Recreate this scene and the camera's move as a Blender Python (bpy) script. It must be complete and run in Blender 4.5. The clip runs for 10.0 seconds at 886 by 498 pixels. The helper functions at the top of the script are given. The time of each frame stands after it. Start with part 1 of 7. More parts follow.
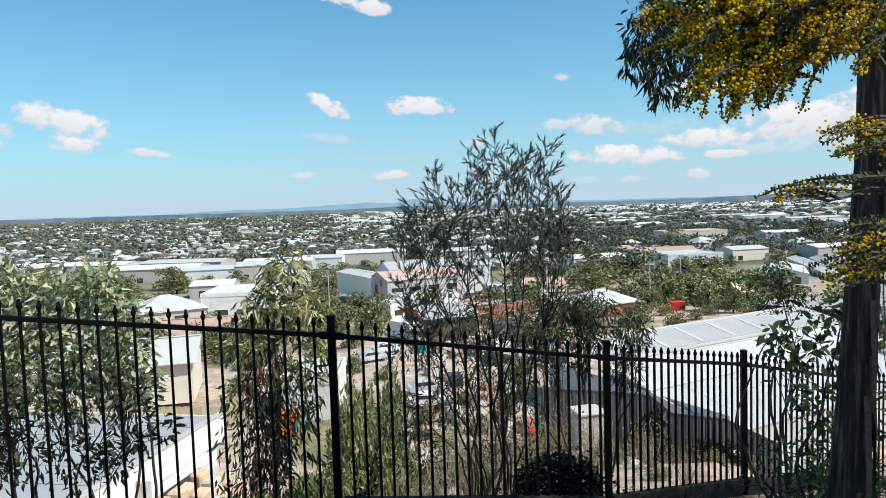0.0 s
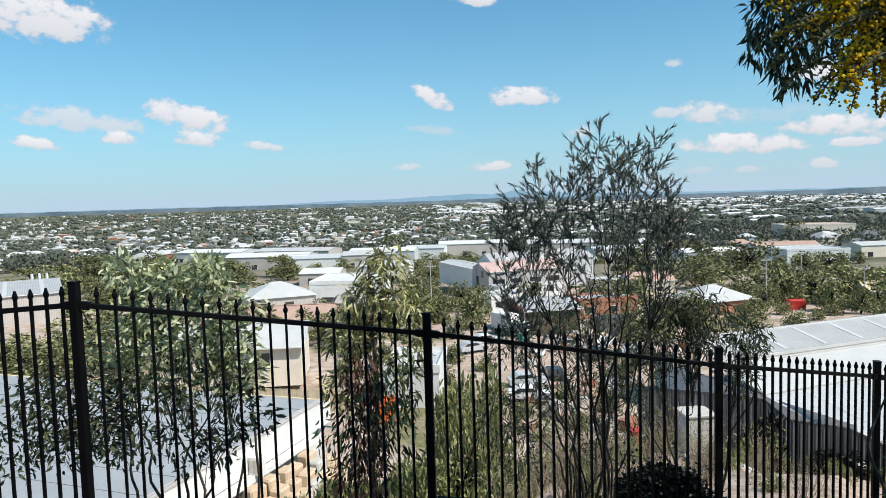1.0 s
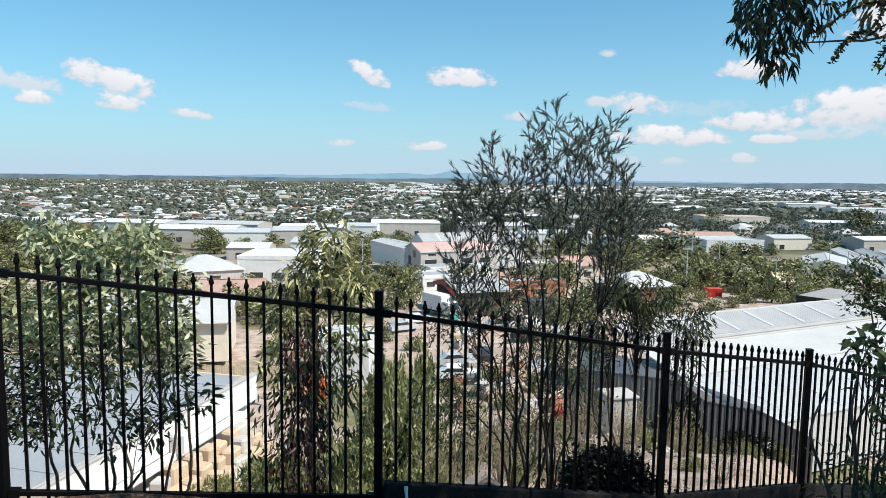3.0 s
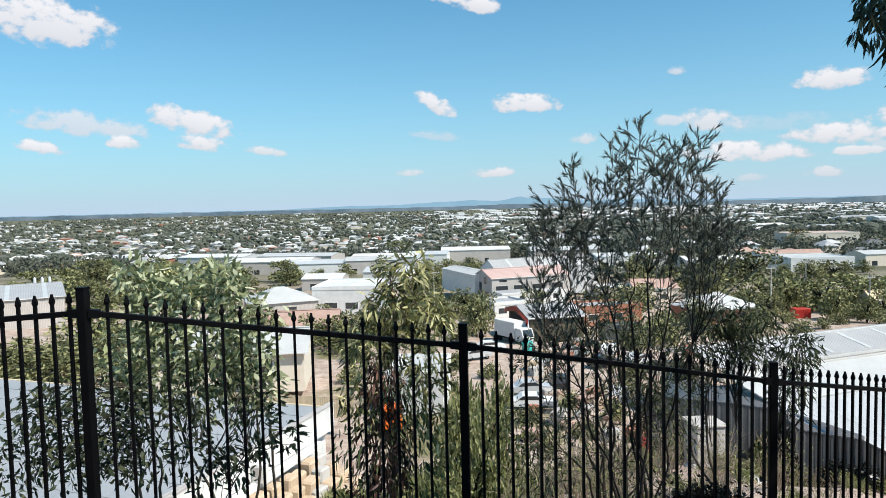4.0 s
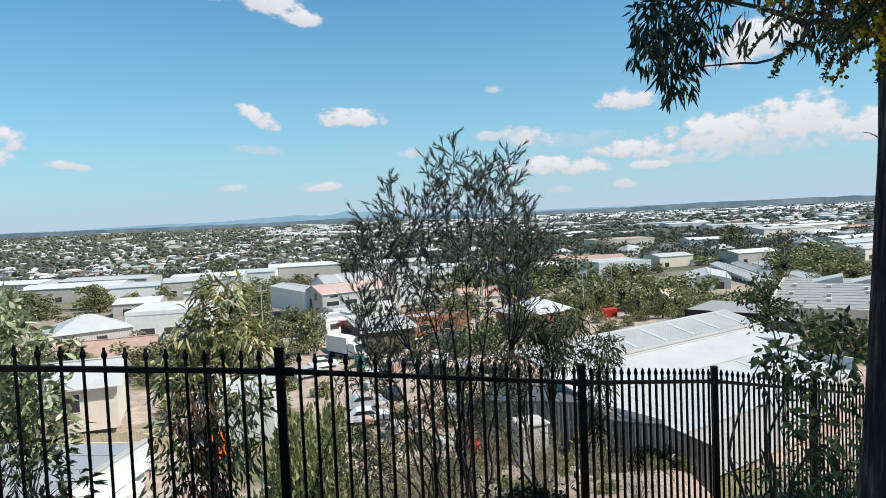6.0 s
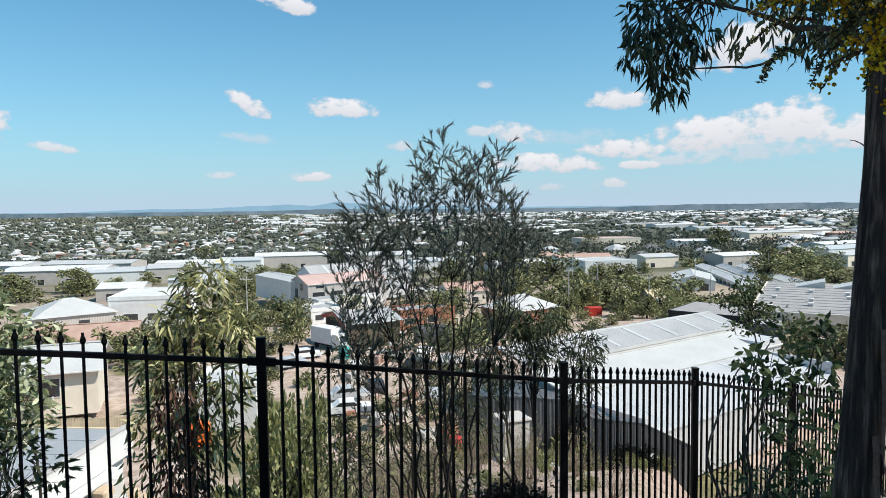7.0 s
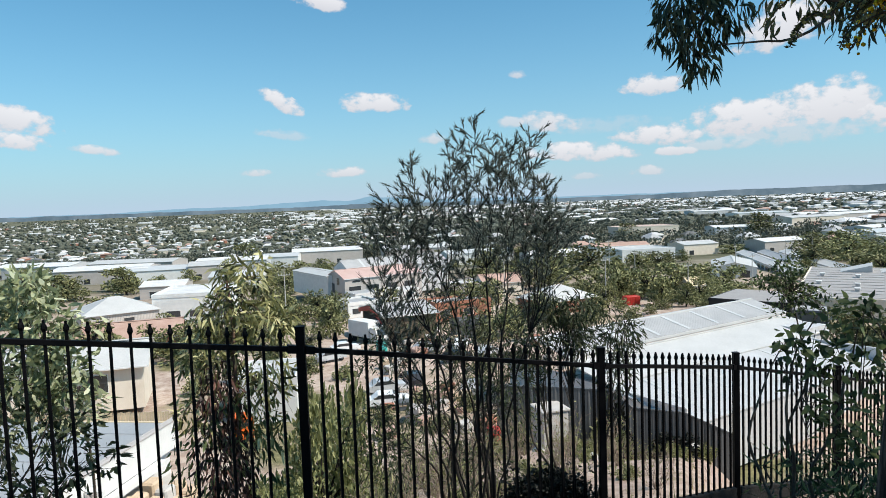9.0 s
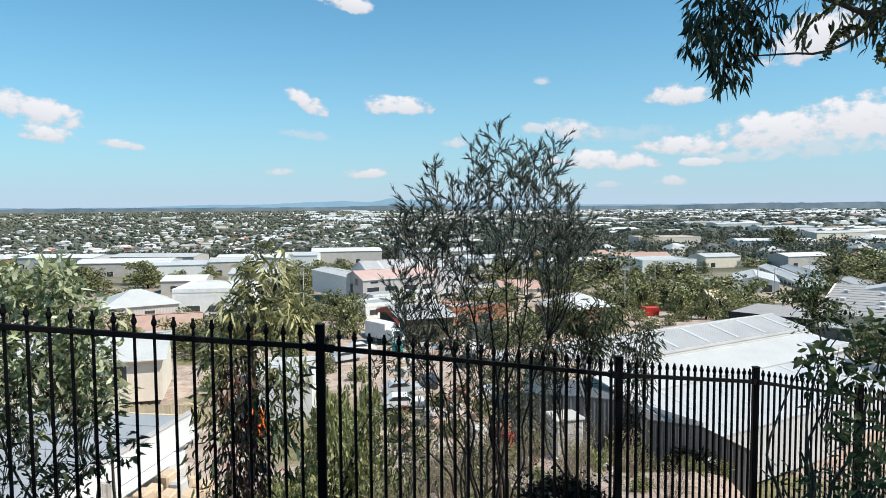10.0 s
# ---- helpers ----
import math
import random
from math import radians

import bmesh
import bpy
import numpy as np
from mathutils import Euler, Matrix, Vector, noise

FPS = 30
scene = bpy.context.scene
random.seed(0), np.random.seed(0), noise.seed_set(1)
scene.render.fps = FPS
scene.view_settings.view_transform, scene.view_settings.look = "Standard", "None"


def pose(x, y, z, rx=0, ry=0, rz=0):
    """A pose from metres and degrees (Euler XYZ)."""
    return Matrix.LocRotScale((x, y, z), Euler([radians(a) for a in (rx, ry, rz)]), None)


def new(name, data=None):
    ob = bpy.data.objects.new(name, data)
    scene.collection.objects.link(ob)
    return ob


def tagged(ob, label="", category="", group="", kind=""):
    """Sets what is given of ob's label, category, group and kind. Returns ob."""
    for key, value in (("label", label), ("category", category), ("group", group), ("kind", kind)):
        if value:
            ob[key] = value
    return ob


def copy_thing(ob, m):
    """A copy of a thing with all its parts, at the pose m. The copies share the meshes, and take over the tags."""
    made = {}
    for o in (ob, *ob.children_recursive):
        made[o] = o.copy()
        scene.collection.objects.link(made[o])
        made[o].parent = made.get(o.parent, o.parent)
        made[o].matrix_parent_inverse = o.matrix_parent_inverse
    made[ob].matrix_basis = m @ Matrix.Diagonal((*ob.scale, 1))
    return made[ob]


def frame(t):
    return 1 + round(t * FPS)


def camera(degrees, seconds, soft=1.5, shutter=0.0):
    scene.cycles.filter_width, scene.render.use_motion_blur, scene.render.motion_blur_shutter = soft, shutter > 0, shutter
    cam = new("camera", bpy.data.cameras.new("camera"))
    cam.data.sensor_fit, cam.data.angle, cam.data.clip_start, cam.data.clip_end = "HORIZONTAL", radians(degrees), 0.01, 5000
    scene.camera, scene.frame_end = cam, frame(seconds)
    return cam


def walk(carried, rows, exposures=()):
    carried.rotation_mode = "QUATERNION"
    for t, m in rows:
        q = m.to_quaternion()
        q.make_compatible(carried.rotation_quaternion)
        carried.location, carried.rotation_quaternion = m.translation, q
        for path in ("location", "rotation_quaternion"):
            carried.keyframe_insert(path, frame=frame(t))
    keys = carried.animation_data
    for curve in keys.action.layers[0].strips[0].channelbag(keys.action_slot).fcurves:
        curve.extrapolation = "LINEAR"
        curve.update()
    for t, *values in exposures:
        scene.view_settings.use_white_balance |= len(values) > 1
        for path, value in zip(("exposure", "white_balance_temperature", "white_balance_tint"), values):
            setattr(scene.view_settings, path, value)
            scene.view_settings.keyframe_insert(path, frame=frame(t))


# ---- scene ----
# ================= camera and walk =================
cam = camera(65.77, 10.0, soft=0.9)
ROWS = [
    (0.0, -0.007, -0.012, 1.604, -0.02, -3.69, 1.85),
    (0.5, -0.011, 0.057, 1.655, 5.48, -2.48, 0.92),
    (1.0, 0.014, 0.142, 1.640, 8.51, -4.16, 1.70),
    (1.5, -0.005, 0.155, 1.610, 5.57, -8.81, 1.49),
    (2.0, -0.093, 0.223, 1.657, 1.46, -3.28, -0.23),
    (2.5, -0.138, 0.266, 1.653, 1.04, -4.56, -0.10),
    (2.7, -0.161, 0.275, 1.633, 2.43, -5.32, -0.84),
    (3.8, -0.240, 0.472, 1.592, 5.18, -6.22, 0.94),
    (4.0, -0.286, 0.486, 1.613, 8.72, -3.64, 1.36),
    (4.5, -0.269, 0.516, 1.618, 7.19, -2.92, 1.34),
    (5.0, -0.205, 0.524, 1.624, -3.01, -2.55, 0.63),
    (5.5, -0.200, 0.583, 1.629, -4.99, -2.26, 1.14),
    (5.7, -0.203, 0.584, 1.627, -5.24, -2.51, 2.40),
    (6.8, -0.181, 0.596, 1.636, -6.51, -3.58, 1.62),
    (7.0, -0.187, 0.598, 1.631, -6.46, -3.47, 0.69),
    (7.5, -0.184, 0.565, 1.632, -8.29, -0.83, -1.20),
    (8.0, -0.188, 0.554, 1.660, -7.35, 2.92, -0.75),
    (8.5, -0.187, 0.560, 1.642, -5.96, 1.30, 0.10),
    (9.0, -0.185, 0.564, 1.596, -3.64, -4.04, 2.12),
    (9.5, -0.189, 0.559, 1.591, -4.13, -4.61, 0.93),
    (10.0, -0.203, 0.548, 1.592, -1.93, -3.68, 0.36),
]
walk(cam, [(t, pose(x, y, z, 90 + pitch, roll, yaw)) for t, x, y, z, yaw, pitch, roll in ROWS],
     [(0.0, 0.35), (0.5, 0.39), (1.0, 0.28), (1.5, 0.32), (2.0, 0.38), (2.5, 0.36), (4.0, 0.33), (4.5, 0.22), (5.0, 0.26), (5.5, 0.24), (7.0, 0.28), (7.5, 0.31), (8.0, 0.24), (8.5, 0.22), (9.0, 0.25), (9.5, 0.32), (10.0, 0.32)])

# ================= world, sun =================
SUN_AZ, SUN_EL = radians(114.0), radians(50.0)   # clockwise from +y, and above the horizon
to_sun = Vector((math.sin(SUN_AZ) * math.cos(SUN_EL), math.cos(SUN_AZ) * math.cos(SUN_EL), math.sin(SUN_EL)))
sun = new("sun", bpy.data.lights.new("sun", "SUN"))
sun.data.energy, sun.data.angle, sun.data.color = 5.0, radians(0.55), (1.0, 0.93, 0.83)
sun.rotation_mode = "QUATERNION"
sun.rotation_quaternion = (-to_sun).to_track_quat("-Z", "Y")

world = bpy.data.worlds.new("sky")
scene.world = world
world.use_nodes = True
wt = world.node_tree
wt.nodes.clear()


def wnode(kind):
    return wt.nodes.new(kind)


def wmath(op, a, b=None, c=None, clamp=False):
    n = wnode("ShaderNodeMath")
    n.operation, n.use_clamp = op, clamp
    for i, v in enumerate((a, b, c)):
        if v is None:
            continue
        if isinstance(v, (int, float)):
            n.inputs[i].default_value = v
        else:
            wt.links.new(v, n.inputs[i])
    return n.outputs[0]


def cloudy_sky():
    """A clear blue sky with small fair-weather clouds, each a lobed patch by bearing and height."""
    sky = wnode("ShaderNodeTexSky")
    sky.sky_type, sky.sun_disc, sky.sun_elevation, sky.sun_rotation = "NISHITA", False, SUN_EL, SUN_AZ
    sky.altitude, sky.air_density, sky.dust_density, sky.ozone_density = 60.0, 1.0, 0.6, 1.6
    coord = wnode("ShaderNodeTexCoord")
    way = wnode("ShaderNodeSeparateXYZ")
    wt.links.new(coord.outputs["Generated"], way.inputs[0])
    az = wmath("MULTIPLY", wmath("ARCTAN2", way.outputs[0], way.outputs[1]), 57.2958)
    el = wmath("MULTIPLY", wmath("ARCSINE", way.outputs[2]), 57.2958)
    place = wnode("ShaderNodeCombineXYZ")
    wt.links.new(az, place.inputs[0])
    wt.links.new(wmath("MULTIPLY", el, 1.5), place.inputs[1])
    puff = wnode("ShaderNodeTexNoise")
    puff.noise_dimensions = "2D"
    puff.inputs["Scale"].default_value, puff.inputs["Detail"].default_value, puff.inputs["Roughness"].default_value = 0.7, 7.0, 0.56
    wt.links.new(place.outputs[0], puff.inputs["Vector"])
    lump = wmath("MULTIPLY", wmath("SUBTRACT", puff.outputs[0], 0.5), 3.2)
    # bearing, height, half width, half height, density, lean
    clouds = [(-9.2, 8.2, 1.7, 0.9, 1.0, -0.45), (-1.8, 8.0, 2.9, 0.95, 1.0, -0.04), (-4.3, 2.55, 2.1, 0.5, 0.75, 0.0), (-11.5, 2.7, 1.3, 0.35, 0.6, 0.0),
              (-9.3, 5.7, 2.2, 0.5, 0.4, -0.12), (-23.0, 4.6, 1.6, 0.42, 0.7, -0.1), (-28.6, 6.8, 3.2, 1.3, 1.0, -0.2), (-27.9, 5.2, 1.9, 0.75, 0.95, -0.1),
              (10.0, 9.9, 0.9, 0.42, 0.6, -0.1), (20.8, 8.3, 2.4, 0.95, 1.0, 0.0), (30.2, 11.6, 3.6, 2.0, 1.0, 0.2), (12.6, 5.9, 2.4, 1.0, 0.75, -0.12),
              (9.4, 6.1, 1.1, 0.6, 0.6, 0.0), (3.0, 5.05, 1.1, 0.55, 0.6, 0.0), (15.1, 3.4, 4.4, 0.9, 0.95, -0.04), (21.3, 4.4, 3.6, 1.0, 0.95, -0.05),
              (22.2, 3.15, 1.7, 0.45, 0.75, 0.0), (28.0, 5.3, 4.6, 1.7, 1.0, 0.02), (33.2, 5.7, 3.2, 2.1, 1.0, 0.03), (26.0, 3.5, 3.0, 0.6, 0.5, 0.0),
              (20.2, 1.7, 1.4, 0.5, 0.6, 0.0), (15.4, 1.55, 1.4, 0.35, 0.45, 0.0), (12.0, 1.6, 1.3, 0.35, 0.35, 0.0), (-38.0, 13.3, 4.2, 2.1, 1.0, -0.08),
              (-36.0, 6.4, 4.4, 1.1, 0.6, -0.1), (-38.9, 4.75, 1.6, 0.6, 1.0, -0.1), (-33.4, 5.2, 1.4, 0.6, 1.0, -0.08), (-17.6, 18.7, 1.9, 1.0, 0.85, -0.3),
              (-13.2, 18.3, 3.0, 1.5, 1.0, -0.25), (-8.0, 17.0, 3.0, 1.5, 1.0, -0.3), (-5.6, 15.8, 2.2, 0.8, 1.0, -0.15), (37.6, 4.8, 3.0, 1.4, 0.9, 0.0),
              (30.5, 4.3, 6.5, 1.7, 0.5, 0.0), (17.0, 5.4, 5.0, 0.8, 0.3, 0.0), (60.0, 14.0, 9.0, 3.0, 1.0, 0.0), (85.0, 8.0, 12.0, 2.5, 1.0, 0.0), (-62.0, 9.0, 8.0, 2.2, 1.0, 0.0),
              (-95.0, 16.0, 9.0, 3.0, 1.0, 0.0), (130.0, 10.0, 9.0, 2.4, 1.0, 0.0), (-150.0, 9.0, 12.0, 2.6, 1.0, 0.0)]
    total, shade = None, None
    for a, e, wa, we, thick, lean in clouds:
        da = wmath("SUBTRACT", az, a)
        de = wmath("MULTIPLY_ADD", da, -lean, wmath("SUBTRACT", el, e))
        u, v = wmath("DIVIDE", da, wa), wmath("DIVIDE", de, we)
        v2 = wmath("MAXIMUM", v, wmath("MULTIPLY", v, -1.5))
        body = wmath("SUBTRACT", 1.0, wmath("ADD", wmath("MULTIPLY", u, u), wmath("MULTIPLY", v2, v2)))
        m = wmath("ADD", wmath("ADD", body, lump), 0.22)
        m = wmath("MINIMUM", m, wmath("MULTIPLY", wmath("ADD", body, 0.45), 3.0))
        m = wmath("MULTIPLY", wmath("MINIMUM", m, 1.0), thick)
        s = wmath("MULTIPLY", wmath("MAXIMUM", m, 0.0), wmath("MULTIPLY_ADD", v, 0.5, 0.62, clamp=True))
        total = m if total is None else wmath("MAXIMUM", total, m)
        shade = s if shade is None else wmath("MAXIMUM", shade, s)
    cover = wnode("ShaderNodeMapRange")
    cover.interpolation_type = "SMOOTHSTEP"
    wt.links.new(total, cover.inputs["Value"])
    cover.inputs["From Min"].default_value, cover.inputs["From Max"].default_value = -0.04, 0.9
    tone = wnode("ShaderNodeMix")
    tone.data_type = "RGBA"
    tone.inputs[6].default_value, tone.inputs[7].default_value = (7.0, 7.1, 7.7, 1), (9.9, 9.9, 10.2, 1)
    wt.links.new(shade, tone.inputs[0])
    mix = wnode("ShaderNodeMix")
    mix.data_type = "RGBA"
    wt.links.new(wmath("MULTIPLY", cover.outputs[0], 0.95), mix.inputs[0])
    tint = wnode("ShaderNodeMix")
    tint.data_type, tint.blend_type = "RGBA", "MULTIPLY"
    tint.inputs[0].default_value, tint.inputs[7].default_value = 1.0, (0.51, 1.37, 1.55, 1)
    wt.links.new(sky.outputs[0], tint.inputs[6])
    low = wmath("POWER", 2.718, wmath("MULTIPLY", wmath("ABSOLUTE", el), -0.12))
    haze = wnode("ShaderNodeMix")
    haze.data_type = "RGBA"
    haze.inputs[7].default_value = (5.7, 7.2, 8.9, 1)
    wt.links.new(wmath("MULTIPLY", low, 0.95), haze.inputs[0])
    wt.links.new(tint.outputs[2], haze.inputs[6])
    wt.links.new(haze.outputs[2], mix.inputs[6])
    wt.links.new(tone.outputs[2], mix.inputs[7])
    back = wnode("ShaderNodeBackground")
    back.inputs[1].default_value = 0.0755
    wt.links.new(mix.outputs[2], back.inputs[0])
    out = wnode("ShaderNodeOutputWorld")
    wt.links.new(back.outputs[0], out.inputs[0])


cloudy_sky()

# ================= materials =================


def tree_of(name):
    m = bpy.data.materials.new(name)
    m.use_nodes = True
    nt = m.node_tree
    return m, nt, nt.nodes["Principled BSDF"]


def noise_node(nt, scale, detail=4.0, rough=0.55, coord="Object"):
    tc = nt.nodes.new("ShaderNodeTexCoord")
    n = nt.nodes.new("ShaderNodeTexNoise")
    n.inputs["Scale"].default_value, n.inputs["Detail"].default_value, n.inputs["Roughness"].default_value = scale, detail, rough
    nt.links.new(tc.outputs[coord], n.inputs["Vector"])
    return n


def ramp(nt, fac, stops):
    r = nt.nodes.new("ShaderNodeValToRGB")
    el = r.color_ramp.elements
    while len(el) < len(stops):
        el.new(0.5)
    for e, (p, c) in zip(el, stops):
        e.position, e.color = p, (*c, 1)
    nt.links.new(fac, r.inputs[0])
    return r.outputs[0]


def mixc(nt, fac, a, b, kind="MIX"):
    n = nt.nodes.new("ShaderNodeMix")
    n.data_type, n.blend_type = "RGBA", kind
    for i, v in ((0, fac), (6, a), (7, b)):
        if isinstance(v, (int, float)):
            n.inputs[i].default_value = v
        elif isinstance(v, tuple):
            n.inputs[i].default_value = (*v, 1)
        else:
            nt.links.new(v, n.inputs[i])
    return n.outputs[2]


def surface(name, dark, light, rough=0.7, metal=0.0, scale=2.0, fine=25.0, bump=0.2, bump_dist=0.02, per_object=0.0, spec=0.4):
    """A surface with broad stains and fine grain between two colours."""
    m, nt, p = tree_of(name)
    a, b = noise_node(nt, scale), noise_node(nt, fine, 3.0)
    s = nt.nodes.new("ShaderNodeMath")
    s.operation, s.inputs[1].default_value = "MULTIPLY_ADD", 0.55
    nt.links.new(a.outputs[0], s.inputs[0])
    h = nt.nodes.new("ShaderNodeMath")
    h.operation, h.inputs[1].default_value = "MULTIPLY", 0.45
    nt.links.new(b.outputs[0], h.inputs[0])
    nt.links.new(h.outputs[0], s.inputs[2])
    col = ramp(nt, s.outputs[0], [(0.3, dark), (0.7, light)])
    if per_object:
        oi = nt.nodes.new("ShaderNodeObjectInfo")
        hsv = nt.nodes.new("ShaderNodeHueSaturation")
        mr = nt.nodes.new("ShaderNodeMapRange")
        mr.inputs["To Min"].default_value, mr.inputs["To Max"].default_value = 1 - per_object, 1 + per_object
        nt.links.new(oi.outputs["Random"], mr.inputs["Value"])
        nt.links.new(mr.outputs[0], hsv.inputs["Value"])
        nt.links.new(col, hsv.inputs["Color"])
        col = hsv.outputs[0]
    nt.links.new(col, p.inputs["Base Color"])
    p.inputs["Roughness"].default_value, p.inputs["Metallic"].default_value = rough, metal
    p.inputs["Specular IOR Level"].default_value = spec
    if bump:
        bn = nt.nodes.new("ShaderNodeBump")
        bn.inputs["Strength"].default_value, bn.inputs["Distance"].default_value = bump, bump_dist
        nt.links.new(b.outputs[0], bn.inputs["Height"])
        nt.links.new(bn.outputs[0], p.inputs["Normal"])
    return m


def foliage_mat(name, dark, mid, light, through_light=0.35, gloss=0.5, broad=0.0):
    """Leaves: each its own shade; light passes through them in part."""
    m, nt, p = tree_of(name)
    geo = nt.nodes.new("ShaderNodeNewGeometry")
    col = ramp(nt, geo.outputs["Random Per Island"], [(0.0, dark), (0.55, mid), (1.0, light)])
    if broad:
        col = mixc(nt, noise_node(nt, broad, 2.0).outputs[0], col, dark)
        oi = nt.nodes.new("ShaderNodeObjectInfo")
        hsv = nt.nodes.new("ShaderNodeHueSaturation")
        mr = nt.nodes.new("ShaderNodeMapRange")
        mr.inputs["To Min"].default_value, mr.inputs["To Max"].default_value = 0.7, 1.35
        nt.links.new(oi.outputs["Random"], mr.inputs["Value"])
        nt.links.new(mr.outputs[0], hsv.inputs["Value"])
        nt.links.new(col, hsv.inputs["Color"])
        col = hsv.outputs[0]
    nt.links.new(col, p.inputs["Base Color"])
    p.inputs["Roughness"].default_value, p.inputs["Specular IOR Level"].default_value = gloss, 0.35
    tr = nt.nodes.new("ShaderNodeBsdfTranslucent")
    nt.links.new(col, tr.inputs[0])
    mx = nt.nodes.new("ShaderNodeMixShader")
    mx.inputs[0].default_value = through_light
    nt.links.new(p.outputs[0], mx.inputs[1])
    nt.links.new(tr.outputs[0], mx.inputs[2])
    nt.links.new(mx.outputs[0], nt.nodes["Material Output"].inputs[0])
    return m


def sheet_metal(name, dark, light, rough=0.45, per_object=0.0, rib=0.0, axis=0):
    """Painted or zinc roofing sheet with broad weather streaks; rib: spacing of its ribs in metres."""
    m = surface(name, dark, light, rough, 0.0, 0.35, 6.0, 0.0, per_object=per_object, spec=0.5)
    if rib:
        nt = m.node_tree
        p = nt.nodes["Principled BSDF"]
        tc = nt.nodes.new("ShaderNodeTexCoord")
        wv = nt.nodes.new("ShaderNodeTexWave")
        wv.wave_profile, wv.bands_direction = "SIN", ("X", "Y", "Z")[axis]
        wv.inputs["Scale"].default_value = 0.314 / rib
        nt.links.new(tc.outputs["Object"], wv.inputs["Vector"])
        bn = nt.nodes.new("ShaderNodeBump")
        bn.inputs["Strength"].default_value, bn.inputs["Distance"].default_value = 0.6, 0.04
        nt.links.new(wv.outputs[1], bn.inputs["Height"])
        nt.links.new(bn.outputs[0], p.inputs["Normal"])
    return m


# Emission colour: distance haze and daylight are painted in, unlit by the sun.
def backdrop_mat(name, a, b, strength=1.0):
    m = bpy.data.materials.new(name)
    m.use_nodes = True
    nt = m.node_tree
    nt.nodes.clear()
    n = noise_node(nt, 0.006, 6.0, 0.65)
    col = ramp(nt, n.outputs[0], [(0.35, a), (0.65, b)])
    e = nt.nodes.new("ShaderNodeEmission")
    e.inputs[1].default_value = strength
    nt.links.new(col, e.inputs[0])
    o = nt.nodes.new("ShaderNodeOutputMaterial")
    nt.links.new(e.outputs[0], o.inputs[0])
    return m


def bark_mat(name, dark, light, flake):
    """Stringy bark: long upright fibres and paler flakes."""
    m, nt, p = tree_of(name)
    tc = nt.nodes.new("ShaderNodeTexCoord")
    mp = nt.nodes.new("ShaderNodeMapping")
    mp.inputs["Scale"].default_value = (22, 22, 1.3)
    nt.links.new(tc.outputs["Object"], mp.inputs[0])
    n = nt.nodes.new("ShaderNodeTexNoise")
    n.inputs["Scale"].default_value, n.inputs["Detail"].default_value, n.inputs["Roughness"].default_value = 1.6, 8.0, 0.65
    nt.links.new(mp.outputs[0], n.inputs["Vector"])
    big = noise_node(nt, 2.2, 3.0)
    col = ramp(nt, n.outputs[0], [(0.36, dark), (0.5, light), (0.66, flake)])
    col = mixc(nt, ramp(nt, big.outputs[0], [(0.42, (0, 0, 0)), (0.62, (1, 1, 1))]), col, mixc(nt, 0.6, col, dark))
    nt.links.new(col, p.inputs["Base Color"])
    p.inputs["Roughness"].default_value = 0.9
    bn = nt.nodes.new("ShaderNodeBump")
    bn.inputs["Strength"].default_value, bn.inputs["Distance"].default_value = 1.0, 0.03
    nt.links.new(n.outputs[0], bn.inputs["Height"])
    nt.links.new(bn.outputs[0], p.inputs["Normal"])
    return m


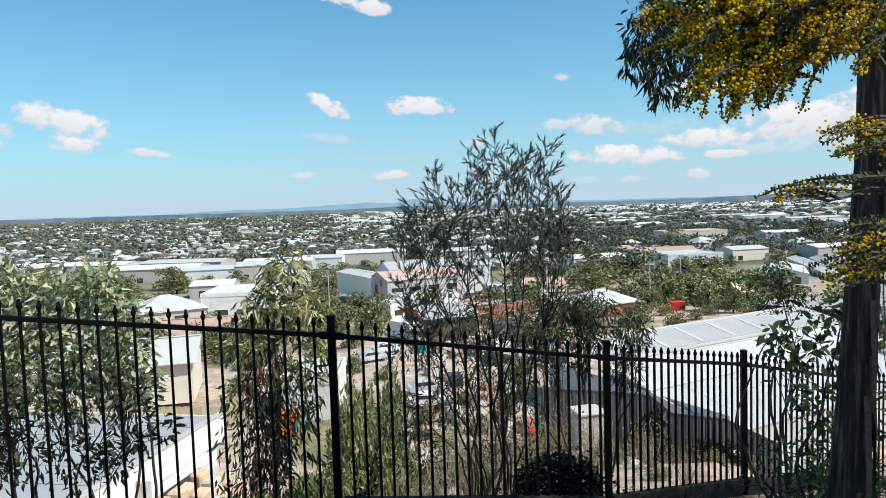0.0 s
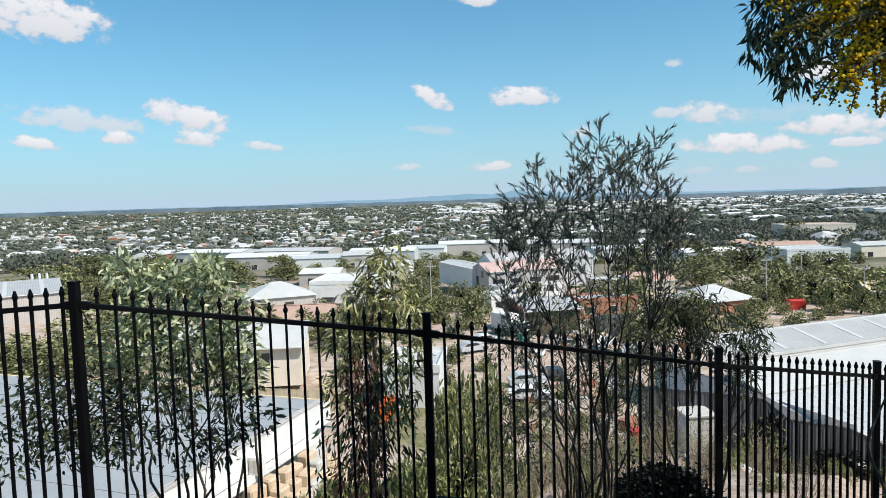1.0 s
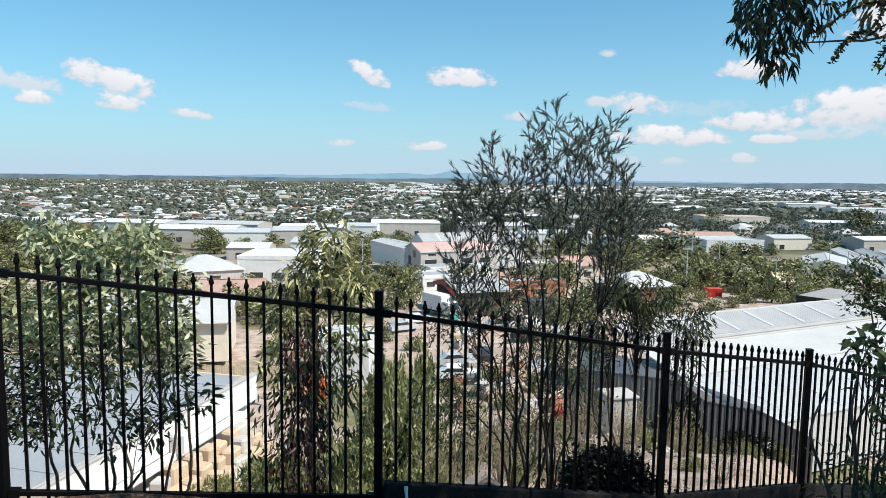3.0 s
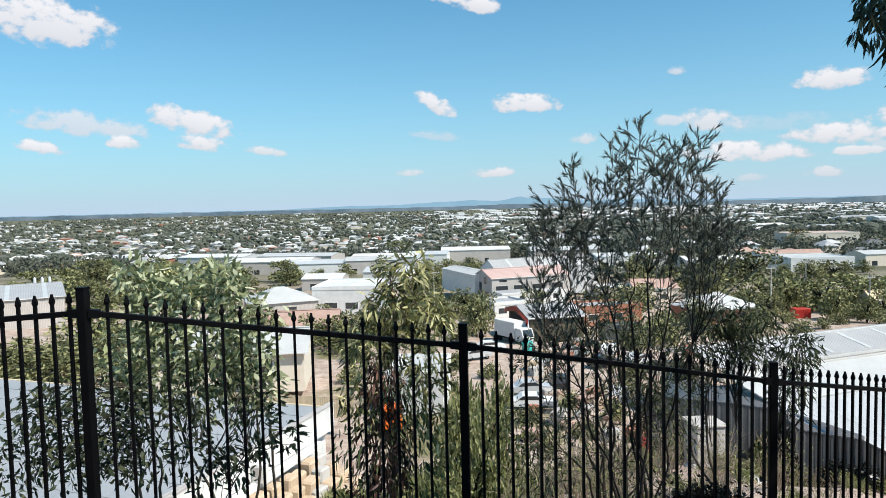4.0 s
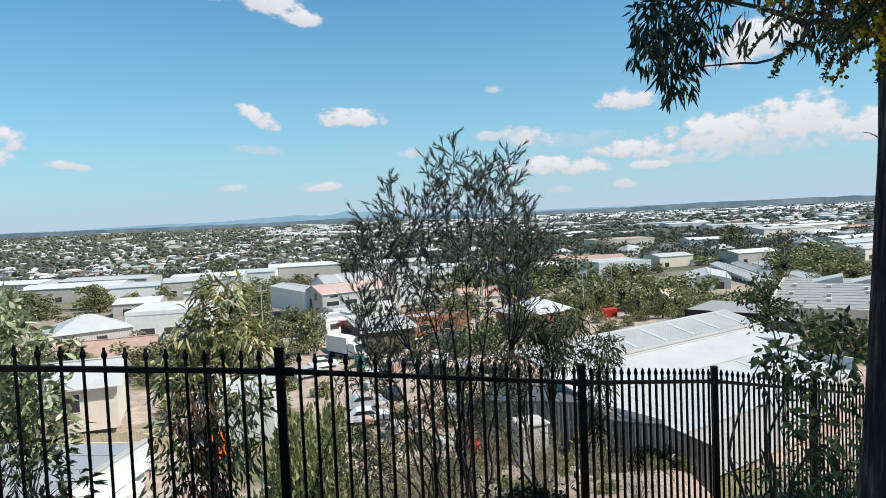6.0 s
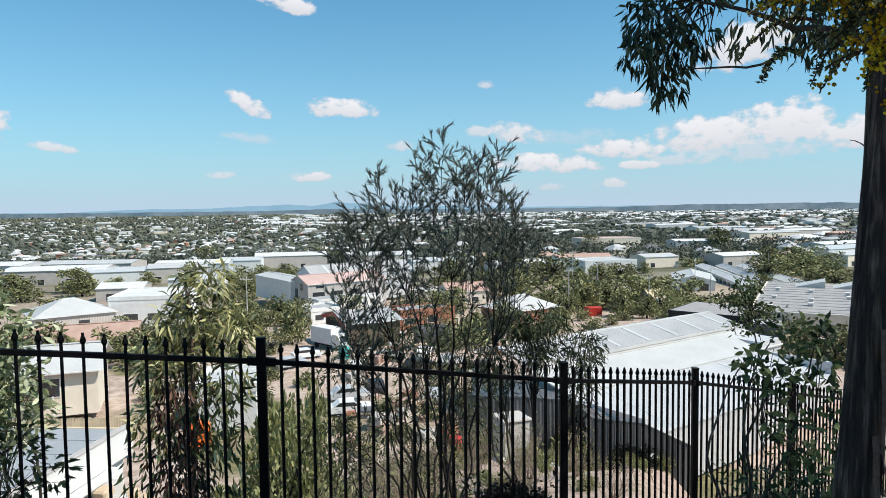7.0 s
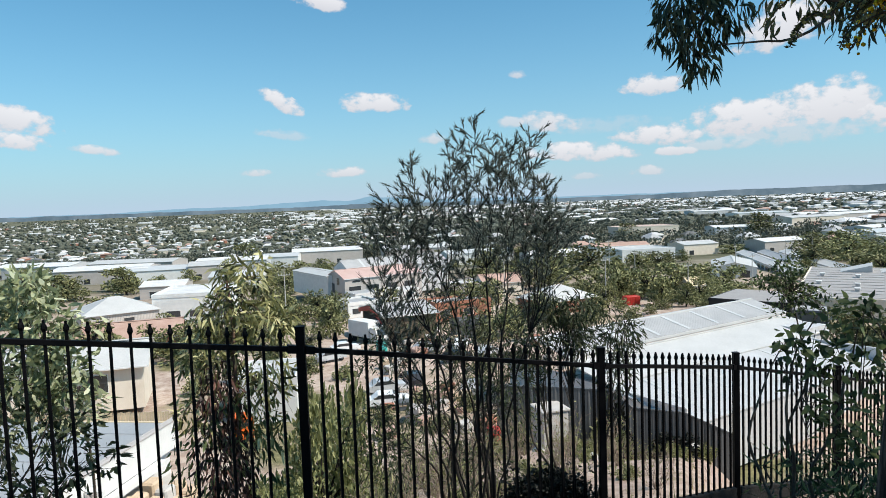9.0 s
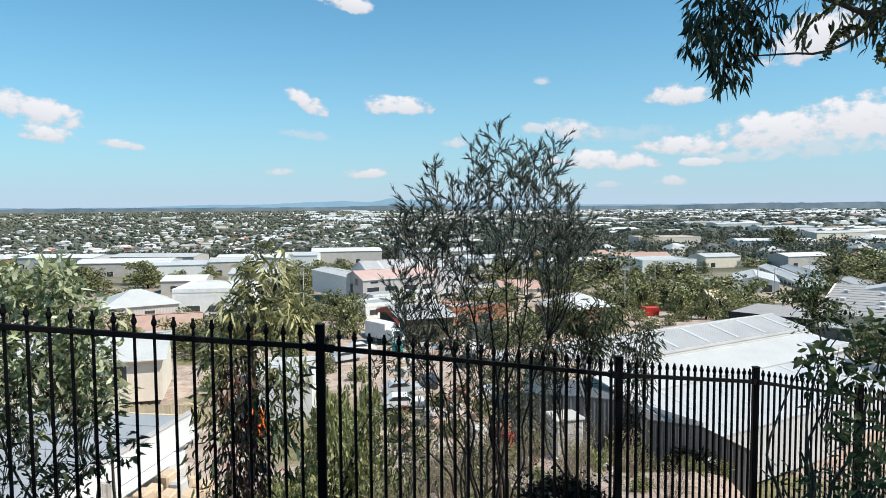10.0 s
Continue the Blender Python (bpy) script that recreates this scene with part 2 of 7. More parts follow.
def ground_mat():
    """Leaf litter and bare earth near by, dry grass on the slope, yards, verges and grass across the valley."""
    m, nt, p = tree_of("ground")
    tc = nt.nodes.new("ShaderNodeTexCoord")
    sep = nt.nodes.new("ShaderNodeSeparateXYZ")
    nt.links.new(tc.outputs["Object"], sep.inputs[0])
    fine, mid, broad = noise_node(nt, 38.0, 6.0, 0.7), noise_node(nt, 1.7, 5.0), noise_node(nt, 0.035, 6.0, 0.6)
    litter = ramp(nt, fine.outputs[0], [(0.34, (0.022, 0.014, 0.01)), (0.52, (0.125, 0.076, 0.053)), (0.68, (0.42, 0.3, 0.215))])
    grass = ramp(nt, noise_node(nt, 9.0, 8.0, 0.75).outputs[0], [(0.3, (0.08, 0.075, 0.035)), (0.55, (0.22, 0.19, 0.1)), (0.75, (0.36, 0.3, 0.19))])
    earth = ramp(nt, mid.outputs[0], [(0.3, (0.3, 0.21, 0.165)), (0.7, (0.57, 0.45, 0.375))])
    slope = mixc(nt, ramp(nt, noise_node(nt, 0.45, 6.0, 0.65).outputs[0], [(0.31, (0, 0, 0)), (0.45, (1, 1, 1))]), grass, earth)
    yards = mixc(nt, ramp(nt, noise_node(nt, 0.05, 4.0).outputs[0], [(0.52, (0, 0, 0)), (0.62, (1, 1, 1))]), ramp(nt, noise_node(nt, 0.6, 8.0, 0.75).outputs[0], [(0.35, (0.28, 0.195, 0.155)), (0.5, (0.43, 0.335, 0.275)), (0.66, (0.58, 0.49, 0.42))]), ramp(nt, noise_node(nt, 1.6, 6.0, 0.7).outputs[0], [(0.35, (0.09, 0.09, 0.045)), (0.65, (0.26, 0.23, 0.12))]))
    far = ramp(nt, broad.outputs[0], [(0.35, (0.07, 0.075, 0.045)), (0.55, (0.14, 0.14, 0.095)), (0.75, (0.27, 0.25, 0.2))])

    def band(lo, hi):
        r = nt.nodes.new("ShaderNodeMapRange")
        r.inputs["From Min"].default_value, r.inputs["From Max"].default_value = lo, hi
        nt.links.new(sep.outputs[1], r.inputs["Value"])
        return r.outputs[0]
    col = mixc(nt, band(6.5, 9.0), litter, slope)
    # bare pinkish earth on the slope above the sheet-metal fence
    gap = nt.nodes.new("ShaderNodeVectorMath")
    gap.operation = "DISTANCE"
    flat = nt.nodes.new("ShaderNodeCombineXYZ")
    nt.links.new(sep.outputs[0], flat.inputs[0])
    nt.links.new(sep.outputs[1], flat.inputs[1])
    nt.links.new(flat.outputs[0], gap.inputs[0])
    gap.inputs[1].default_value = (10.0, 37.0, 0)
    ragged = nt.nodes.new("ShaderNodeMath")
    ragged.operation = "MULTIPLY_ADD"
    nt.links.new(noise_node(nt, 0.5, 6.0, 0.7).outputs[0], ragged.inputs[0])
    ragged.inputs[1].default_value = 9.0
    nt.links.new(gap.outputs["Value"], ragged.inputs[2])
    patch = nt.nodes.new("ShaderNodeMapRange")
    patch.inputs["From Min"].default_value, patch.inputs["From Max"].default_value = 14.0, 11.6
    nt.links.new(ragged.outputs[0], patch.inputs["Value"])
    pink = ramp(nt, noise_node(nt, 3.0, 7.0, 0.7).outputs[0], [(0.3, (0.24, 0.17, 0.14)), (0.7, (0.52, 0.4, 0.35))])
    col = mixc(nt, patch.outputs[0], col, pink)
    col = mixc(nt, band(38.0, 52.0), col, yards)
    col = mixc(nt, band(150.0, 330.0), col, far)
    nt.links.new(col, p.inputs["Base Color"])
    p.inputs["Roughness"].default_value, p.inputs["Specular IOR Level"].default_value = 0.95, 0.1
    bn = nt.nodes.new("ShaderNodeBump")
    bn.inputs["Strength"].default_value, bn.inputs["Distance"].default_value = 0.9, 0.03
    nt.links.new(fine.outputs[0], bn.inputs["Height"])
    nt.links.new(bn.outputs[0], p.inputs["Normal"])
    return m


M_GROUND = ground_mat()
M_FENCE = surface("black_powder_coat", (0.002, 0.002, 0.0025), (0.005, 0.005, 0.006), 0.55, 0.0, 4.0, 120.0, 0.08, 0.002, spec=0.08)
M_SLEEPER = surface("old_timber", (0.007, 0.006, 0.005), (0.024, 0.019, 0.016), 0.9, scale=3, fine=40, bump=0.5)
# dark-stained timber, taken nearly to black by painting its shade in
M_BOARD_SHADED = surface("shade_darkened_sleeper", (0.003, 0.003, 0.003), (0.011, 0.009, 0.008), 0.9, scale=3, fine=40, bump=0.6)
M_BARK = bark_mat("stringy_bark", (0.014, 0.009, 0.007), (0.065, 0.04, 0.03), (0.3, 0.2, 0.155))
M_TWIG = surface("twig", (0.035, 0.028, 0.022), (0.1, 0.08, 0.06), 0.85, scale=6, fine=60, bump=0.3)
M_TWIG_RED = surface("peeling_bark", (0.06, 0.03, 0.022), (0.22, 0.14, 0.1), 0.85, scale=6, fine=40, bump=0.4)
M_EUC = foliage_mat("gum_leaves", (0.016, 0.026, 0.013), (0.045, 0.062, 0.03), (0.15, 0.165, 0.085))
M_EUC_PALE = foliage_mat("pale_gum_leaves", (0.09, 0.11, 0.05), (0.34, 0.38, 0.2), (0.74, 0.76, 0.54), 0.38)
# sunlit and shadowed leaf tones are put into the colour here
M_EUC_SUNLIT = foliage_mat("gum_leaves_sun_painted", (0.035, 0.04, 0.016), (0.26, 0.255, 0.09), (0.78, 0.73, 0.4), 0.34)
M_EUC_RED = foliage_mat("reddish_leaves", (0.018, 0.009, 0.008), (0.055, 0.025, 0.02), (0.2, 0.1, 0.075), 0.15)
M_CAS = foliage_mat("sheoak_needles", (0.024, 0.032, 0.026), (0.078, 0.094, 0.074), (0.25, 0.28, 0.23), 0.28)
M_BROAD = foliage_mat("broad_leaves", (0.025, 0.04, 0.016), (0.075, 0.105, 0.04), (0.24, 0.29, 0.12), 0.4)
M_WATTLE = foliage_mat("wattle_leaves", (0.05, 0.058, 0.022), (0.14, 0.15, 0.058), (0.3, 0.3, 0.14), 0.45)
M_BLOOM = foliage_mat("wattle_blossom", (0.5, 0.31, 0.01), (0.82, 0.58, 0.02), (0.95, 0.8, 0.07), 0.45, 0.8)
M_SCRUB = foliage_mat("scrub_leaves", (0.09, 0.1, 0.035), (0.21, 0.22, 0.085), (0.4, 0.39, 0.19), 0.35)
# near-black leaf colour: the shade on these bushes is painted in
M_SHADED_LEAVES = foliage_mat("shade_black_leaves", (0.003, 0.004, 0.003), (0.006, 0.008, 0.005), (0.015, 0.018, 0.011), 0.05)
M_DRY_TWIG = surface("dry_twigs", (0.15, 0.115, 0.085), (0.34, 0.27, 0.21), 0.9, scale=6, fine=60, bump=0.3)
M_STRAW = foliage_mat("dry_grass", (0.14, 0.12, 0.05), (0.26, 0.23, 0.1), (0.4, 0.35, 0.18), 0.3, 0.8)
M_TOWN_TREE = foliage_mat("town_tree_leaves", (0.045, 0.052, 0.022), (0.27, 0.275, 0.11), (0.62, 0.6, 0.3), 0.14, 0.7, 0.12)
# greyed and lightened: distance haze is painted into the leaf colour
M_FAR_TREE_HAZED = foliage_mat("hazed_tree_leaves", (0.075, 0.086, 0.066), (0.155, 0.166, 0.125), (0.28, 0.285, 0.215), 0.15, 0.8, 0.02)
M_WHITE_ROOF = sheet_metal("white_roof_sheet", (0.42, 0.42, 0.41), (0.56, 0.555, 0.54), 0.5, 0.0)
M_FAR_ROOF = sheet_metal("far_pale_roofs", (0.5, 0.5, 0.5), (0.76, 0.75, 0.73), 0.6, 0.0)
M_GREY_ROOF = sheet_metal("grey_roof_sheet", (0.32, 0.32, 0.32), (0.45, 0.445, 0.44), 0.5, 0.0, 0.3, 0)
M_BLUE_ROOF = sheet_metal("bluegrey_roof_sheet", (0.27, 0.285, 0.3), (0.36, 0.375, 0.39), 0.6)
M_RIB_WALL = sheet_metal("ribbed_wall_sheet", (0.44, 0.445, 0.455), (0.58, 0.585, 0.59), 0.5, 0.0, 0.25, 0)
M_LIGHT_STRIP = sheet_metal("translucent_strip", (0.46, 0.47, 0.47), (0.56, 0.57, 0.56), 0.4)
M_GREY_WALL = sheet_metal("grey_wall_sheet", (0.38, 0.345, 0.32), (0.52, 0.48, 0.45), 0.6, 0.0, 0.3, 0)
M_PINK_ROOF = sheet_metal("faded_pink_roof", (0.44, 0.29, 0.25), (0.57, 0.42, 0.38), 0.6)
M_CREAM = surface("cream_render", (0.6, 0.52, 0.42), (0.74, 0.67, 0.57), 0.8, scale=0.6, fine=12)
M_WHITE = surface("white_paint", (0.58, 0.58, 0.57), (0.75, 0.75, 0.73), 0.6, scale=0.8, fine=14)
M_BRICK = surface("red_brick", (0.26, 0.1, 0.06), (0.42, 0.2, 0.13), 0.85, scale=1.0, fine=8)
M_TILE_ROOF = surface("terracotta_roof", (0.34, 0.21, 0.165), (0.48, 0.34, 0.28), 0.8, scale=0.6, fine=6)
M_DARK_ROOF = surface("charcoal_roof", (0.08, 0.085, 0.09), (0.15, 0.155, 0.16), 0.7, scale=0.5, fine=6)
M_RED = surface("red_paint", (0.36, 0.02, 0.015), (0.55, 0.05, 0.035), 0.45, scale=1, fine=9)
M_ORANGE = surface("orange_paint", (0.8, 0.13, 0.02), (0.9, 0.2, 0.03), 0.5, scale=2, fine=9)
M_TEAL = surface("teal_sheet", (0.02, 0.3, 0.28), (0.05, 0.42, 0.38), 0.5)
M_YELLOW = surface("yellow_paint", (0.7, 0.42, 0.02), (0.8, 0.52, 0.05), 0.5)
M_PALING = surface("pale_timber", (0.5, 0.4, 0.26), (0.68, 0.56, 0.38), 0.85, scale=1.5, fine=14, per_object=0.12)
M_SANDSTONE = surface("sandstone", (0.42, 0.31, 0.21), (0.6, 0.47, 0.34), 0.9, scale=0.8, fine=8, bump=0.5)
M_GLASS = surface("window_glass", (0.02, 0.025, 0.03), (0.05, 0.055, 0.06), 0.12, spec=0.7, bump=0)
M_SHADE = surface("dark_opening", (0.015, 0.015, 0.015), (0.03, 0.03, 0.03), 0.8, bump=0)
M_TYRE = surface("tyre_rubber", (0.012, 0.012, 0.012), (0.025, 0.025, 0.025), 0.85)
M_CONCRETE = surface("concrete", (0.38, 0.36, 0.34), (0.55, 0.53, 0.5), 0.9, scale=0.8, fine=18)
M_PIPE = surface("white_pipe", (0.7, 0.7, 0.68), (0.82, 0.82, 0.8), 0.5)
M_COLORBOND = sheet_metal("slate_grey_sheet", (0.055, 0.06, 0.064), (0.1, 0.107, 0.113), 0.6, 0.0, 0.2, 0)
M_STEEL = surface("galvanised_steel", (0.4, 0.41, 0.42), (0.55, 0.56, 0.57), 0.45, 0.6)
CAR_PAINTS = [surface("car_paint_white", (0.7, 0.7, 0.7), (0.8, 0.8, 0.8), 0.25), surface("car_paint_blue", (0.05, 0.12, 0.25), (0.08, 0.17, 0.32), 0.25), M_RED,
              surface("car_paint_silver", (0.42, 0.43, 0.44), (0.52, 0.53, 0.54), 0.25), surface("car_paint_dark", (0.03, 0.03, 0.035), (0.05, 0.05, 0.055), 0.25)]
# far land glows in its hazed colours instead of being lit
M_RIDGE_HAZE = backdrop_mat("ridge_haze_glow", (0.095, 0.15, 0.195), (0.2, 0.26, 0.31))
M_HILLS_HAZE = backdrop_mat("hills_haze_glow", (0.22, 0.38, 0.51), (0.25, 0.42, 0.55))

# ================= mesh helpers =================


def stuff(ob):
    ob["kind"] = "stuff"
    return ob


def mesh_object(name, verts, faces, mat, parent=None, label="", smooth=False):
    me = bpy.data.meshes.new(name)
    me.from_pydata([tuple(v) for v in verts], [], [tuple(f) for f in faces])
    me.materials.append(mat)
    if smooth:
        me.polygons.foreach_set("use_smooth", [True] * len(me.polygons))
    me.update()
    ob = new(name, me)
    if parent:
        ob.parent = parent
    if label:
        ob["label"] = label
    return ob


def part(name, bm, material, parent, label="", smooth=False):
    me = bpy.data.meshes.new(name)
    bm.to_mesh(me)
    bm.free()
    me.materials.append(material)
    if smooth:
        me.polygons.foreach_set("use_smooth", [True] * len(me.polygons))
    ob = new(name, me)
    ob.parent = parent
    if label:
        ob["label"] = label
    return ob


def share(name, me, m, parent, label=""):
    ob = new(name, me)
    ob.parent = parent
    ob.matrix_basis = m
    if label:
        ob["label"] = label
    return ob


def thing(name, m, label, category, group="", kind=""):
    return tagged_at(new(name), m, label, category, group, kind)


def tagged_at(ob, m, label, category, group="", kind=""):
    ob.empty_display_size = 0.3
    ob.matrix_basis = m
    return tagged(ob, label, category, group, kind)


def box(bm, x0, y0, z0, x1, y1, z1, bevel=0.0):
    g = bmesh.ops.create_cube(bm, size=1.0, matrix=Matrix.LocRotScale(((x0 + x1) / 2, (y0 + y1) / 2, (z0 + z1) / 2), None, (x1 - x0, y1 - y0, z1 - z0)))
    if bevel:
        es = list({e for v in g["verts"] for e in v.link_edges})
        bmesh.ops.bevel(bm, geom=es, offset=bevel, segments=1, affect="EDGES", profile=0.5)
    return bm


def boxed(*a, bevel=0.0):
    return box(bmesh.new(), *a, bevel=bevel)


def prism(pts, y0, y1):
    """A profile of (x, z) points pulled along y."""
    bm = bmesh.new()
    a = [bm.verts.new((x, y0, z)) for x, z in pts]
    b = [bm.verts.new((x, y1, z)) for x, z in pts]
    n = len(pts)
    bm.faces.new(a[::-1])
    bm.faces.new(b)
    for i in range(n):
        bm.faces.new((a[i], a[(i + 1) % n], b[(i + 1) % n], b[i]))
    bmesh.ops.recalc_face_normals(bm, faces=bm.faces)
    return bm


class Build:
    """Collects vertices and faces of stems and leaves."""

    def __init__(self):
        self.v, self.f, self.n = [], [], 0

    def add(self, verts, faces):
        verts = np.asarray(verts, float)
        self.v.append(verts)
        self.f.extend([tuple(int(i) + self.n for i in f) for f in faces])
        self.n += len(verts)

    def tube(self, pts, radii, sides=6):
        pts = np.asarray(pts, float)
        k = len(pts)
        tan = np.gradient(pts, axis=0)
        ref = np.array([0.31, 0.87, 0.38])
        rings = []
        for i in range(k):
            t = tan[i] / (np.linalg.norm(tan[i]) + 1e-9)
            a = np.cross(t, ref)
            a /= np.linalg.norm(a) + 1e-9
            b = np.cross(t, a)
            ang = np.arange(sides) * 2 * np.pi / sides
            rings.append(pts[i] + radii[i] * (np.outer(np.cos(ang), a) + np.outer(np.sin(ang), b)))
        faces = [(i * sides + j, i * sides + (j + 1) % sides, (i + 1) * sides + (j + 1) % sides, (i + 1) * sides + j) for i in range(k - 1) for j in range(sides)]
        faces.append(tuple((k - 1) * sides + j for j in range(sides)))
        self.add(np.concatenate(rings), faces)

    def leaves(self, P, D, L, W, bend=0.25, rng=None):
        """Narrow pointed blades, each bent along its length and folded at the midrib."""
        P, D = np.asarray(P, float), np.asarray(D, float)
        n = len(P)
        D = D / (np.linalg.norm(D, axis=1, keepdims=True) + 1e-9)
        S = np.cross(D, rng.normal(size=(n, 3)))
        S /= np.linalg.norm(S, axis=1, keepdims=True) + 1e-9
        U = np.cross(S, D)
        L, W = np.asarray(L).reshape(-1, 1), np.asarray(W).reshape(-1, 1)
        k = rng.uniform(-1, 1, (n, 1)) * bend
        a = P + D * L * 0.3 + S * k * L * 0.12
        b = P + D * L * 0.65 + S * k * L * 0.12
        tip = P + D * L - S * k * L * 0.25 + U * k * L * 0.2
        up = U * W * 0.18
        verts = np.stack([P, a + S * W * 0.5 + up, a - S * W * 0.5 + up, b + S * W * 0.4 + up, b - S * W * 0.4 + up, tip], axis=1).reshape(-1, 3)
        self.v.append(verts)
        for i in range(n):
            o = self.n + 6 * i
            self.f.extend([(o, o + 1, o + 2), (o + 1, o + 3, o + 4, o + 2), (o + 3, o + 5, o + 4)])
        self.n += 6 * n

    def blades(self, P, D, L, W, rng=None):
        """Thin needles or grass blades: one long triangle each."""
        P, D = np.asarray(P, float), np.asarray(D, float)
        n = len(P)
        D = D / (np.linalg.norm(D, axis=1, keepdims=True) + 1e-9)
        S = np.cross(D, rng.normal(size=(n, 3)))
        S /= np.linalg.norm(S, axis=1, keepdims=True) + 1e-9
        L, W = np.asarray(L).reshape(-1, 1), np.asarray(W).reshape(-1, 1)
        verts = np.stack([P + S * W / 2, P - S * W / 2, P + D * L], axis=1).reshape(-1, 3)
        self.v.append(verts)
        self.f.extend([(self.n + 3 * i, self.n + 3 * i + 1, self.n + 3 * i + 2) for i in range(n)])
        self.n += 3 * n

    def make(self, name, mat, parent=None, label="", smooth=False):
        return mesh_object(name, np.concatenate(self.v), self.f, mat, parent, label, smooth)


def curve3(a, b, sag=(0, 0, 0), n=8):
    t = np.linspace(0, 1, n)[:, None]
    return np.asarray(a) * (1 - t) + np.asarray(b) * t + np.asarray(sag) * (4 * t * (1 - t))


# ================= ground =================
EDGE_X, EDGE_Y = [-30, -5.47, -3.07, -0.88, 1.4, 3.17, 8.33, 30], [4.6, 4.17, 4.21, 5.09, 5.99, 7.26, 10.53, 24]
EDGE_Z_X, EDGE_Z = [-9, -5.47, -3.07, -2.41, -1.8, -0.9, -0.67, -0.27, 0.2, 0.66, 1.35, 2.06, 2.8, 3.3, 4.04, 8.3], [-0.25, -0.3, -0.37, -0.45, -0.6, -0.76, -0.86, -0.87, -0.99, -1.12, -1.25, -1.43, -1.54, -1.66, -1.86, -3.05]
DEEP_R, DEEP_Z = [430, 700, 1100, 1900, 3500, 4900], [0, 15, 23, 26, 12, -12]
BROW_X, BROW_Y = [-30, -4.6, -2.27, -0.87, 1.36, 2.97, 8.3, 30], [9.8, 3.75, 3.18, 5.07, 5.85, 6.86, 10.4, 22]   # brow of the outer hillside
FLOOR_Y = [-60, 30, 50, 100, 190, 400, 800, 1500, 5200]
FLOOR_Z = [-15, -15, -18.6, -20, -26, -31, -36, -38.5, -41]


def ground_z(x, y):
    """Height of the hilltop, its steep side beyond the fence, and the valley floor."""
    yf = float(np.interp(x, EDGE_X, EDGE_Y))
    level = -0.11 * max(min(x, 12), -4)
    inside = level + (float(np.interp(x, EDGE_Z_X, EDGE_Z)) - level) * min(y / yf, 1.0) if y > 0 else level - 0.155 * max(y, -8)
    k = 0.5 - 0.14 * min(max((x + 6) / 10, 0), 1) + 0.34 * min(max((x / max(y, 1) - 0.43) / 0.08, 0), 1)
    brow = float(np.interp(x, BROW_X, BROW_Y))
    past = max(0.0, y - brow - 0.15)
    hill = -0.11 * max(min(x, 12), -12) - 0.155 * brow - 0.13 * max(0.0, -2.4 - max(x, -9)) - k * past - 1.1 * min(past, 1.3) * min(max(-x / 2.0, 0), 1)
    hill -= 3.5 * min(max((y - 41.2) / 3, 0), 1) * min(max((x - 11) / 4, 0), 1)
    hill -= 1.3 * min(past / 2, 1) * max(0.0, 1 - past / 24) * min(max(x / 1.5, 0), 1)
    hill -= 1.8 * min(max((y - 24) / 10, 0), 1) * math.exp(-((x - 12.5) / 4.5) ** 2)
    out = max(0.0, y - yf - 0.1)
    join = min(out / 2.5, 1.0)
    side = inside if out <= 0 else (inside - 0.5 * out) * (1 - join) + min(hill, inside - 0.3 * out) * join
    floor = float(np.interp(y, FLOOR_Y, FLOOR_Z)) - 3.0 * min(max((x - 15) / 4, 0), 1) * min(max((y - 40) / 4, 0), 1) * min(max((66 - y) / 6, 0), 1)
    r = math.hypot(x, y)
    if y > 0:
        floor -= float(np.interp(r, DEEP_R, DEEP_Z)) * min(max((0.14 - x / max(y, 1)) / 0.14, 0), 1)
    bumps = 0.05 * noise.noise((x * 0.9, y * 0.9, 0)) + (0.25 * noise.noise((x * 0.12, y * 0.12, 3)) if r > 9 else 0)
    roll = 2.5 * noise.noise((x * 0.004, y * 0.004, 7)) * min(max((r - 200) / 300, 0), 1)
    return max(side, floor) + bumps + roll


def build_ground():
    radii = [0.0] + [0.35 * 1.075 ** i for i in range(132)]
    radii = [r for r in radii if r < 4900] + [4900]
    seg = 150
    verts = [(0, 0, ground_z(0, 0))]
    for r in radii[1:]:
        for j in range(seg):
            a = 2 * math.pi * j / seg
            x, y = r * math.sin(a), r * math.cos(a)
            verts.append((x, y, ground_z(x, y)))
    faces = [(0, 1 + (j + 1) % seg, 1 + j) for j in range(seg)]
    for i in range(len(radii) - 2):
        o, q = 1 + i * seg, 1 + (i + 1) * seg
        faces += [(o + j, o + (j + 1) % seg, q + (j + 1) % seg, q + j) for j in range(seg)]
    ob = mesh_object("ground", verts, faces, M_GROUND, smooth=True)
    tagged(ob, "hillside of leaf litter and dry grass falling to a built-up valley", "ground", kind="structure")


build_ground()


def backdrop(name, r, heights, mat, label):
    """A strip of far land along part of the horizon; heights: bearing and top, in degrees."""
    az = np.arange(-75, 75.01, 0.25)
    hs = np.interp(az, [h[0] for h in heights], [h[1] for h in heights])
    verts, faces = [], []
    for i, (a, h) in enumerate(zip(az, hs)):
        h = h + 0.06 * noise.noise((a * 0.7, r, 0)) + 0.03 * noise.noise((a * 2.9, r, 5))
        s, c = math.sin(radians(a)), math.cos(radians(a))
        verts += [(r * s, r * c, -110), (r * s, r * c, 1.6 + r * math.tan(radians(h)))]
        if i:
            faces.append((2 * i - 2, 2 * i, 2 * i + 1, 2 * i - 1))
    ob = mesh_object(name, verts, faces, mat)
    tagged(ob, label, "hills", kind="structure")


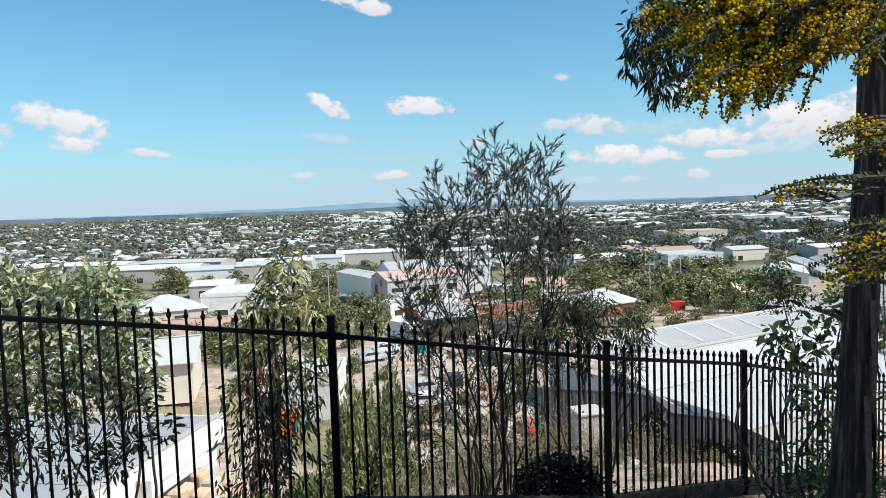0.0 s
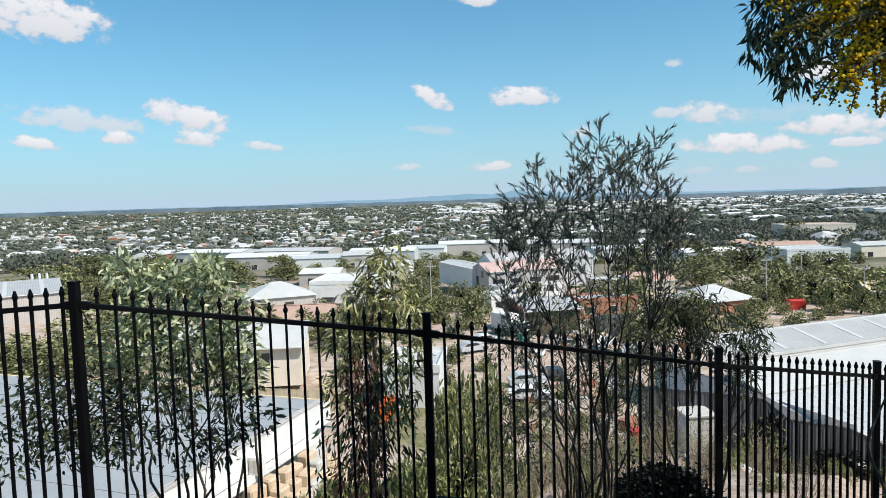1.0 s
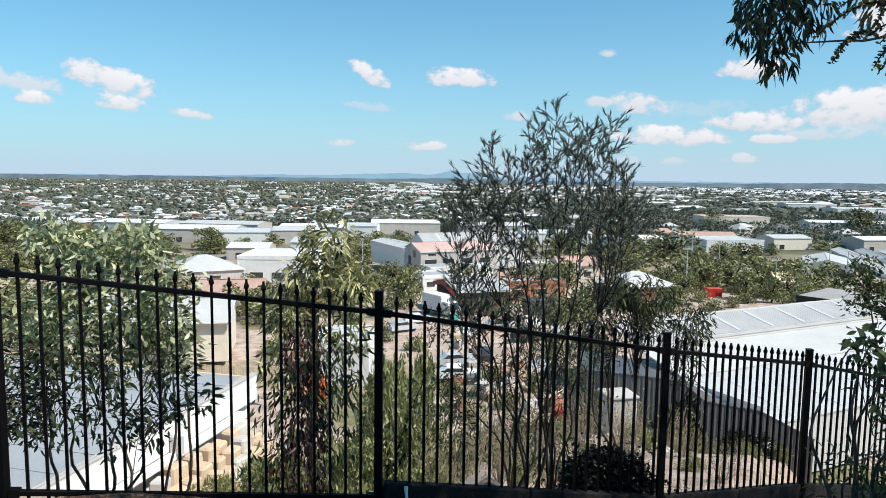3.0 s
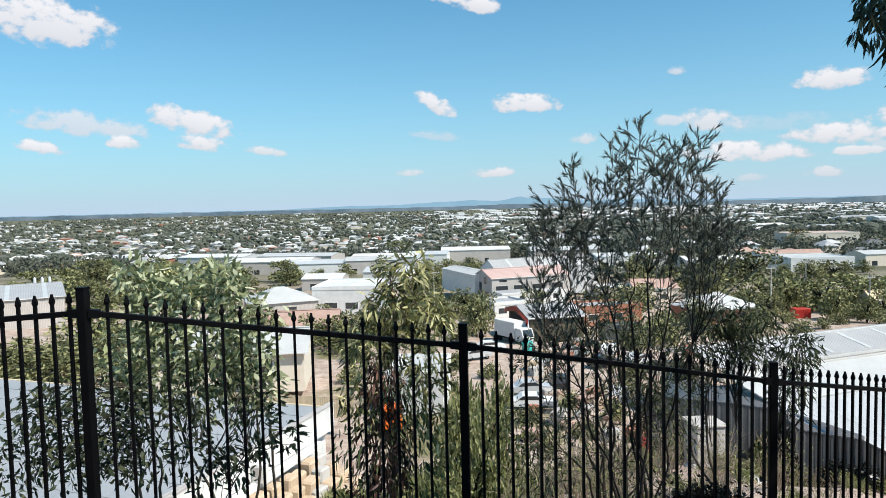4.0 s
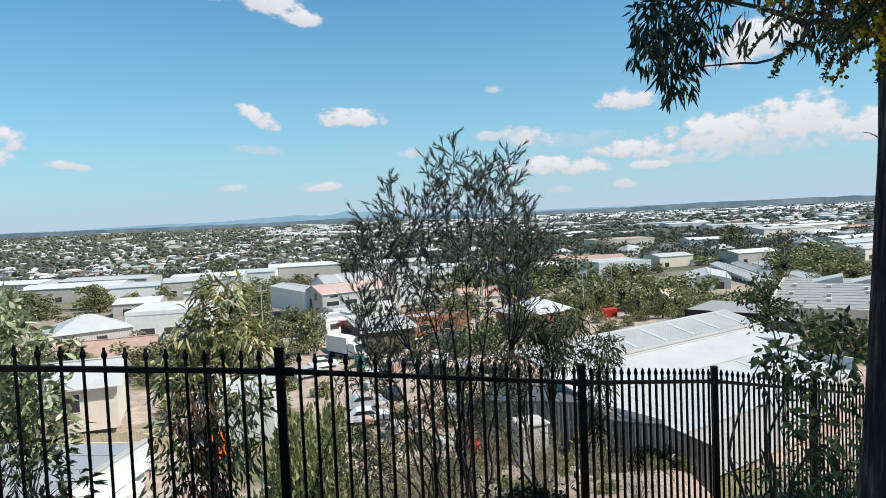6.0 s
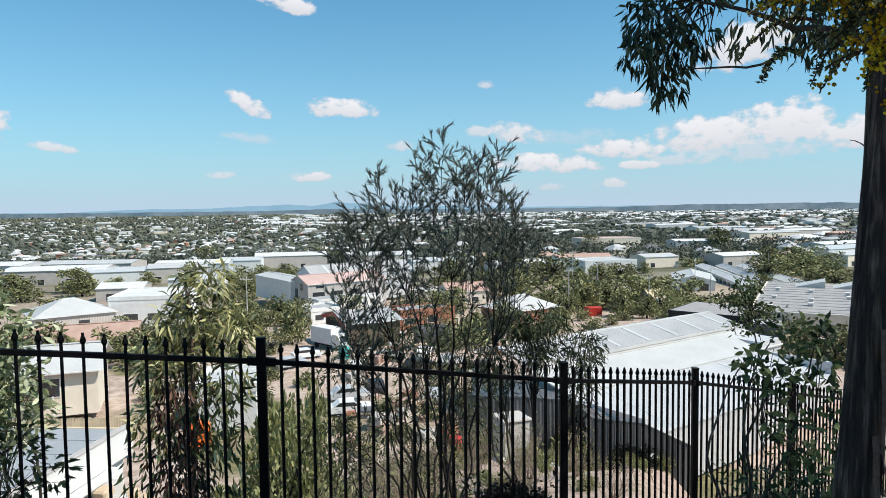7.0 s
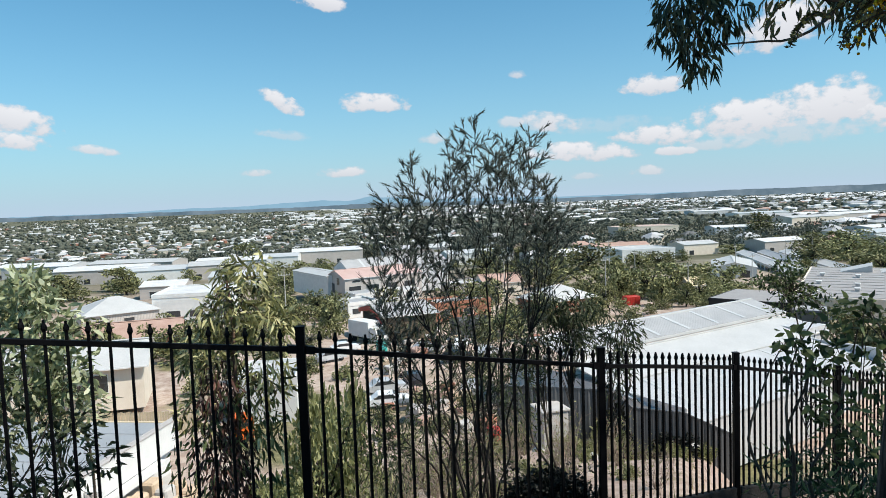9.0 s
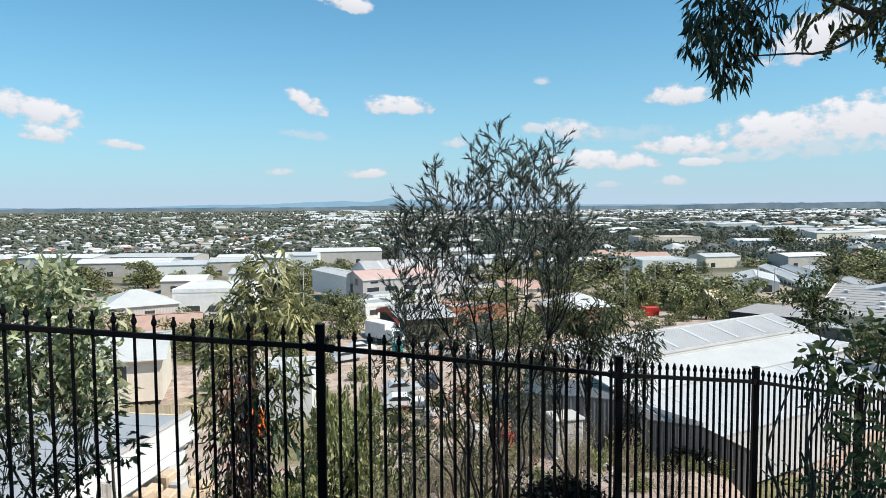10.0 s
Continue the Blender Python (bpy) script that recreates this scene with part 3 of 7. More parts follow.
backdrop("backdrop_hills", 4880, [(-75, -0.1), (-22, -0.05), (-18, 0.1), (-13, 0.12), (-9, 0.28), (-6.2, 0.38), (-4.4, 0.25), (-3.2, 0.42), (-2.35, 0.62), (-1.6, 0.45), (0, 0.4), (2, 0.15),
                                  (8, 0.12), (11, 0.02), (14, -0.02), (75, -0.05)], M_HILLS_HAZE, "hills with a low peak on the horizon, blue haze painted as glow")
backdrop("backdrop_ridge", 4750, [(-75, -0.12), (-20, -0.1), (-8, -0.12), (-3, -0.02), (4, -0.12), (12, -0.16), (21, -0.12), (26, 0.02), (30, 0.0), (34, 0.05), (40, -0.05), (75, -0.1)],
         M_RIDGE_HAZE, "dark wooded ridge below the horizon, haze painted as glow")

# ================= fence =================
POSTS = [(-5.47, 4.17, 0.99), (-3.069, 4.214, 1.166), (-0.875, 5.094, 0.798), (1.4, 5.988, 0.352), (3.174, 7.263, -0.063), (5.05, 8.45, -0.58), (6.93, 9.64, -1.1), (8.8, 10.83, -1.62)]
GAPS = (21, 21.4, 22.9, 20.3, 20.3, 20.3, 20.3)   # picket spacings in each panel


def security_fence():
    f = thing("security_fence", pose(0, 0, 0), "black powder-coated steel security fence with pointed pickets on a slope", "fence")
    pm = bmesh.new()
    box(pm, -0.009, -0.009, 0.0, 0.009, 0.009, 1.47)
    tip = [(-0.009, 1.47), (-0.0085, 1.482), (-0.017, 1.499), (-0.0145, 1.515), (0.0, 1.55), (0.0145, 1.515), (0.017, 1.499), (0.0085, 1.482), (0.009, 1.47)]
    for flip in (0, 1):
        vs = []
        for s in (-0.008, 0.008):
            vs.append([pm.verts.new((x, s, z) if not flip else (s, x, z)) for x, z in tip])
        n = len(tip)
        pm.faces.new(vs[0])
        pm.faces.new(vs[1][::-1])
        for i in range(n):
            pm.faces.new((vs[0][i], vs[0][(i + 1) % n], vs[1][(i + 1) % n], vs[1][i]))
    picket = bpy.data.meshes.new("picket")
    bmesh.ops.recalc_face_normals(pm, faces=pm.faces)
    pm.to_mesh(picket)
    pm.free()
    picket.materials.append(M_FENCE)
    qm = bmesh.new()
    box(qm, -0.029, -0.029, -1.75, 0.029, 0.029, 0.0, bevel=0.004)
    box(qm, -0.032, -0.032, -0.004, 0.032, 0.032, 0.008, bevel=0.003)
    post = bpy.data.meshes.new("post")
    qm.to_mesh(post)
    qm.free()
    post.materials.append(M_FENCE)
    for x, y, z in POSTS:
        share("post", post, pose(x, y, z), f)
    for (x0, y0, z0), (x1, y1, z1), gaps in zip(POSTS, POSTS[1:], GAPS):
        run = math.hypot(x1 - x0, y1 - y0)
        ang = math.atan2(y1 - y0, x1 - x0)
        tilt = math.atan2(z1 - z0, run)
        for drop in (0.148, 1.52):
            ln = math.hypot(run, z1 - z0)
            bm = boxed(0.03, -0.017, -0.017, ln - 0.03, 0.017, 0.017, bevel=0.003)
            # brackets at both ends
            box(bm, 0.03, -0.026, -0.026, 0.09, 0.026, 0.026)
            box(bm, ln - 0.09, -0.026, -0.026, ln - 0.03, 0.026, 0.026)
            r = part("rail", bm, M_FENCE, f)
            r.matrix_basis = Matrix.Translation((x0, y0, z0 - drop)) @ Matrix.Rotation(ang, 4, "Z") @ Matrix.Rotation(-tilt, 4, "Y")
        for i in range(int(gaps) - 1 if gaps < 22 else 22):
            t = (1.2 + i) / gaps
            share("picket", picket, Matrix.Translation((x0 + (x1 - x0) * t, y0 + (y1 - y0) * t, z0 + (z1 - z0) * t - 1.569)) @ Matrix.Rotation(ang, 4, "Z"), f)
    return f


security_fence()
# ==== NEAR ====
def plinth_boards():
    """Dark sleepers that close the gap under the fence where the ground falls away."""
    p = thing("sleeper_edging", pose(0, 0, 0), "weathered dark timber sleepers set under the fence, shade painted in", "edging")
    for i, deep, start, end in ((2, 0.36, 0.02, 0.98), (3, 0.34, 0.02, 0.98), (4, 0.3, 0.02, 0.98)):
        (x0, y0, z0), (x1, y1, z1) = POSTS[i], POSTS[i + 1]
        run = math.hypot(x1 - x0, y1 - y0)
        ang, tilt = math.atan2(y1 - y0, x1 - x0), math.atan2(z1 - z0, run)
        ln = math.hypot(run, z1 - z0)
        half = (start + end) / 2
        for a, b in ((start, half - 0.002), (half + 0.002, end)):
            bm = boxed(a * ln, -0.035, -deep, b * ln, 0.035, 0.0, bevel=0.008)
            ob = part("sleeper", bm, M_BOARD_SHADED, p)
            ob.matrix_basis = Matrix.Translation((x0, y0, z0 - 1.40)) @ Matrix.Rotation(ang, 4, "Z") @ Matrix.Rotation(-tilt, 4, "Y")
    pipe = thing("drain_pipe", pose(-0.66, 5.1, ground_z(-0.66, 5.1) - 0.03), "short thin white plastic pipe standing against the sleeper", "pipe")
    b = Build()
    b.tube([(0, 0, 0), (-0.004, 0, 0.12), (-0.012, 0, 0.23)], [0.011, 0.011, 0.011], 10)
    b.make("pipe_body", M_PIPE, pipe, smooth=True)
    c = Build()
    c.tube([(-0.012, 0, 0.22), (-0.013, 0, 0.255)], [0.015, 0.015], 10)
    c.make("collar", M_PIPE, pipe, smooth=True)


plinth_boards()


def blob_points(rng, n, c, r):
    u = rng.normal(size=(n, 3))
    u /= np.linalg.norm(u, axis=1, keepdims=True)
    return np.asarray(c) + u * (rng.uniform(0.15, 1.0, (n, 1)) ** 0.45) * np.asarray(r), u


def hanging_leaves(b, rng, c, r, n, length, width, down=0.9, spread=0.6):
    P, U = blob_points(rng, n, c, r)
    D = U * 0.35 + rng.normal(size=(n, 3)) * spread * 0.5 + np.array([0, 0, -down])
    b.leaves(P, D, length * rng.uniform(0.7, 1.3, n), width * rng.uniform(0.75, 1.25, n), 0.5, rng)


def sprig_leaves(b, wood, rng, start, end, n, length, width, droop=0.7, spread=0.05, thick=0.004):
    """A bent twig with leaves hanging along its outer part."""
    c = curve3(start, end, (0, 0, 0.06), 6)
    wood.tube(c, np.linspace(thick, thick * 0.4, 6), 4)
    t = rng.uniform(0.35, 1.0, n)
    P = np.stack([np.interp(t, np.linspace(0, 1, 6), c[:, k]) for k in range(3)], axis=1)
    out = np.asarray(end) - np.asarray(start)
    out = out / (np.linalg.norm(out) + 1e-9)
    D = rng.normal(size=(n, 3)) * 0.55 + out * 0.45 + np.array([0, 0, -droop])
    b.leaves(P + rng.normal(size=(n, 3)) * spread, D, length * rng.uniform(0.65, 1.3, n), width * rng.uniform(0.75, 1.25, n), 0.5, rng)


def gum_tree():
    rng = np.random.default_rng(11)
    base = (2.255, 3.63, -0.98)
    tree = thing("gum_tree", pose(*base), "tall gum tree with dark stringy bark and drooping grey-green leaves", "tree")
    w = Build()
    # trunk: flared foot, slight lean
    zs = np.array([-0.15, 0.1, 0.4, 0.9, 1.5, 2.1, 2.8, 3.5, 4.4, 5.4, 6.4])
    pts = np.stack([np.interp(zs, [-0.2, 2.9, 4.2, 6.4], [-0.222, 0.03, 0.02, 0.12]) + 0.012 * np.sin(zs * 2.1), 0.02 * np.cos(zs * 1.7), zs], axis=1)
    rad = np.array([0.15, 0.12, 0.1, 0.09, 0.081, 0.076, 0.073, 0.07, 0.06, 0.045, 0.03]) * 1.03
    fine = np.linspace(-0.15, 6.4, 60)
    pts = np.stack([np.interp(fine, zs, pts[:, k]) for k in range(3)], axis=1)
    rad = np.interp(fine, zs, rad)
    sides = 26
    verts, faces = [], []
    for i, (p, r) in enumerate(zip(pts, rad)):
        for j in range(sides):
            a = 2 * math.pi * j / sides
            k = 1 + 0.10 * noise.noise((math.cos(a) * 2.2, math.sin(a) * 2.2, p[2] * 0.5)) + 0.07 * noise.noise((math.cos(a) * 7, math.sin(a) * 7, p[2] * 1.1))
            verts.append((p[0] + r * k * math.cos(a), p[1] + r * k * math.sin(a), p[2]))
    for i in range(len(pts) - 1):
        faces += [(i * sides + j, i * sides + (j + 1) % sides, (i + 1) * sides + (j + 1) % sides, (i + 1) * sides + j) for j in range(sides)]
    mesh_object("trunk", verts, faces, M_BARK, tree, smooth=True)
    # loose ribbons of bark on the trunk
    rb = Build()
    for i in range(46):
        a, z, ln = rng.uniform(-1.6, 0.9), rng.uniform(0.3, 3.4), rng.uniform(0.25, 0.8)
        r = np.interp(z, fine, rad) * 1.05
        cx, cy = np.interp(z, fine, pts[:, 0]), np.interp(z, fine, pts[:, 1])
        c, s = math.cos(a), math.sin(a)
        wd = rng.uniform(0.008, 0.025)
        q = []
        for t in np.linspace(0, 1, 5):
            off = r + 0.012 + 0.03 * rng.uniform(0, 1) * t
            for sd in (-wd, wd):
                q.append((cx + c * off - s * sd * (1 - 0.5 * t), cy + s * off + c * sd * (1 - 0.5 * t), z - ln * t))
        rb.add(q, [(2 * k, 2 * k + 1, 2 * k + 3, 2 * k + 2) for k in range(4)])
    rb.make("loose_bark", M_TWIG_RED, tree, "pale pinkish-brown ribbons of peeling bark")
    loc = lambda x, y, z: np.array((x - base[0], y - base[1], z - base[2]))
    out_by = lambda x, y, z, k=1.22: loc(-0.19 + (x + 0.19) * k, 0.556 + (y - 0.556) * k, 1.622 + (z - 1.622) * k)
    # low branch that reaches out over the fence side
    L = Build()
    root, mid, out = loc(2.36, 3.63, 2.3), out_by(1.36, 2.95, 2.26), out_by(0.98, 2.9, 2.33)
    w.tube(np.concatenate([curve3(root, mid, (0, 0, 0.05), 7), curve3(mid, out, (0, 0, 0.02), 5)[1:]]), np.linspace(0.022, 0.006, 11), 6)
    low = out_by(1.1, 2.9, 2.11)
    w.tube(np.concatenate([curve3(mid + (0.12, 0.1, 0), low, (0, 0, -0.05), 6), curve3(low, out_by(0.93, 2.9, 2.1), (0, 0, 0), 4)[1:]]), np.linspace(0.008, 0.003, 9), 5)
    for (x, y, z), (rx, ry, rz), n in (((0.80, 2.9, 2.27), (0.1, 0.12, 0.1), 130), ((0.9, 2.95, 2.2), (0.1, 0.12, 0.13), 170), ((0.86, 2.9, 2.06), (0.075, 0.08, 0.1), 80),
                                       ((0.76, 2.88, 2.16), (0.075, 0.08, 0.09), 85), ((1.0, 2.92, 2.2), (0.06, 0.08, 0.08), 50)):
        hanging_leaves(L, rng, out_by(x, y, z), (rx * 1.15, ry * 1.15, rz * 1.05), int(n * 1.15), 0.07, 0.0135)
        for k in range(5):
            e = out_by(x, y, z) + rng.normal(size=3) * np.array((rx, ry, rz)) * 0.6
            w.tube(curve3(out + rng.normal(size=3) * 0.03, e, (0, 0, 0.03), 5), np.linspace(0.004, 0.0015, 5), 4)
    for k in range(26):
        e = out_by(rng.uniform(0.70, 1.12), rng.uniform(2.8, 3.0), rng.uniform(2.26, 2.38))
        sprig_leaves(L, w, rng, out, e, 5, 0.075, 0.0135, 0.35, 0.02, 0.0022)
    # foliage higher up, above the low branch
    for (x, y, z), (rx, ry, rz), n in (((1.2, 3.1, 2.78), (0.2, 0.2, 0.2), 330), ((1.45, 3.2, 2.66), (0.18, 0.2, 0.2), 320), ((1.62, 3.3, 2.55), (0.14, 0.2, 0.2), 220), ((1.3, 3.15, 3.05), (0.3, 0.3, 0.2), 300),
                                       ((1.75, 3.35, 2.36), (0.14, 0.18, 0.16), 130), ((1.95, 3.45, 2.42), (0.15, 0.15, 0.16), 120), ((2.3, 3.3, 2.7), (0.25, 0.25, 0.3), 260)):
        hanging_leaves(L, rng, out_by(x, y, z, 1.15), (rx * 1.1, ry * 1.1, rz * 1.1), int(n * 0.8), 0.075, 0.016)
        w.tube(curve3(loc(2.38, 3.63, z + 0.45), out_by(x, y, z + 0.1, 1.15), (0, 0, 0.12), 7), np.linspace(0.02, 0.005, 7), 5)
    # crown; three in five clusters are set aside, unseen, to shade the ground
    for k in range(100):
        a, z = rng.uniform(0, 2 * math.pi), rng.uniform(3.5, 5.6)
        rr = rng.uniform(0.3, 1.4)
        c = loc(2.45 + rr * math.cos(a), 3.7 + rr * math.sin(a), z)
        if k % 5 > 1:
            c = loc(3.0 + rr * math.cos(a), 2.75 + 0.8 * rr * math.sin(a), max(z, 4.0))
        hanging_leaves(L, rng, c, (0.4, 0.4, 0.32), 78 if k % 5 > 1 else 95, 0.14, 0.03)
        w.tube(curve3(loc(2.45, 3.72, max(3.0, z - 0.9)), c, (0, 0, 0.1), 6), np.linspace(0.025, 0.006, 6), 5)
    stuff(w.make("branchwork", M_TWIG, tree))
    stuff(L.make("foliage", M_EUC, tree))
    # a dry twig on the left of the trunk
    d = Build()
    d.tube(curve3(loc(2.27, 3.7, 1.87), loc(2.12, 3.66, 1.93), (0, 0, 0.015), 5), np.linspace(0.004, 0.0015, 5), 4)
    d.make("dead_twig", M_TWIG_RED, tree)


gum_tree()


def ball_template():
    bm = bmesh.new()
    bmesh.ops.create_icosphere(bm, subdivisions=1, radius=1.0)
    bm.verts.ensure_lookup_table()
    v = np.array([x.co for x in bm.verts])
    f = [tuple(q.index for q in x.verts) for x in bm.faces]
    bm.free()
    return v, f


BALL_V, BALL_F = ball_template()


def wattle():
    rng = np.random.default_rng(5)
    base = (1.95, 1.75, -0.52)
    t = thing("wattle_shrub", pose(*base), "wattle shrub with small oval leaves and clusters of yellow blossom", "shrub")
    loc = lambda x, y, z: np.array((x - base[0], y - base[1], z - base[2]))
    w, L, F = Build(), Build(), Build()
    hubs = [(1.05, 1.72, 2.28), (1.1, 1.75, 1.95), (1.2, 1.7, 1.6), (1.15, 1.8, 2.5)]
    for h in hubs:
        w.tube(curve3((0, 0, 0), loc(*h), (0.12, 0, 0.2), 10), np.linspace(0.025, 0.007, 10), 6)

    def spray(a, e, bloom, n=30, sag=0.03):
        c = curve3(a, e, (0, 0, sag), 8)
        w.tube(c, np.linspace(0.004, 0.0012, 8), 4)
        s = np.linspace(0.12, 1.0, n)
        P = np.stack([np.interp(s, np.linspace(0, 1, 8), c[:, k]) for k in range(3)], axis=1)
        ax = (e - a) / np.linalg.norm(e - a)
        side = np.cross(ax, rng.normal(size=3))
        side /= np.linalg.norm(side)
        sg = np.where(np.arange(n) % 2, 1.0, -1.0)[:, None]
        D = side * sg + ax * 0.45 + rng.normal(size=(n, 3)) * 0.3
        L.leaves(P, D, 0.0135 * rng.uniform(0.7, 1.25, n) * (1.15 - 0.5 * s), 0.0062 * rng.uniform(0.8, 1.2, n), 0.3, rng)
        if bloom:
            m = int(n * bloom)
            for i in rng.choice(n, m):
                for _ in range(2):
                    q = P[i] + rng.normal(size=3) * 0.0075
                    F.add(q + BALL_V * rng.uniform(0.0022, 0.0038), BALL_F)

    # upper sprays that lean over towards the view
    for k in range(190):
        ex = rng.uniform(0.5, 1.05)
        e = loc(ex, rng.uniform(1.45, 1.85), rng.uniform(1.84 + 0.5 * max(0.0, ex - 0.72), 2.32))
        a = e + np.array((rng.uniform(0.12, 0.3), rng.uniform(-0.05, 0.12), rng.uniform(0.0, 0.12)))
        if k % 9 == 0:
            w.tube(curve3(loc(*hubs[3]), a, (0, 0, 0.06), 7), np.linspace(0.006, 0.003, 7), 5)
        spray(a, e, 0.95 if rng.uniform() < (0.4 if e[0] + base[0] > 0.6 else 0.2) else 0.0, 80)
    # a heavy mass of blossom over the trunk, its sprays hanging like fingers
    for k in range(90):
        e = loc(rng.uniform(0.56, 0.9), rng.uniform(1.42, 1.72), rng.uniform(1.78, 2.12))
        a = e + np.array((rng.uniform(0.08, 0.2), rng.uniform(0.0, 0.12), rng.uniform(0.06, 0.18)))
        spray(a, e, 1.1 if k % 2 else 0.0, 66)
    # racemes of blossom: hanging fingers, and bright bunches higher up
    for (x0, z0), (x1, z1), n in (((0.64, 1.96), (0.57, 1.81), 9), ((0.68, 1.92), (0.65, 1.79), 8), ((0.75, 1.98), (0.71, 1.82), 8), ((0.66, 2.02), (0.62, 1.87), 8), ((0.57, 2.09), (0.52, 2.05), 6),
                                  ((0.53, 2.02), (0.45, 1.98), 5), ((0.59, 1.99), (0.54, 1.95), 5), ((0.69, 2.04), (0.64, 2.01), 6), ((0.76, 2.05), (0.68, 2.02), 6)):
        a, e = loc(x0, 1.56, z0), loc(x1, 1.53, z1)
        w.tube(curve3(loc(*hubs[0]), a, (0, 0, 0.05), 7), np.linspace(0.005, 0.0025, 7), 4)
        for k in range(n):
            spray(a + rng.normal(size=3) * 0.014, e + rng.normal(size=3) * 0.016, 0.8, 46, 0.006)
    # low sprays held out flat in two tiers, and one thin one
    for k in range(67):
        tier = 0 if k < 24 else 1 if k < 60 else 2
        zz = (rng.uniform(1.66, 1.74), rng.uniform(1.40, 1.54), rng.uniform(1.58, 1.61))[tier]
        e = loc((rng.uniform(0.80, 1.0), rng.uniform(0.80, 1.02), rng.uniform(0.68, 0.74))[tier], rng.uniform(1.38, 1.56), zz)
        a = e + np.array((rng.uniform(0.16, 0.26), rng.uniform(-0.02, 0.1), rng.uniform(-0.02, 0.05)))
        w.tube(curve3(loc(1.2, 1.72, zz - 0.02), a, (0, 0, 0.02), 5), np.linspace(0.004, 0.0025, 5), 4)
        spray(a, e, 0.6 if rng.uniform() < 0.45 else 0.0, 44, 0.012)
    for k in range(60):
        e = loc(rng.uniform(1.12, 1.6), rng.uniform(1.5, 2.0), rng.uniform(1.0, 2.5))
        a = e + np.array((rng.uniform(0.1, 0.3), rng.uniform(-0.1, 0.1), rng.uniform(-0.05, 0.1)))
        spray(a, e, 0.4 if rng.uniform() < 0.4 else 0.0, 28)
    stuff(w.make("branchwork", M_TWIG, t))
    stuff(L.make("foliage", M_WATTLE, t))
    stuff(F.make("blossom", M_BLOOM, t, "fluffy golden-yellow blossom balls"))


wattle()


def sheoak():
    """A young sheoak: a few crooked stems that fork upwards, each fork ending in feathery plumes of needles."""
    rng = np.random.default_rng(23)
    gx, gy = 0.5, 6.85
    gz = ground_z(gx, gy)
    t = thing("sheoak_sapling", pose(gx, gy, gz - 0.05), "young sheoak with many upright stems and fine grey-green needles", "tree")
    loc = lambda x, y, z: np.array((x - gx, y - gy, z - gz + 0.05))
    tops = [(0.53, 6.92, 2.38), (0.4, 6.92, 2.2), (0.64, 6.34, 2.05), (0.78, 6.36, 2.11), (1.03, 6.84, 2.23), (0.28, 6.78, 2.08), (-0.06, 6.74, 2.02), (0.08, 6.5, 1.83),
            (0.63, 6.69, 2.09), (0.93, 6.69, 1.96), (1.06, 6.68, 1.83), (1.1, 6.4, 1.72), (-0.28, 6.58, 1.68), (-0.17, 6.56, 1.63), (-0.01, 6.77, 1.7), (0.23, 6.95, 1.86)]
    mids = [(0.44, 6.92, 1.96), (0.77, 6.65, 1.91), (-0.34, 6.59, 1.56), (-0.39, 6.47, 1.42), (1.1, 6.32, 1.53), (1.15, 6.32, 1.39), (-0.2, 6.6, 1.41), (1.04, 6.51, 1.48),
            (-0.38, 6.55, 1.07), (-0.42, 6.88, 0.86), (0.0, 6.64, 1.45), (0.26, 6.66, 1.49), (0.49, 6.45, 1.59), (0.71, 6.32, 1.54), (0.92, 6.51, 1.58), (-0.11, 6.39, 1.22),
            (0.15, 6.63, 1.1)]
    low = [(1.13, 6.95, 1.15), (0.93, 6.74, 1.22), (0.62, 6.42, 1.2), (0.43, 6.88, 1.23), (-0.21, 6.82, 0.78), (1.04, 6.78, 0.96), (-0.34, 6.5, 0.72), (-0.3, 6.7, 0.5)]
    w, L = Build(), Build()

    def crook(c, amp):
        u = np.linspace(0, 1, len(c))
        for q in (0, 1):
            c[:, q] += amp * (np.sin(9 * u + rng.uniform(0, 6.3)) + 0.5 * np.sin(21 * u + rng.uniform(0, 6.3))) * np.sin(math.pi * u)
        return c

    def along(c, v):
        return np.array([np.interp(v, np.linspace(0, 1, len(c)), c[:, k]) for k in range(3)])

    def feather(q, r, n):
        """Needles along a fine twig, swept forward."""
        ax = (r - q) / (np.linalg.norm(r - q) + 1e-9)
        k = rng.uniform(0.05, 1.0, n)[:, None]
        D = ax + rng.normal(size=(n, 3)) * 0.27
        L.blades(q + (r - q) * k, D, rng.uniform(0.035, 0.075, n), rng.uniform(0.004, 0.007, n), rng)

    # stems from the foot to forks
    stems = []
    for i, (fx, fy, fz) in enumerate([(0.42, 6.8, 0.7), (0.75, 6.75, 0.55), (0.05, 6.7, 0.4), (0.6, 6.9, 0.95), (0.22, 6.75, 0.75), (0.95, 6.7, 0.35), (-0.1, 6.75, 0.1)]):
        foot = np.array((rng.uniform(-0.16, 0.16), rng.uniform(-0.1, 0.1), 0.0))
        e = loc(fx, fy, fz)
        c = crook(curve3(foot, e, (e[0] * -0.12, e[1] * -0.1, 0), 18), 0.045)
        st = Build()
        st.tube(c, np.linspace(0.018 if i < 4 else 0.011, 0.0075, 18), 7)
        st.make("stem", M_SLEEPER, t, smooth=True)
        stems.append(c)
    for tip in tops + mids + low:
        e = loc(*tip)
        # spring from the stem that passes nearest below
        best = None
        for c in stems:
            for v in (0.45, 0.6, 0.75, 0.9, 1.0):
                p = along(c, v)
                rise = e[2] - p[2]
                side = math.hypot(e[0] - p[0], e[1] - p[1])
                if rise > 0.15:
                    cost = side * 2.2 + abs(rise - 0.9) + rng.uniform(0, 0.15)
                    if best is None or cost < best[0]:
                        best = (cost, p)
        p = best[1]
        e = e - np.array((0, 0, 0.07))
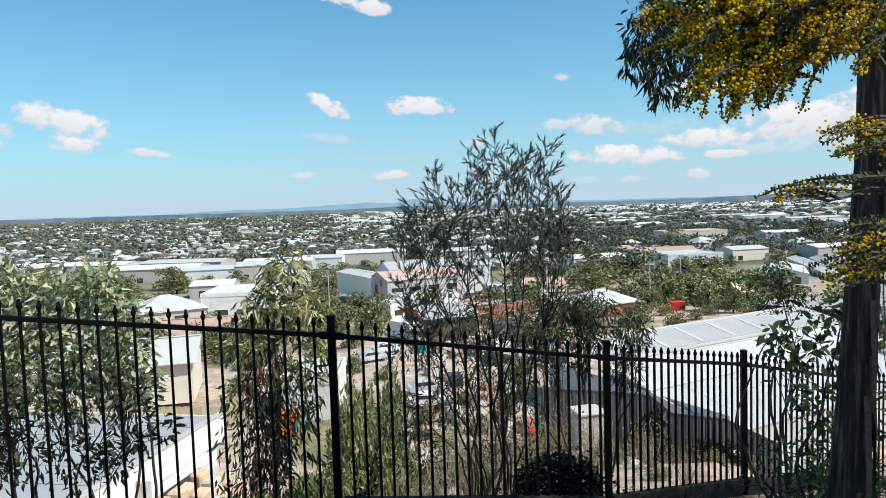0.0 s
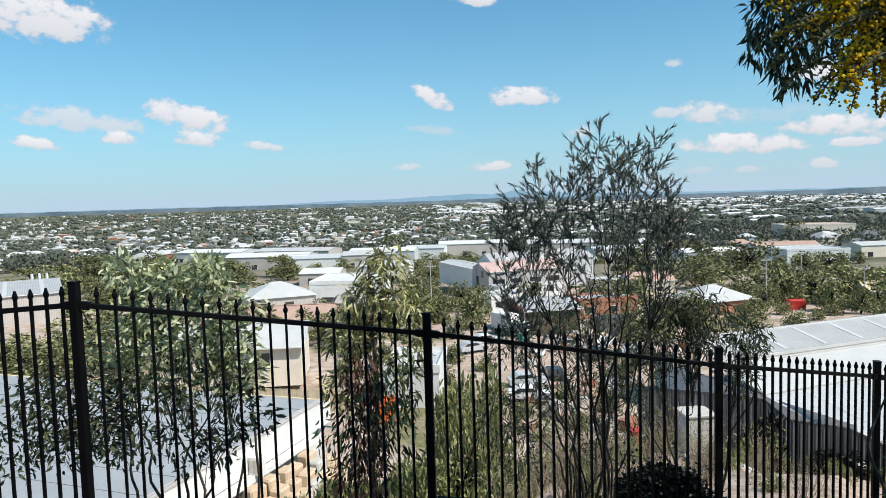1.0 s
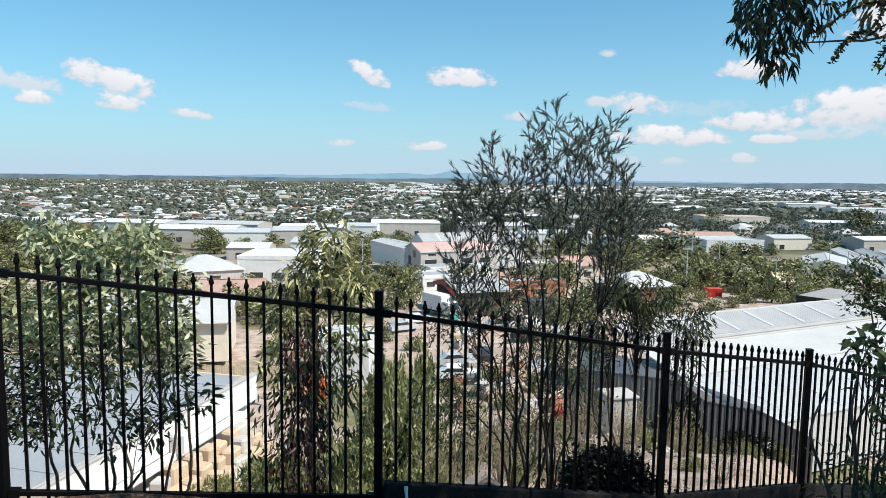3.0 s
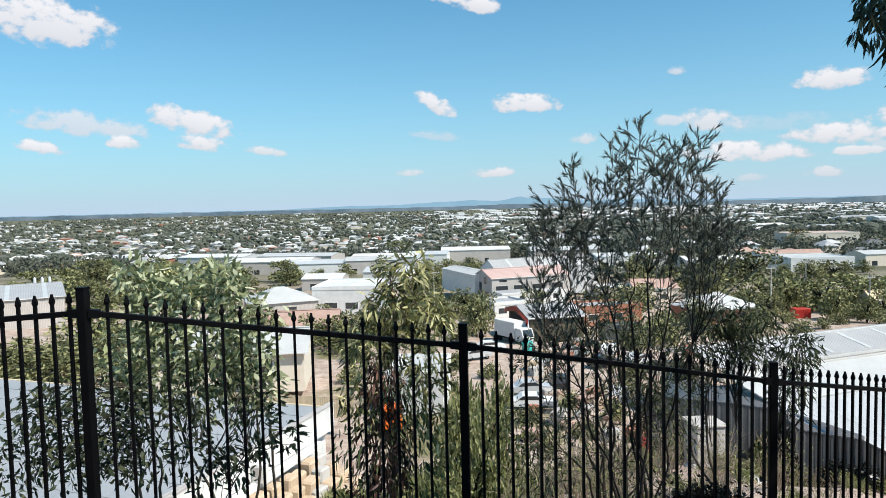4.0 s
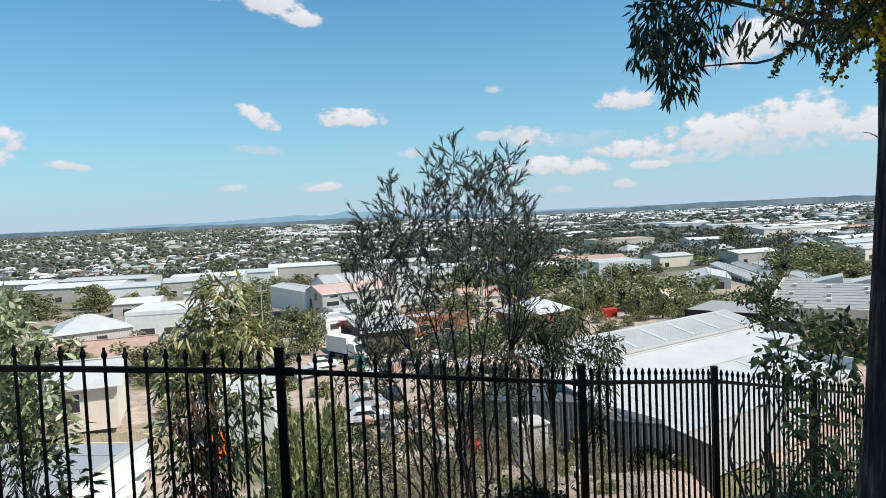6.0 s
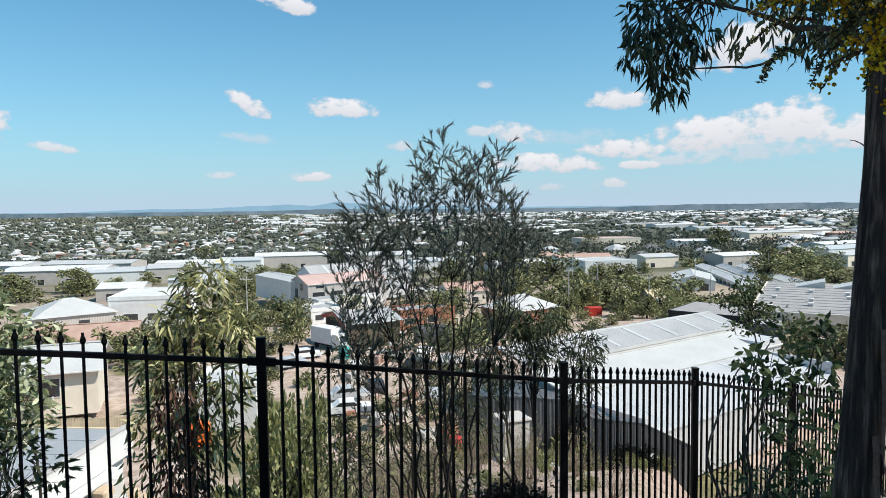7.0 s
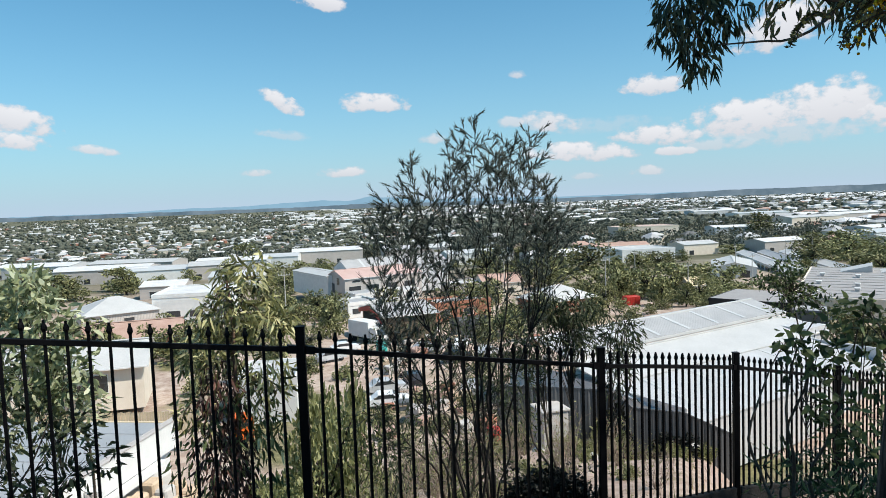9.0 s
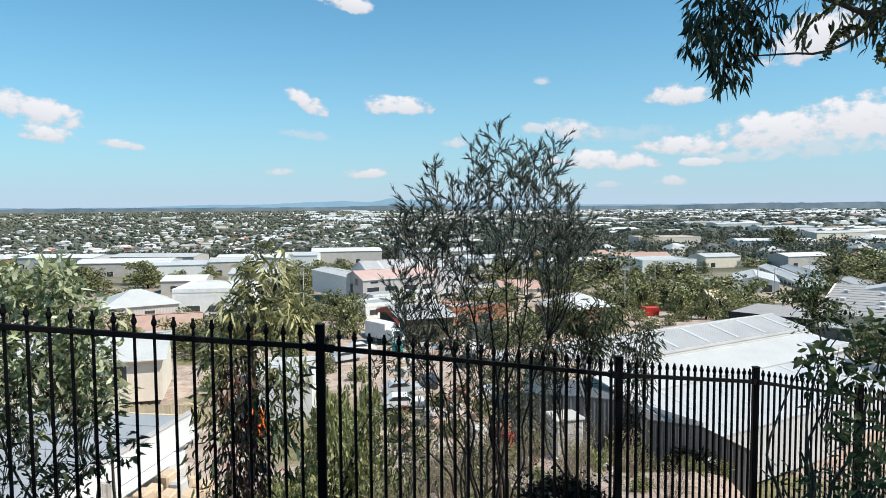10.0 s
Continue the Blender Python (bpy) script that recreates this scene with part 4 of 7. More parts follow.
        c = crook(curve3(p, e, ((e[0] - p[0]) * 0.22, (e[1] - p[1]) * 0.22, -0.04), 14), 0.02)
        w.tube(c, np.linspace(0.006, 0.0015, 14), 5)
        ln = np.linalg.norm(e - p)
        first = max(0.3, 1 - 0.52 / ln)
        for v in np.linspace(first, 0.97, 11):
            q = along(c, v)
            a = rng.uniform(0, 2 * math.pi)
            d = np.array((math.cos(a), math.sin(a) * 0.9, rng.uniform(0.35, 0.95)))
            d /= np.linalg.norm(d)
            size = rng.uniform(0.14, 0.36) * (1.15 - 0.75 * (v - first) / (1 - first))
            limb = curve3(q, q + d * size, (-d[0] * 0.03, -d[1] * 0.03, -0.02), 6)
            limb[:, 2] += np.linspace(0, 1, 6) ** 2 * size * 0.25
            w.tube(limb, np.linspace(0.003, 0.0012, 6), 3)
            for u in np.linspace(0.45, 1.0, 4):
                m = along(limb, u)
                d2 = d + rng.normal(size=3) * 0.45 + np.array((0, 0, 0.4))
                r = m + d2 / np.linalg.norm(d2) * rng.uniform(0.05, 0.1)
                w.tube([m, r], [0.0014, 0.0007], 3)
                feather(m, r, 26)
        feather(along(c, 0.93), e, 24)
    # bare inner twigs on the stems
    for k in range(60):
        p = along(stems[rng.integers(0, len(stems))], rng.uniform(0.35, 0.98))
        q = p + np.array((rng.normal() * 0.2, rng.normal() * 0.12, rng.uniform(0.1, 0.42)))
        w.tube(crook(curve3(p, q, (0, 0, 0), 7), 0.012), np.linspace(0.004, 0.0013, 7), 3)
    stuff(w.make("twiggery", M_SLEEPER, t))
    stuff(L.make("needles", M_CAS, t))


sheoak()


def leafy_sapling(name, label, at, stems, clusters, mat, leaf, wood=M_TWIG, seed=1, extra=()):
    """stems: tips of stems from the foot; clusters: centre, radii, count; all in world metres. leaf: length, width, droop."""
    rng = np.random.default_rng(seed)
    z0 = ground_z(at[0], at[1]) - 0.05
    t = thing(name, pose(at[0], at[1], z0), label, "tree" if "sapling" in name else "shrub")
    o = np.array((at[0], at[1], z0))
    w, L = Build(), Build()
    tips = [np.array(s) - o for s in stems]
    for e in tips:
        k = curve3((rng.normal() * 0.03, rng.normal() * 0.03, 0), e, (rng.normal() * 0.16, rng.normal() * 0.1, 0.05), 16)
        u = np.linspace(0, 1, 16)
        for q in (0, 1):
            k[:, q] += (0.07 * np.sin(8 * u + rng.uniform(0, 6.3)) + 0.03 * np.sin(19 * u + rng.uniform(0, 6.3))) * np.sin(math.pi * u)
        st = Build()
        st.tube(k, np.linspace(0.02, 0.004, 16) * (2.6 if "gum" in name and len(tips) == 1 else 0.9), 8)
        st.make("stem", wood, t, smooth=True)
    for c, r, n in clusters:
        c = np.array(c) - o
        near = min(tips, key=lambda e: np.linalg.norm(e - c))
        for k in range(max(4, n // 16)):
            e = c + rng.normal(size=3) * np.array(r) * 0.55
            s = near * (rng.uniform(0.94, 1.0) if "round_leaf" in name else rng.uniform(0.6, 1.0))
            sprig_leaves(L, w, rng, s, e, 7, leaf[0], leaf[1], leaf[2], max(r) * 0.12)
        P, U = blob_points(rng, n, c, r)
        D = U * 0.4 + rng.normal(size=(n, 3)) * 0.5 + np.array([0, 0, -leaf[2]])
        L.leaves(P, D, leaf[0] * rng.uniform(0.6, 1.3, n), leaf[1] * rng.uniform(0.7, 1.25, n), 0.5, rng)
    stuff(w.make("twiggery", wood, t))
    stuff(L.make("foliage", mat, t))
    for nm, m2, cl, lf, lab in extra:
        b = Build()
        for c, r, n in cl:
            hanging_leaves(b, rng, np.array(c) - o, r, n, lf[0], lf[1])
        stuff(b.make(nm, m2, t, lab))
    return t


leafy_sapling("gum_sapling", "slender gum sapling with drooping leaves painted sunlit and reddish dead ones below", (-2.0, 7.5), [(-1.95, 7.5, 0.95)],
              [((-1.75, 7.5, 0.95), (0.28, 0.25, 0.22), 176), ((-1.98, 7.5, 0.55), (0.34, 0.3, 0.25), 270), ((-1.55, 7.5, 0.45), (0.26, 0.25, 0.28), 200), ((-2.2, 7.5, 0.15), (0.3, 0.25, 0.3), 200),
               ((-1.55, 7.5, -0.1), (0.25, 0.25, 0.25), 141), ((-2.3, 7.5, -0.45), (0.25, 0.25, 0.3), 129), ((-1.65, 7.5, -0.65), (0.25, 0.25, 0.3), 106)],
              M_EUC_SUNLIT, (0.15, 0.027, 0.6), M_TWIG_RED, 3,
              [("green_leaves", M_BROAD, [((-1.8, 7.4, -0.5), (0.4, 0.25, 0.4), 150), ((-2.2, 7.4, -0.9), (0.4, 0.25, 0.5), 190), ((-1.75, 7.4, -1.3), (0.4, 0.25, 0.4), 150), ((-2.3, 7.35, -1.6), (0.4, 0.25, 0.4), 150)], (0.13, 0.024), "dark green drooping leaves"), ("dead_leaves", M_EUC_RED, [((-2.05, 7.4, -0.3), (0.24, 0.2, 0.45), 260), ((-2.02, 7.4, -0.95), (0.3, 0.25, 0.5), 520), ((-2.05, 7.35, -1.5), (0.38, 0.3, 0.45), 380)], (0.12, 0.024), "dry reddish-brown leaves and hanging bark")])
leafy_sapling("gum_sapling", "bushy gum sapling with pale new leaves behind the fence", (-2.9, 5.9), [(-2.95, 5.7, 1.15), (-2.75, 5.7, 0.75), (-3.4, 5.6, 0.9)],
              [((-2.87, 5.65, 1.08), (0.16, 0.2, 0.18), 150), ((-3.2, 5.6, 1.0), (0.2, 0.2, 0.2), 190), ((-3.62, 5.6, 1.08), (0.16, 0.2, 0.17), 150), ((-2.78, 5.65, 0.82), (0.24, 0.2, 0.22), 240), ((-3.45, 5.6, 0.75), (0.26, 0.2, 0.28), 300),
               ((-2.95, 5.6, 0.6), (0.32, 0.25, 0.25), 260), ((-3.7, 5.55, 0.45), (0.22, 0.2, 0.25), 190), ((-2.95, 5.6, 0.35), (0.26, 0.2, 0.2), 170), ((-2.65, 5.6, 0.5), (0.22, 0.2, 0.25), 180), ((-3.35, 5.55, 0.4), (0.3, 0.2, 0.25), 220), ((-3.0, 5.55, 0.12), (0.35, 0.2, 0.2), 80), ((-3.75, 5.5, 0.15), (0.3, 0.2, 0.25), 90), ((-2.6, 5.6, 0.2), (0.22, 0.2, 0.2), 120)],
              M_EUC_PALE, (0.095, 0.03, 0.2), M_TWIG, 4)
leafy_sapling("broadleaf_sapling", "dark-leaved sapling with two bare leaning stems behind the fence", (-3.2, 5.2), [(-3.0, 5.2, 0.2), (-2.55, 5.15, 0.25), (-3.45, 5.2, 0.3), (-2.45, 5.1, -0.1)],
              [((-3.3, 5.2, 0.2), (0.3, 0.25, 0.25), 170), ((-2.8, 5.2, 0.25), (0.3, 0.25, 0.25), 110), ((-2.4, 5.15, 0.15), (0.22, 0.2, 0.22), 120), ((-2.5, 5.1, -0.2), (0.18, 0.2, 0.2), 53), ((-3.65, 5.2, 0.1), (0.3, 0.25, 0.4), 180), ((-4.05, 5.2, 0.0), (0.3, 0.25, 0.4), 230), ((-3.1, 5.2, 0.0), (0.3, 0.25, 0.3), 110), ((-3.35, 5.1, -0.2), (0.28, 0.2, 0.25), 110),
               ((-2.85, 5.1, -0.25), (0.25, 0.2, 0.25), 110), ((-4.25, 5.2, 0.05), (0.25, 0.2, 0.25), 190), ((-4.0, 5.2, -0.3), (0.3, 0.2, 0.25), 170), ((-4.5, 5.2, -0.35), (0.3, 0.2, 0.3), 180), ((-3.6, 5.15, -0.25), (0.25, 0.2, 0.2), 50), ((-2.2, 5.2, -0.05), (0.1, 0.1, 0.12), 32)],
              M_EUC, (0.085, 0.023, 0.45), M_TWIG, 6)
leafy_sapling("gum_sapling", "low gum sapling with fine drooping leaves beside the sheoak", (1.5, 7.2), [(1.35, 7.0, 0.45), (1.95, 7.0, 0.35), (1.0, 7.0, 0.2)],
              [((1.15, 7.0, 0.5), (0.25, 0.2, 0.2), 400), ((1.5, 7.0, 0.5), (0.28, 0.2, 0.18), 440), ((1.9, 7.0, 0.25), (0.24, 0.2, 0.22), 340), ((1.05, 7.0, 0.12), (0.25, 0.2, 0.22), 320), ((1.5, 7.0, 0.2), (0.2, 0.2, 0.16), 260), ((1.85, 7.0, -0.15), (0.18, 0.2, 0.22), 170)],
              M_EUC, (0.095, 0.014, 0.7), M_TWIG, 8)
leafy_sapling("gum_sapling", "tangled low gum regrowth on the slope below the fence", (0.3, 8.3), [(-0.3, 8.2, 0.1), (0.5, 8.1, 0.2), (1.1, 8.2, 0.0), (0.1, 8.0, -0.5), (0.8, 8.1, -0.4), (-0.5, 8.1, -0.7)],
              [((-0.45, 8.2, -0.1), (0.35, 0.3, 0.3), 240), ((0.3, 8.1, 0.15), (0.4, 0.3, 0.3), 260), ((1.0, 8.2, 0.1), (0.4, 0.3, 0.35), 260), ((0.0, 8.0, -0.7), (0.5, 0.3, 0.35), 300), ((0.9, 8.0, -0.8), (0.45, 0.3, 0.35), 240), ((-0.6, 8.0, -0.9), (0.3, 0.3, 0.35), 200), ((-0.4, 8.0, -1.3), (0.4, 0.3, 0.35), 200), ((0.6, 8.0, -1.5), (0.5, 0.3, 0.35), 220), ((0.5, 7.8, -0.25), (0.45, 0.25, 0.3), 300), ((0.95, 7.8, -0.35), (0.35, 0.25, 0.3), 240), ((0.1, 7.8, 0.3), (0.35, 0.25, 0.25), 190), ((0.7, 7.8, 0.45), (0.4, 0.25, 0.25), 220)],
              M_EUC, (0.1, 0.015, 0.6), M_TWIG, 18)
leafy_sapling("broadleaf_shrub", "leafy green shrub with a pale stem growing through the fence", (2.75, 4.95), [(2.55, 4.9, 0.75), (2.35, 4.9, 0.6), (2.95, 4.95, 0.8)],
              [((2.36, 4.9, 0.6), (0.1, 0.15, 0.12), 21), ((2.58, 4.9, 0.5), (0.17, 0.2, 0.22), 54), ((2.85, 4.9, 0.6), (0.2, 0.2, 0.28), 90), ((2.65, 4.85, 0.1), (0.16, 0.2, 0.22), 30), ((2.9, 4.85, 0.0), (0.25, 0.2, 0.3), 85), ((2.8, 4.8, -0.4), (0.25, 0.25, 0.3), 60)],
              M_BROAD, (0.085, 0.036, 0.4), M_TWIG, 9)
leafy_sapling("broadleaf_shrub", "dark dense shrub behind the gum trunk", (3.5, 4.9), [(3.3, 4.8, 0.9), (3.6, 4.9, 0.8)],
              [((3.35, 4.8, 0.75), (0.25, 0.2, 0.3), 130), ((3.65, 4.9, 0.7), (0.3, 0.2, 0.4), 190), ((3.5, 4.8, 0.1), (0.35, 0.25, 0.45), 170), ((3.35, 4.7, -0.55), (0.45, 0.3, 0.3), 120)],
              M_EUC, (0.08, 0.026, 0.35), M_TWIG, 10)
leafy_sapling("round_leaf_sapling", "thin sapling with rounded tufts of small leaves", (2.95, 5.9), [(2.6, 5.3, 0.88)],
              [((2.36, 5.2, 0.94), (0.14, 0.12, 0.05), 150), ((2.55, 5.25, 1.03), (0.1, 0.12, 0.08), 150), ((2.62, 5.25, 0.86), (0.16, 0.14, 0.07), 170), ((2.5, 5.2, 0.74), (0.13, 0.12, 0.06), 110), ((2.8, 5.2, 0.74), (0.18, 0.15, 0.1), 150)],
              M_BROAD, (0.034, 0.015, 0.0), M_TWIG, 12)
leafy_sapling("clipped_shrub", "rounded shrub below the fence, its shade painted nearly black", (0.92, 6.2), [(0.85, 6.15, -1.0), (1.05, 6.15, -1.0)],
              [((0.98, 6.15, -1.02), (0.41, 0.2, 0.31), 5200)], M_SHADED_LEAVES, (0.04, 0.026, 0.2), M_TWIG, 14)
# low weeds by the right-hand end
leafy_sapling("weed_shrub", "sprawling green weeds in leaf litter", (2.35, 4.5), [(2.2, 4.4, -0.6), (2.6, 4.4, -0.6)],
              [((2.15, 4.4, -0.75), (0.25, 0.25, 0.18), 120), ((2.6, 4.35, -0.7), (0.3, 0.25, 0.2), 150)], M_BROAD, (0.1, 0.016, -0.2), M_TWIG, 15)

leafy_sapling("weed_shrub", "tall sprawling weeds at the fence end", (2.95, 5.0), [(2.8, 4.9, -0.45), (3.1, 4.9, -0.5), (2.95, 5.1, -0.3)],
              [((2.75, 4.9, -0.65), (0.28, 0.25, 0.25), 170), ((3.1, 4.9, -0.65), (0.3, 0.25, 0.25), 190), ((2.9, 4.7, -0.9), (0.4, 0.3, 0.18), 170)], M_BROAD, (0.12, 0.014, -0.3), M_TWIG, 16)


for wx, wy, wz, wseed in ((2.7, 5.5, -0.38, 51), (3.2, 5.75, -0.5, 52), (3.05, 5.2, -0.3, 53)):
    leafy_sapling("weed_shrub", "tall dark green weeds with narrow leaves by the fence", (wx, wy), [(wx - 0.15, wy, wz), (wx + 0.12, wy + 0.05, wz - 0.08), (wx, wy - 0.15, wz - 0.15), (wx + 0.25, wy, wz - 0.3)],
                  [((wx, wy, wz - 0.12), (0.26, 0.22, 0.14), 50), ((wx, wy, wz - 0.42), (0.34, 0.26, 0.2), 85), ((wx, wy - 0.05, wz - 0.72), (0.36, 0.28, 0.2), 90)], M_BROAD, (0.11, 0.017, 0.05), M_TWIG, wseed)


def second_stem():
    b = Build()
    t = thing("crooked_stem", pose(3.42, 4.75, ground_z(3.42, 4.75) - 0.05), "thin crooked grey tree stem beside the gum trunk", "tree")
    z = ground_z(3.42, 4.75) - 0.05
    c = np.array([(0, 0, 0), (-0.02, 0, 0.6), (0.03, 0, 1.2), (-0.03, -0.05, 1.5), (-0.08, -0.05, 1.9), (-0.06, -0.05, 2.15), (-0.17, -0.05, 2.35), (-0.2, -0.05, 2.7), (-0.12, 0, 3.2), (-0.15, 0, 4.2)])
    b.tube(c, np.linspace(0.035, 0.012, 10), 8)
    b.make("stem", M_BARK, t, smooth=True)
    rng = np.random.default_rng(41)
    # crown above the view, added to shade the ground
    L = Build()
    for k in range(16):
        hanging_leaves(L, rng, np.array((rng.normal() * 0.45 - 0.1, rng.normal() * 0.45, rng.uniform(4.0, 5.4))), (0.35, 0.35, 0.3), 80, 0.12, 0.026)
    stuff(L.make("foliage", M_EUC, t))


second_stem()
# extra unseen gums, added to the right to shade the ground by the fence
copy_thing(bpy.data.objects["gum_tree"], pose(5.2, 1.5, -0.8, 0, 0, 165))
copy_thing(bpy.data.objects["gum_tree"], pose(5.7, 0.8, -0.75, 0, 0, 165))
copy_thing(bpy.data.objects["gum_tree"], pose(8.1, 3.2, -1.4, 0, 0, 230))
copy_thing(bpy.data.objects["gum_tree"], pose(7.0, 3.4, -1.3, 0, 0, 95))


def slope_scrub():
    """Scrub bushes on the hillside below the fence, and dry grass between them."""
    rng = np.random.default_rng(31)
    spots = [(-2.6, 14.0, 1.1, 1.6), (-1.6, 17.0, 1.0, 1.8), (-3.3, 20.0, 1.2, 2.0), (-1.4, 23.0, 1.3, 2.2), (-5.0, 15.0, 1.0, 1.4), (-3.0, 27.0, 1.2, 2.0), (0.6, 13.0, 0.4, 0.4), (2.0, 17.0, 0.5, 0.5),
             (1.2, 24.0, 0.7, 0.8), (3.6, 21.0, 0.5, 0.5), (5.6, 18.0, 0.4, 0.4), (6.4, 26.0, 0.6, 0.6), (8.5, 36.0, 0.9, 1.1), (4.0, 31.0, 0.8, 0.8), (11.0, 27.0, 0.5, 0.5), (10.9, 38.6, 1.3, 2.6), (-7.5, 22.0, 1.2, 1.6),
             (14.5, 36.0, 0.5, 0.5), (17.5, 39.0, 0.9, 1.0), (7.0, 12.5, 0.4, 0.4), (-8.6, 30.0, 1.0, 1.4), (-6.0, 33.0, 1.3, 2.0), (-11.6, 33.5, 1.3, 2.4), (-10.0, 36.5, 1.3, 2.2), (-12.6, 38.5, 1.0, 1.6), (-8.2, 38.0, 1.4, 2.2), (-9.6, 42.0, 1.4, 2.0), (-6.8, 46.0, 1.4, 1.8), (-13.4, 35.0, 0.9, 1.3), (-13.2, 31.5, 1.0, 1.6), (-14.2, 38.5, 0.7, 0.9), (12.5, 37.5, 0.5, 0.6), (15.0, 38.0, 0.6, 0.6), (10.0, 33.0, 0.5, 0.5), (-3.6, 36.0, 1.2, 1.6), (-1.2, 40.0, 1.1, 1.2), (0.5, 45.0, 1.1, 1.2), (-4.8, 50.0, 1.2, 1.3)]
    made = []
    for i in range(4):
        t = thing("scrub_bush", pose(0, 0, 0), "rounded olive-green scrub bush on the dry hillside", "bush", "scrub on the hillside")
        w, L = Build(), Build()
        for k in range(9):
            e = np.array((rng.normal() * 0.45, rng.normal() * 0.45, rng.uniform(0.5, 1.0)))
            w.tube(curve3((0, 0, -0.1), e, (0, 0, 0.05), 5), np.linspace(0.03, 0.008, 5), 4)
            n = 150
            P, U = blob_points(rng, n, e * (1, 1, 0.75), (0.42, 0.42, 0.34))
            L.leaves(P, U + rng.normal(size=(n, 3)) * 0.6 + (0, 0, 0.2), rng.uniform(0.1, 0.2, n), rng.uniform(0.04, 0.07, n), 0.5, rng)
        stuff(w.make("twiggery", M_TWIG, t))
        stuff(L.make("foliage", M_SCRUB, t))
        made.append(t)
    for i, (x, y, r, h) in enumerate(spots):
        t = made[i] if i < 4 else copy_thing(made[i % 4], pose(0, 0, 0))
        t.matrix_basis = pose(x, y, ground_z(x, y), 0, 0, 77 * i) @ Matrix.Diagonal((r, r, h, 1))
    dry = []
    for i in range(3):
        t = thing("dry_bush", pose(0, 0, 0), "leafless grey-brown bush of thin dry twigs", "bush", "dry bushes on the hillside")
        w = Build()
        for k in range(18):
            e = np.array((rng.normal() * 0.4, rng.normal() * 0.4, rng.uniform(0.5, 1.3)))
            c = curve3((rng.normal() * 0.05, rng.normal() * 0.05, -0.1), e, (rng.normal() * 0.08, rng.normal() * 0.08, 0), 6)
            w.tube(c, np.linspace(0.016, 0.004, 6), 4)
            for q in range(5):
                p = c[rng.integers(2, 6)]
                w.tube(curve3(p, p + np.array((rng.normal() * 0.2, rng.normal() * 0.2, rng.uniform(0.02, 0.35))), (0, 0, 0.03), 4), np.linspace(0.006, 0.002, 4), 3)
        stuff(w.make("twiggery", M_DRY_TWIG, t))
        b = Build()
        P = rng.normal(size=(150, 3)) * (0.4, 0.4, 0.3) + (0, 0, 0.75)
        b.leaves(P, rng.normal(size=(150, 3)), rng.uniform(0.06, 0.14, 150), rng.uniform(0.02, 0.04, 150), 0.5, rng)
        stuff(b.make("foliage", M_SCRUB, t))
        dry.append(t)
    for i, (x, y, r) in enumerate([(0.2, 10.0, 0.6), (1.8, 11.5, 0.6), (3.2, 11.0, 0.5), (-0.8, 12.0, 0.8), (1.0, 16.5, 0.9), (3.4, 17.0, 0.8), (2.4, 22.0, 1.0), (5.2, 25.0, 1.0), (2.6, 29.5, 1.2), (-4.4, 12.0, 0.9), (1.4, 13.5, 1.0), (0.4, 19.0, 1.3), (2.9, 14.5, 0.9), (4.4, 20.0, 1.2), (1.6, 20.5, 1.3), (3.8, 26.0, 1.5), (0.2, 27.0, 1.5), (6.6, 22.0, 1.1), (5.2, 32.0, 1.5), (2.2, 34.0, 1.7), (-0.4, 15.0, 1.0), (8.2, 28.5, 1.0), (0.8, 31.0, 1.6), (7.2, 32.0, 1.1), (9.6, 34.5, 0.9), (12.2, 37.0, 1.0), (5.6, 16.0, 0.7), (6.0, 37.5, 1.2), (10.6, 30.5, 0.8)]):
        t = dry[i] if i < 3 else copy_thing(dry[i % 3], pose(0, 0, 0))
        t.matrix_basis = pose(x, y, ground_z(x, y), 0, 0, 53 * i) @ Matrix.Diagonal((r, r, r * 1.2, 1))
    g = Build()
    n = 3200
    y = 6.5 + 34 * rng.uniform(0, 1, n) ** 1.5
    x = rng.uniform(-0.55, 0.55, n) * y + rng.uniform(-3, 3, n)
    keep = (y > 5.9 + 0.5 * np.clip(x, -30, 30)) & (x < 3.5 + rng.uniform(0, 5, n) ** 2 * 0.4)
    x, y = x[keep], y[keep]
    clump = np.array([noise.noise((a * 0.35, b * 0.35, 9)) for a, b in zip(x, y)])
    x, y = x[clump > 0.06], y[clump > 0.06]
    P = np.array([(a, b, ground_z(a, b) - 0.03) for a, b in zip(x, y)])
    for k in range(4):
        D = np.stack([rng.normal(size=len(P)) * 0.35, rng.normal(size=len(P)) * 0.35, np.ones(len(P))], axis=1)
        g.blades(P + rng.normal(size=P.shape) * (0.06, 0.06, 0), D, rng.uniform(0.15, 0.55, len(P)), 0.006 + 0.0006 * P[:, 1], rng)
    tagged(g.make("dry_grass", M_STRAW), "dry straw-coloured grass tufts over the hillside", "grass", kind="stuff")
    # litter on the near ground: fallen leaves, bark and twigs
    b = Build()
    n = 9500
    x, y = rng.uniform(-4.5, 5.0, n), rng.uniform(1.6, 8.0, n)
    k = y < 5.3 + 0.5 * x
    P = np.array([(a, c, ground_z(a, c) + rng.uniform(0.0, 0.015)) for a, c in zip(x[k], y[k])])
    D = rng.normal(size=P.shape) * (1, 1, 0.12)
    b.leaves(P, D, rng.uniform(0.03, 0.085, len(P)), rng.uniform(0.005, 0.015, len(P)), 0.6, rng)
    tagged(b.make("leaf_litter", foliage_mat("fallen_leaves", (0.03, 0.018, 0.012), (0.17, 0.1, 0.068), (0.55, 0.42, 0.31), 0.1, 0.8)), "fallen brown gum leaves on bare earth", "leaf litter", kind="stuff")


slope_scrub()

# ================= buildings =================
U29 = 29.4     # the bearing along which the near sheds are laid out, in degrees from +x


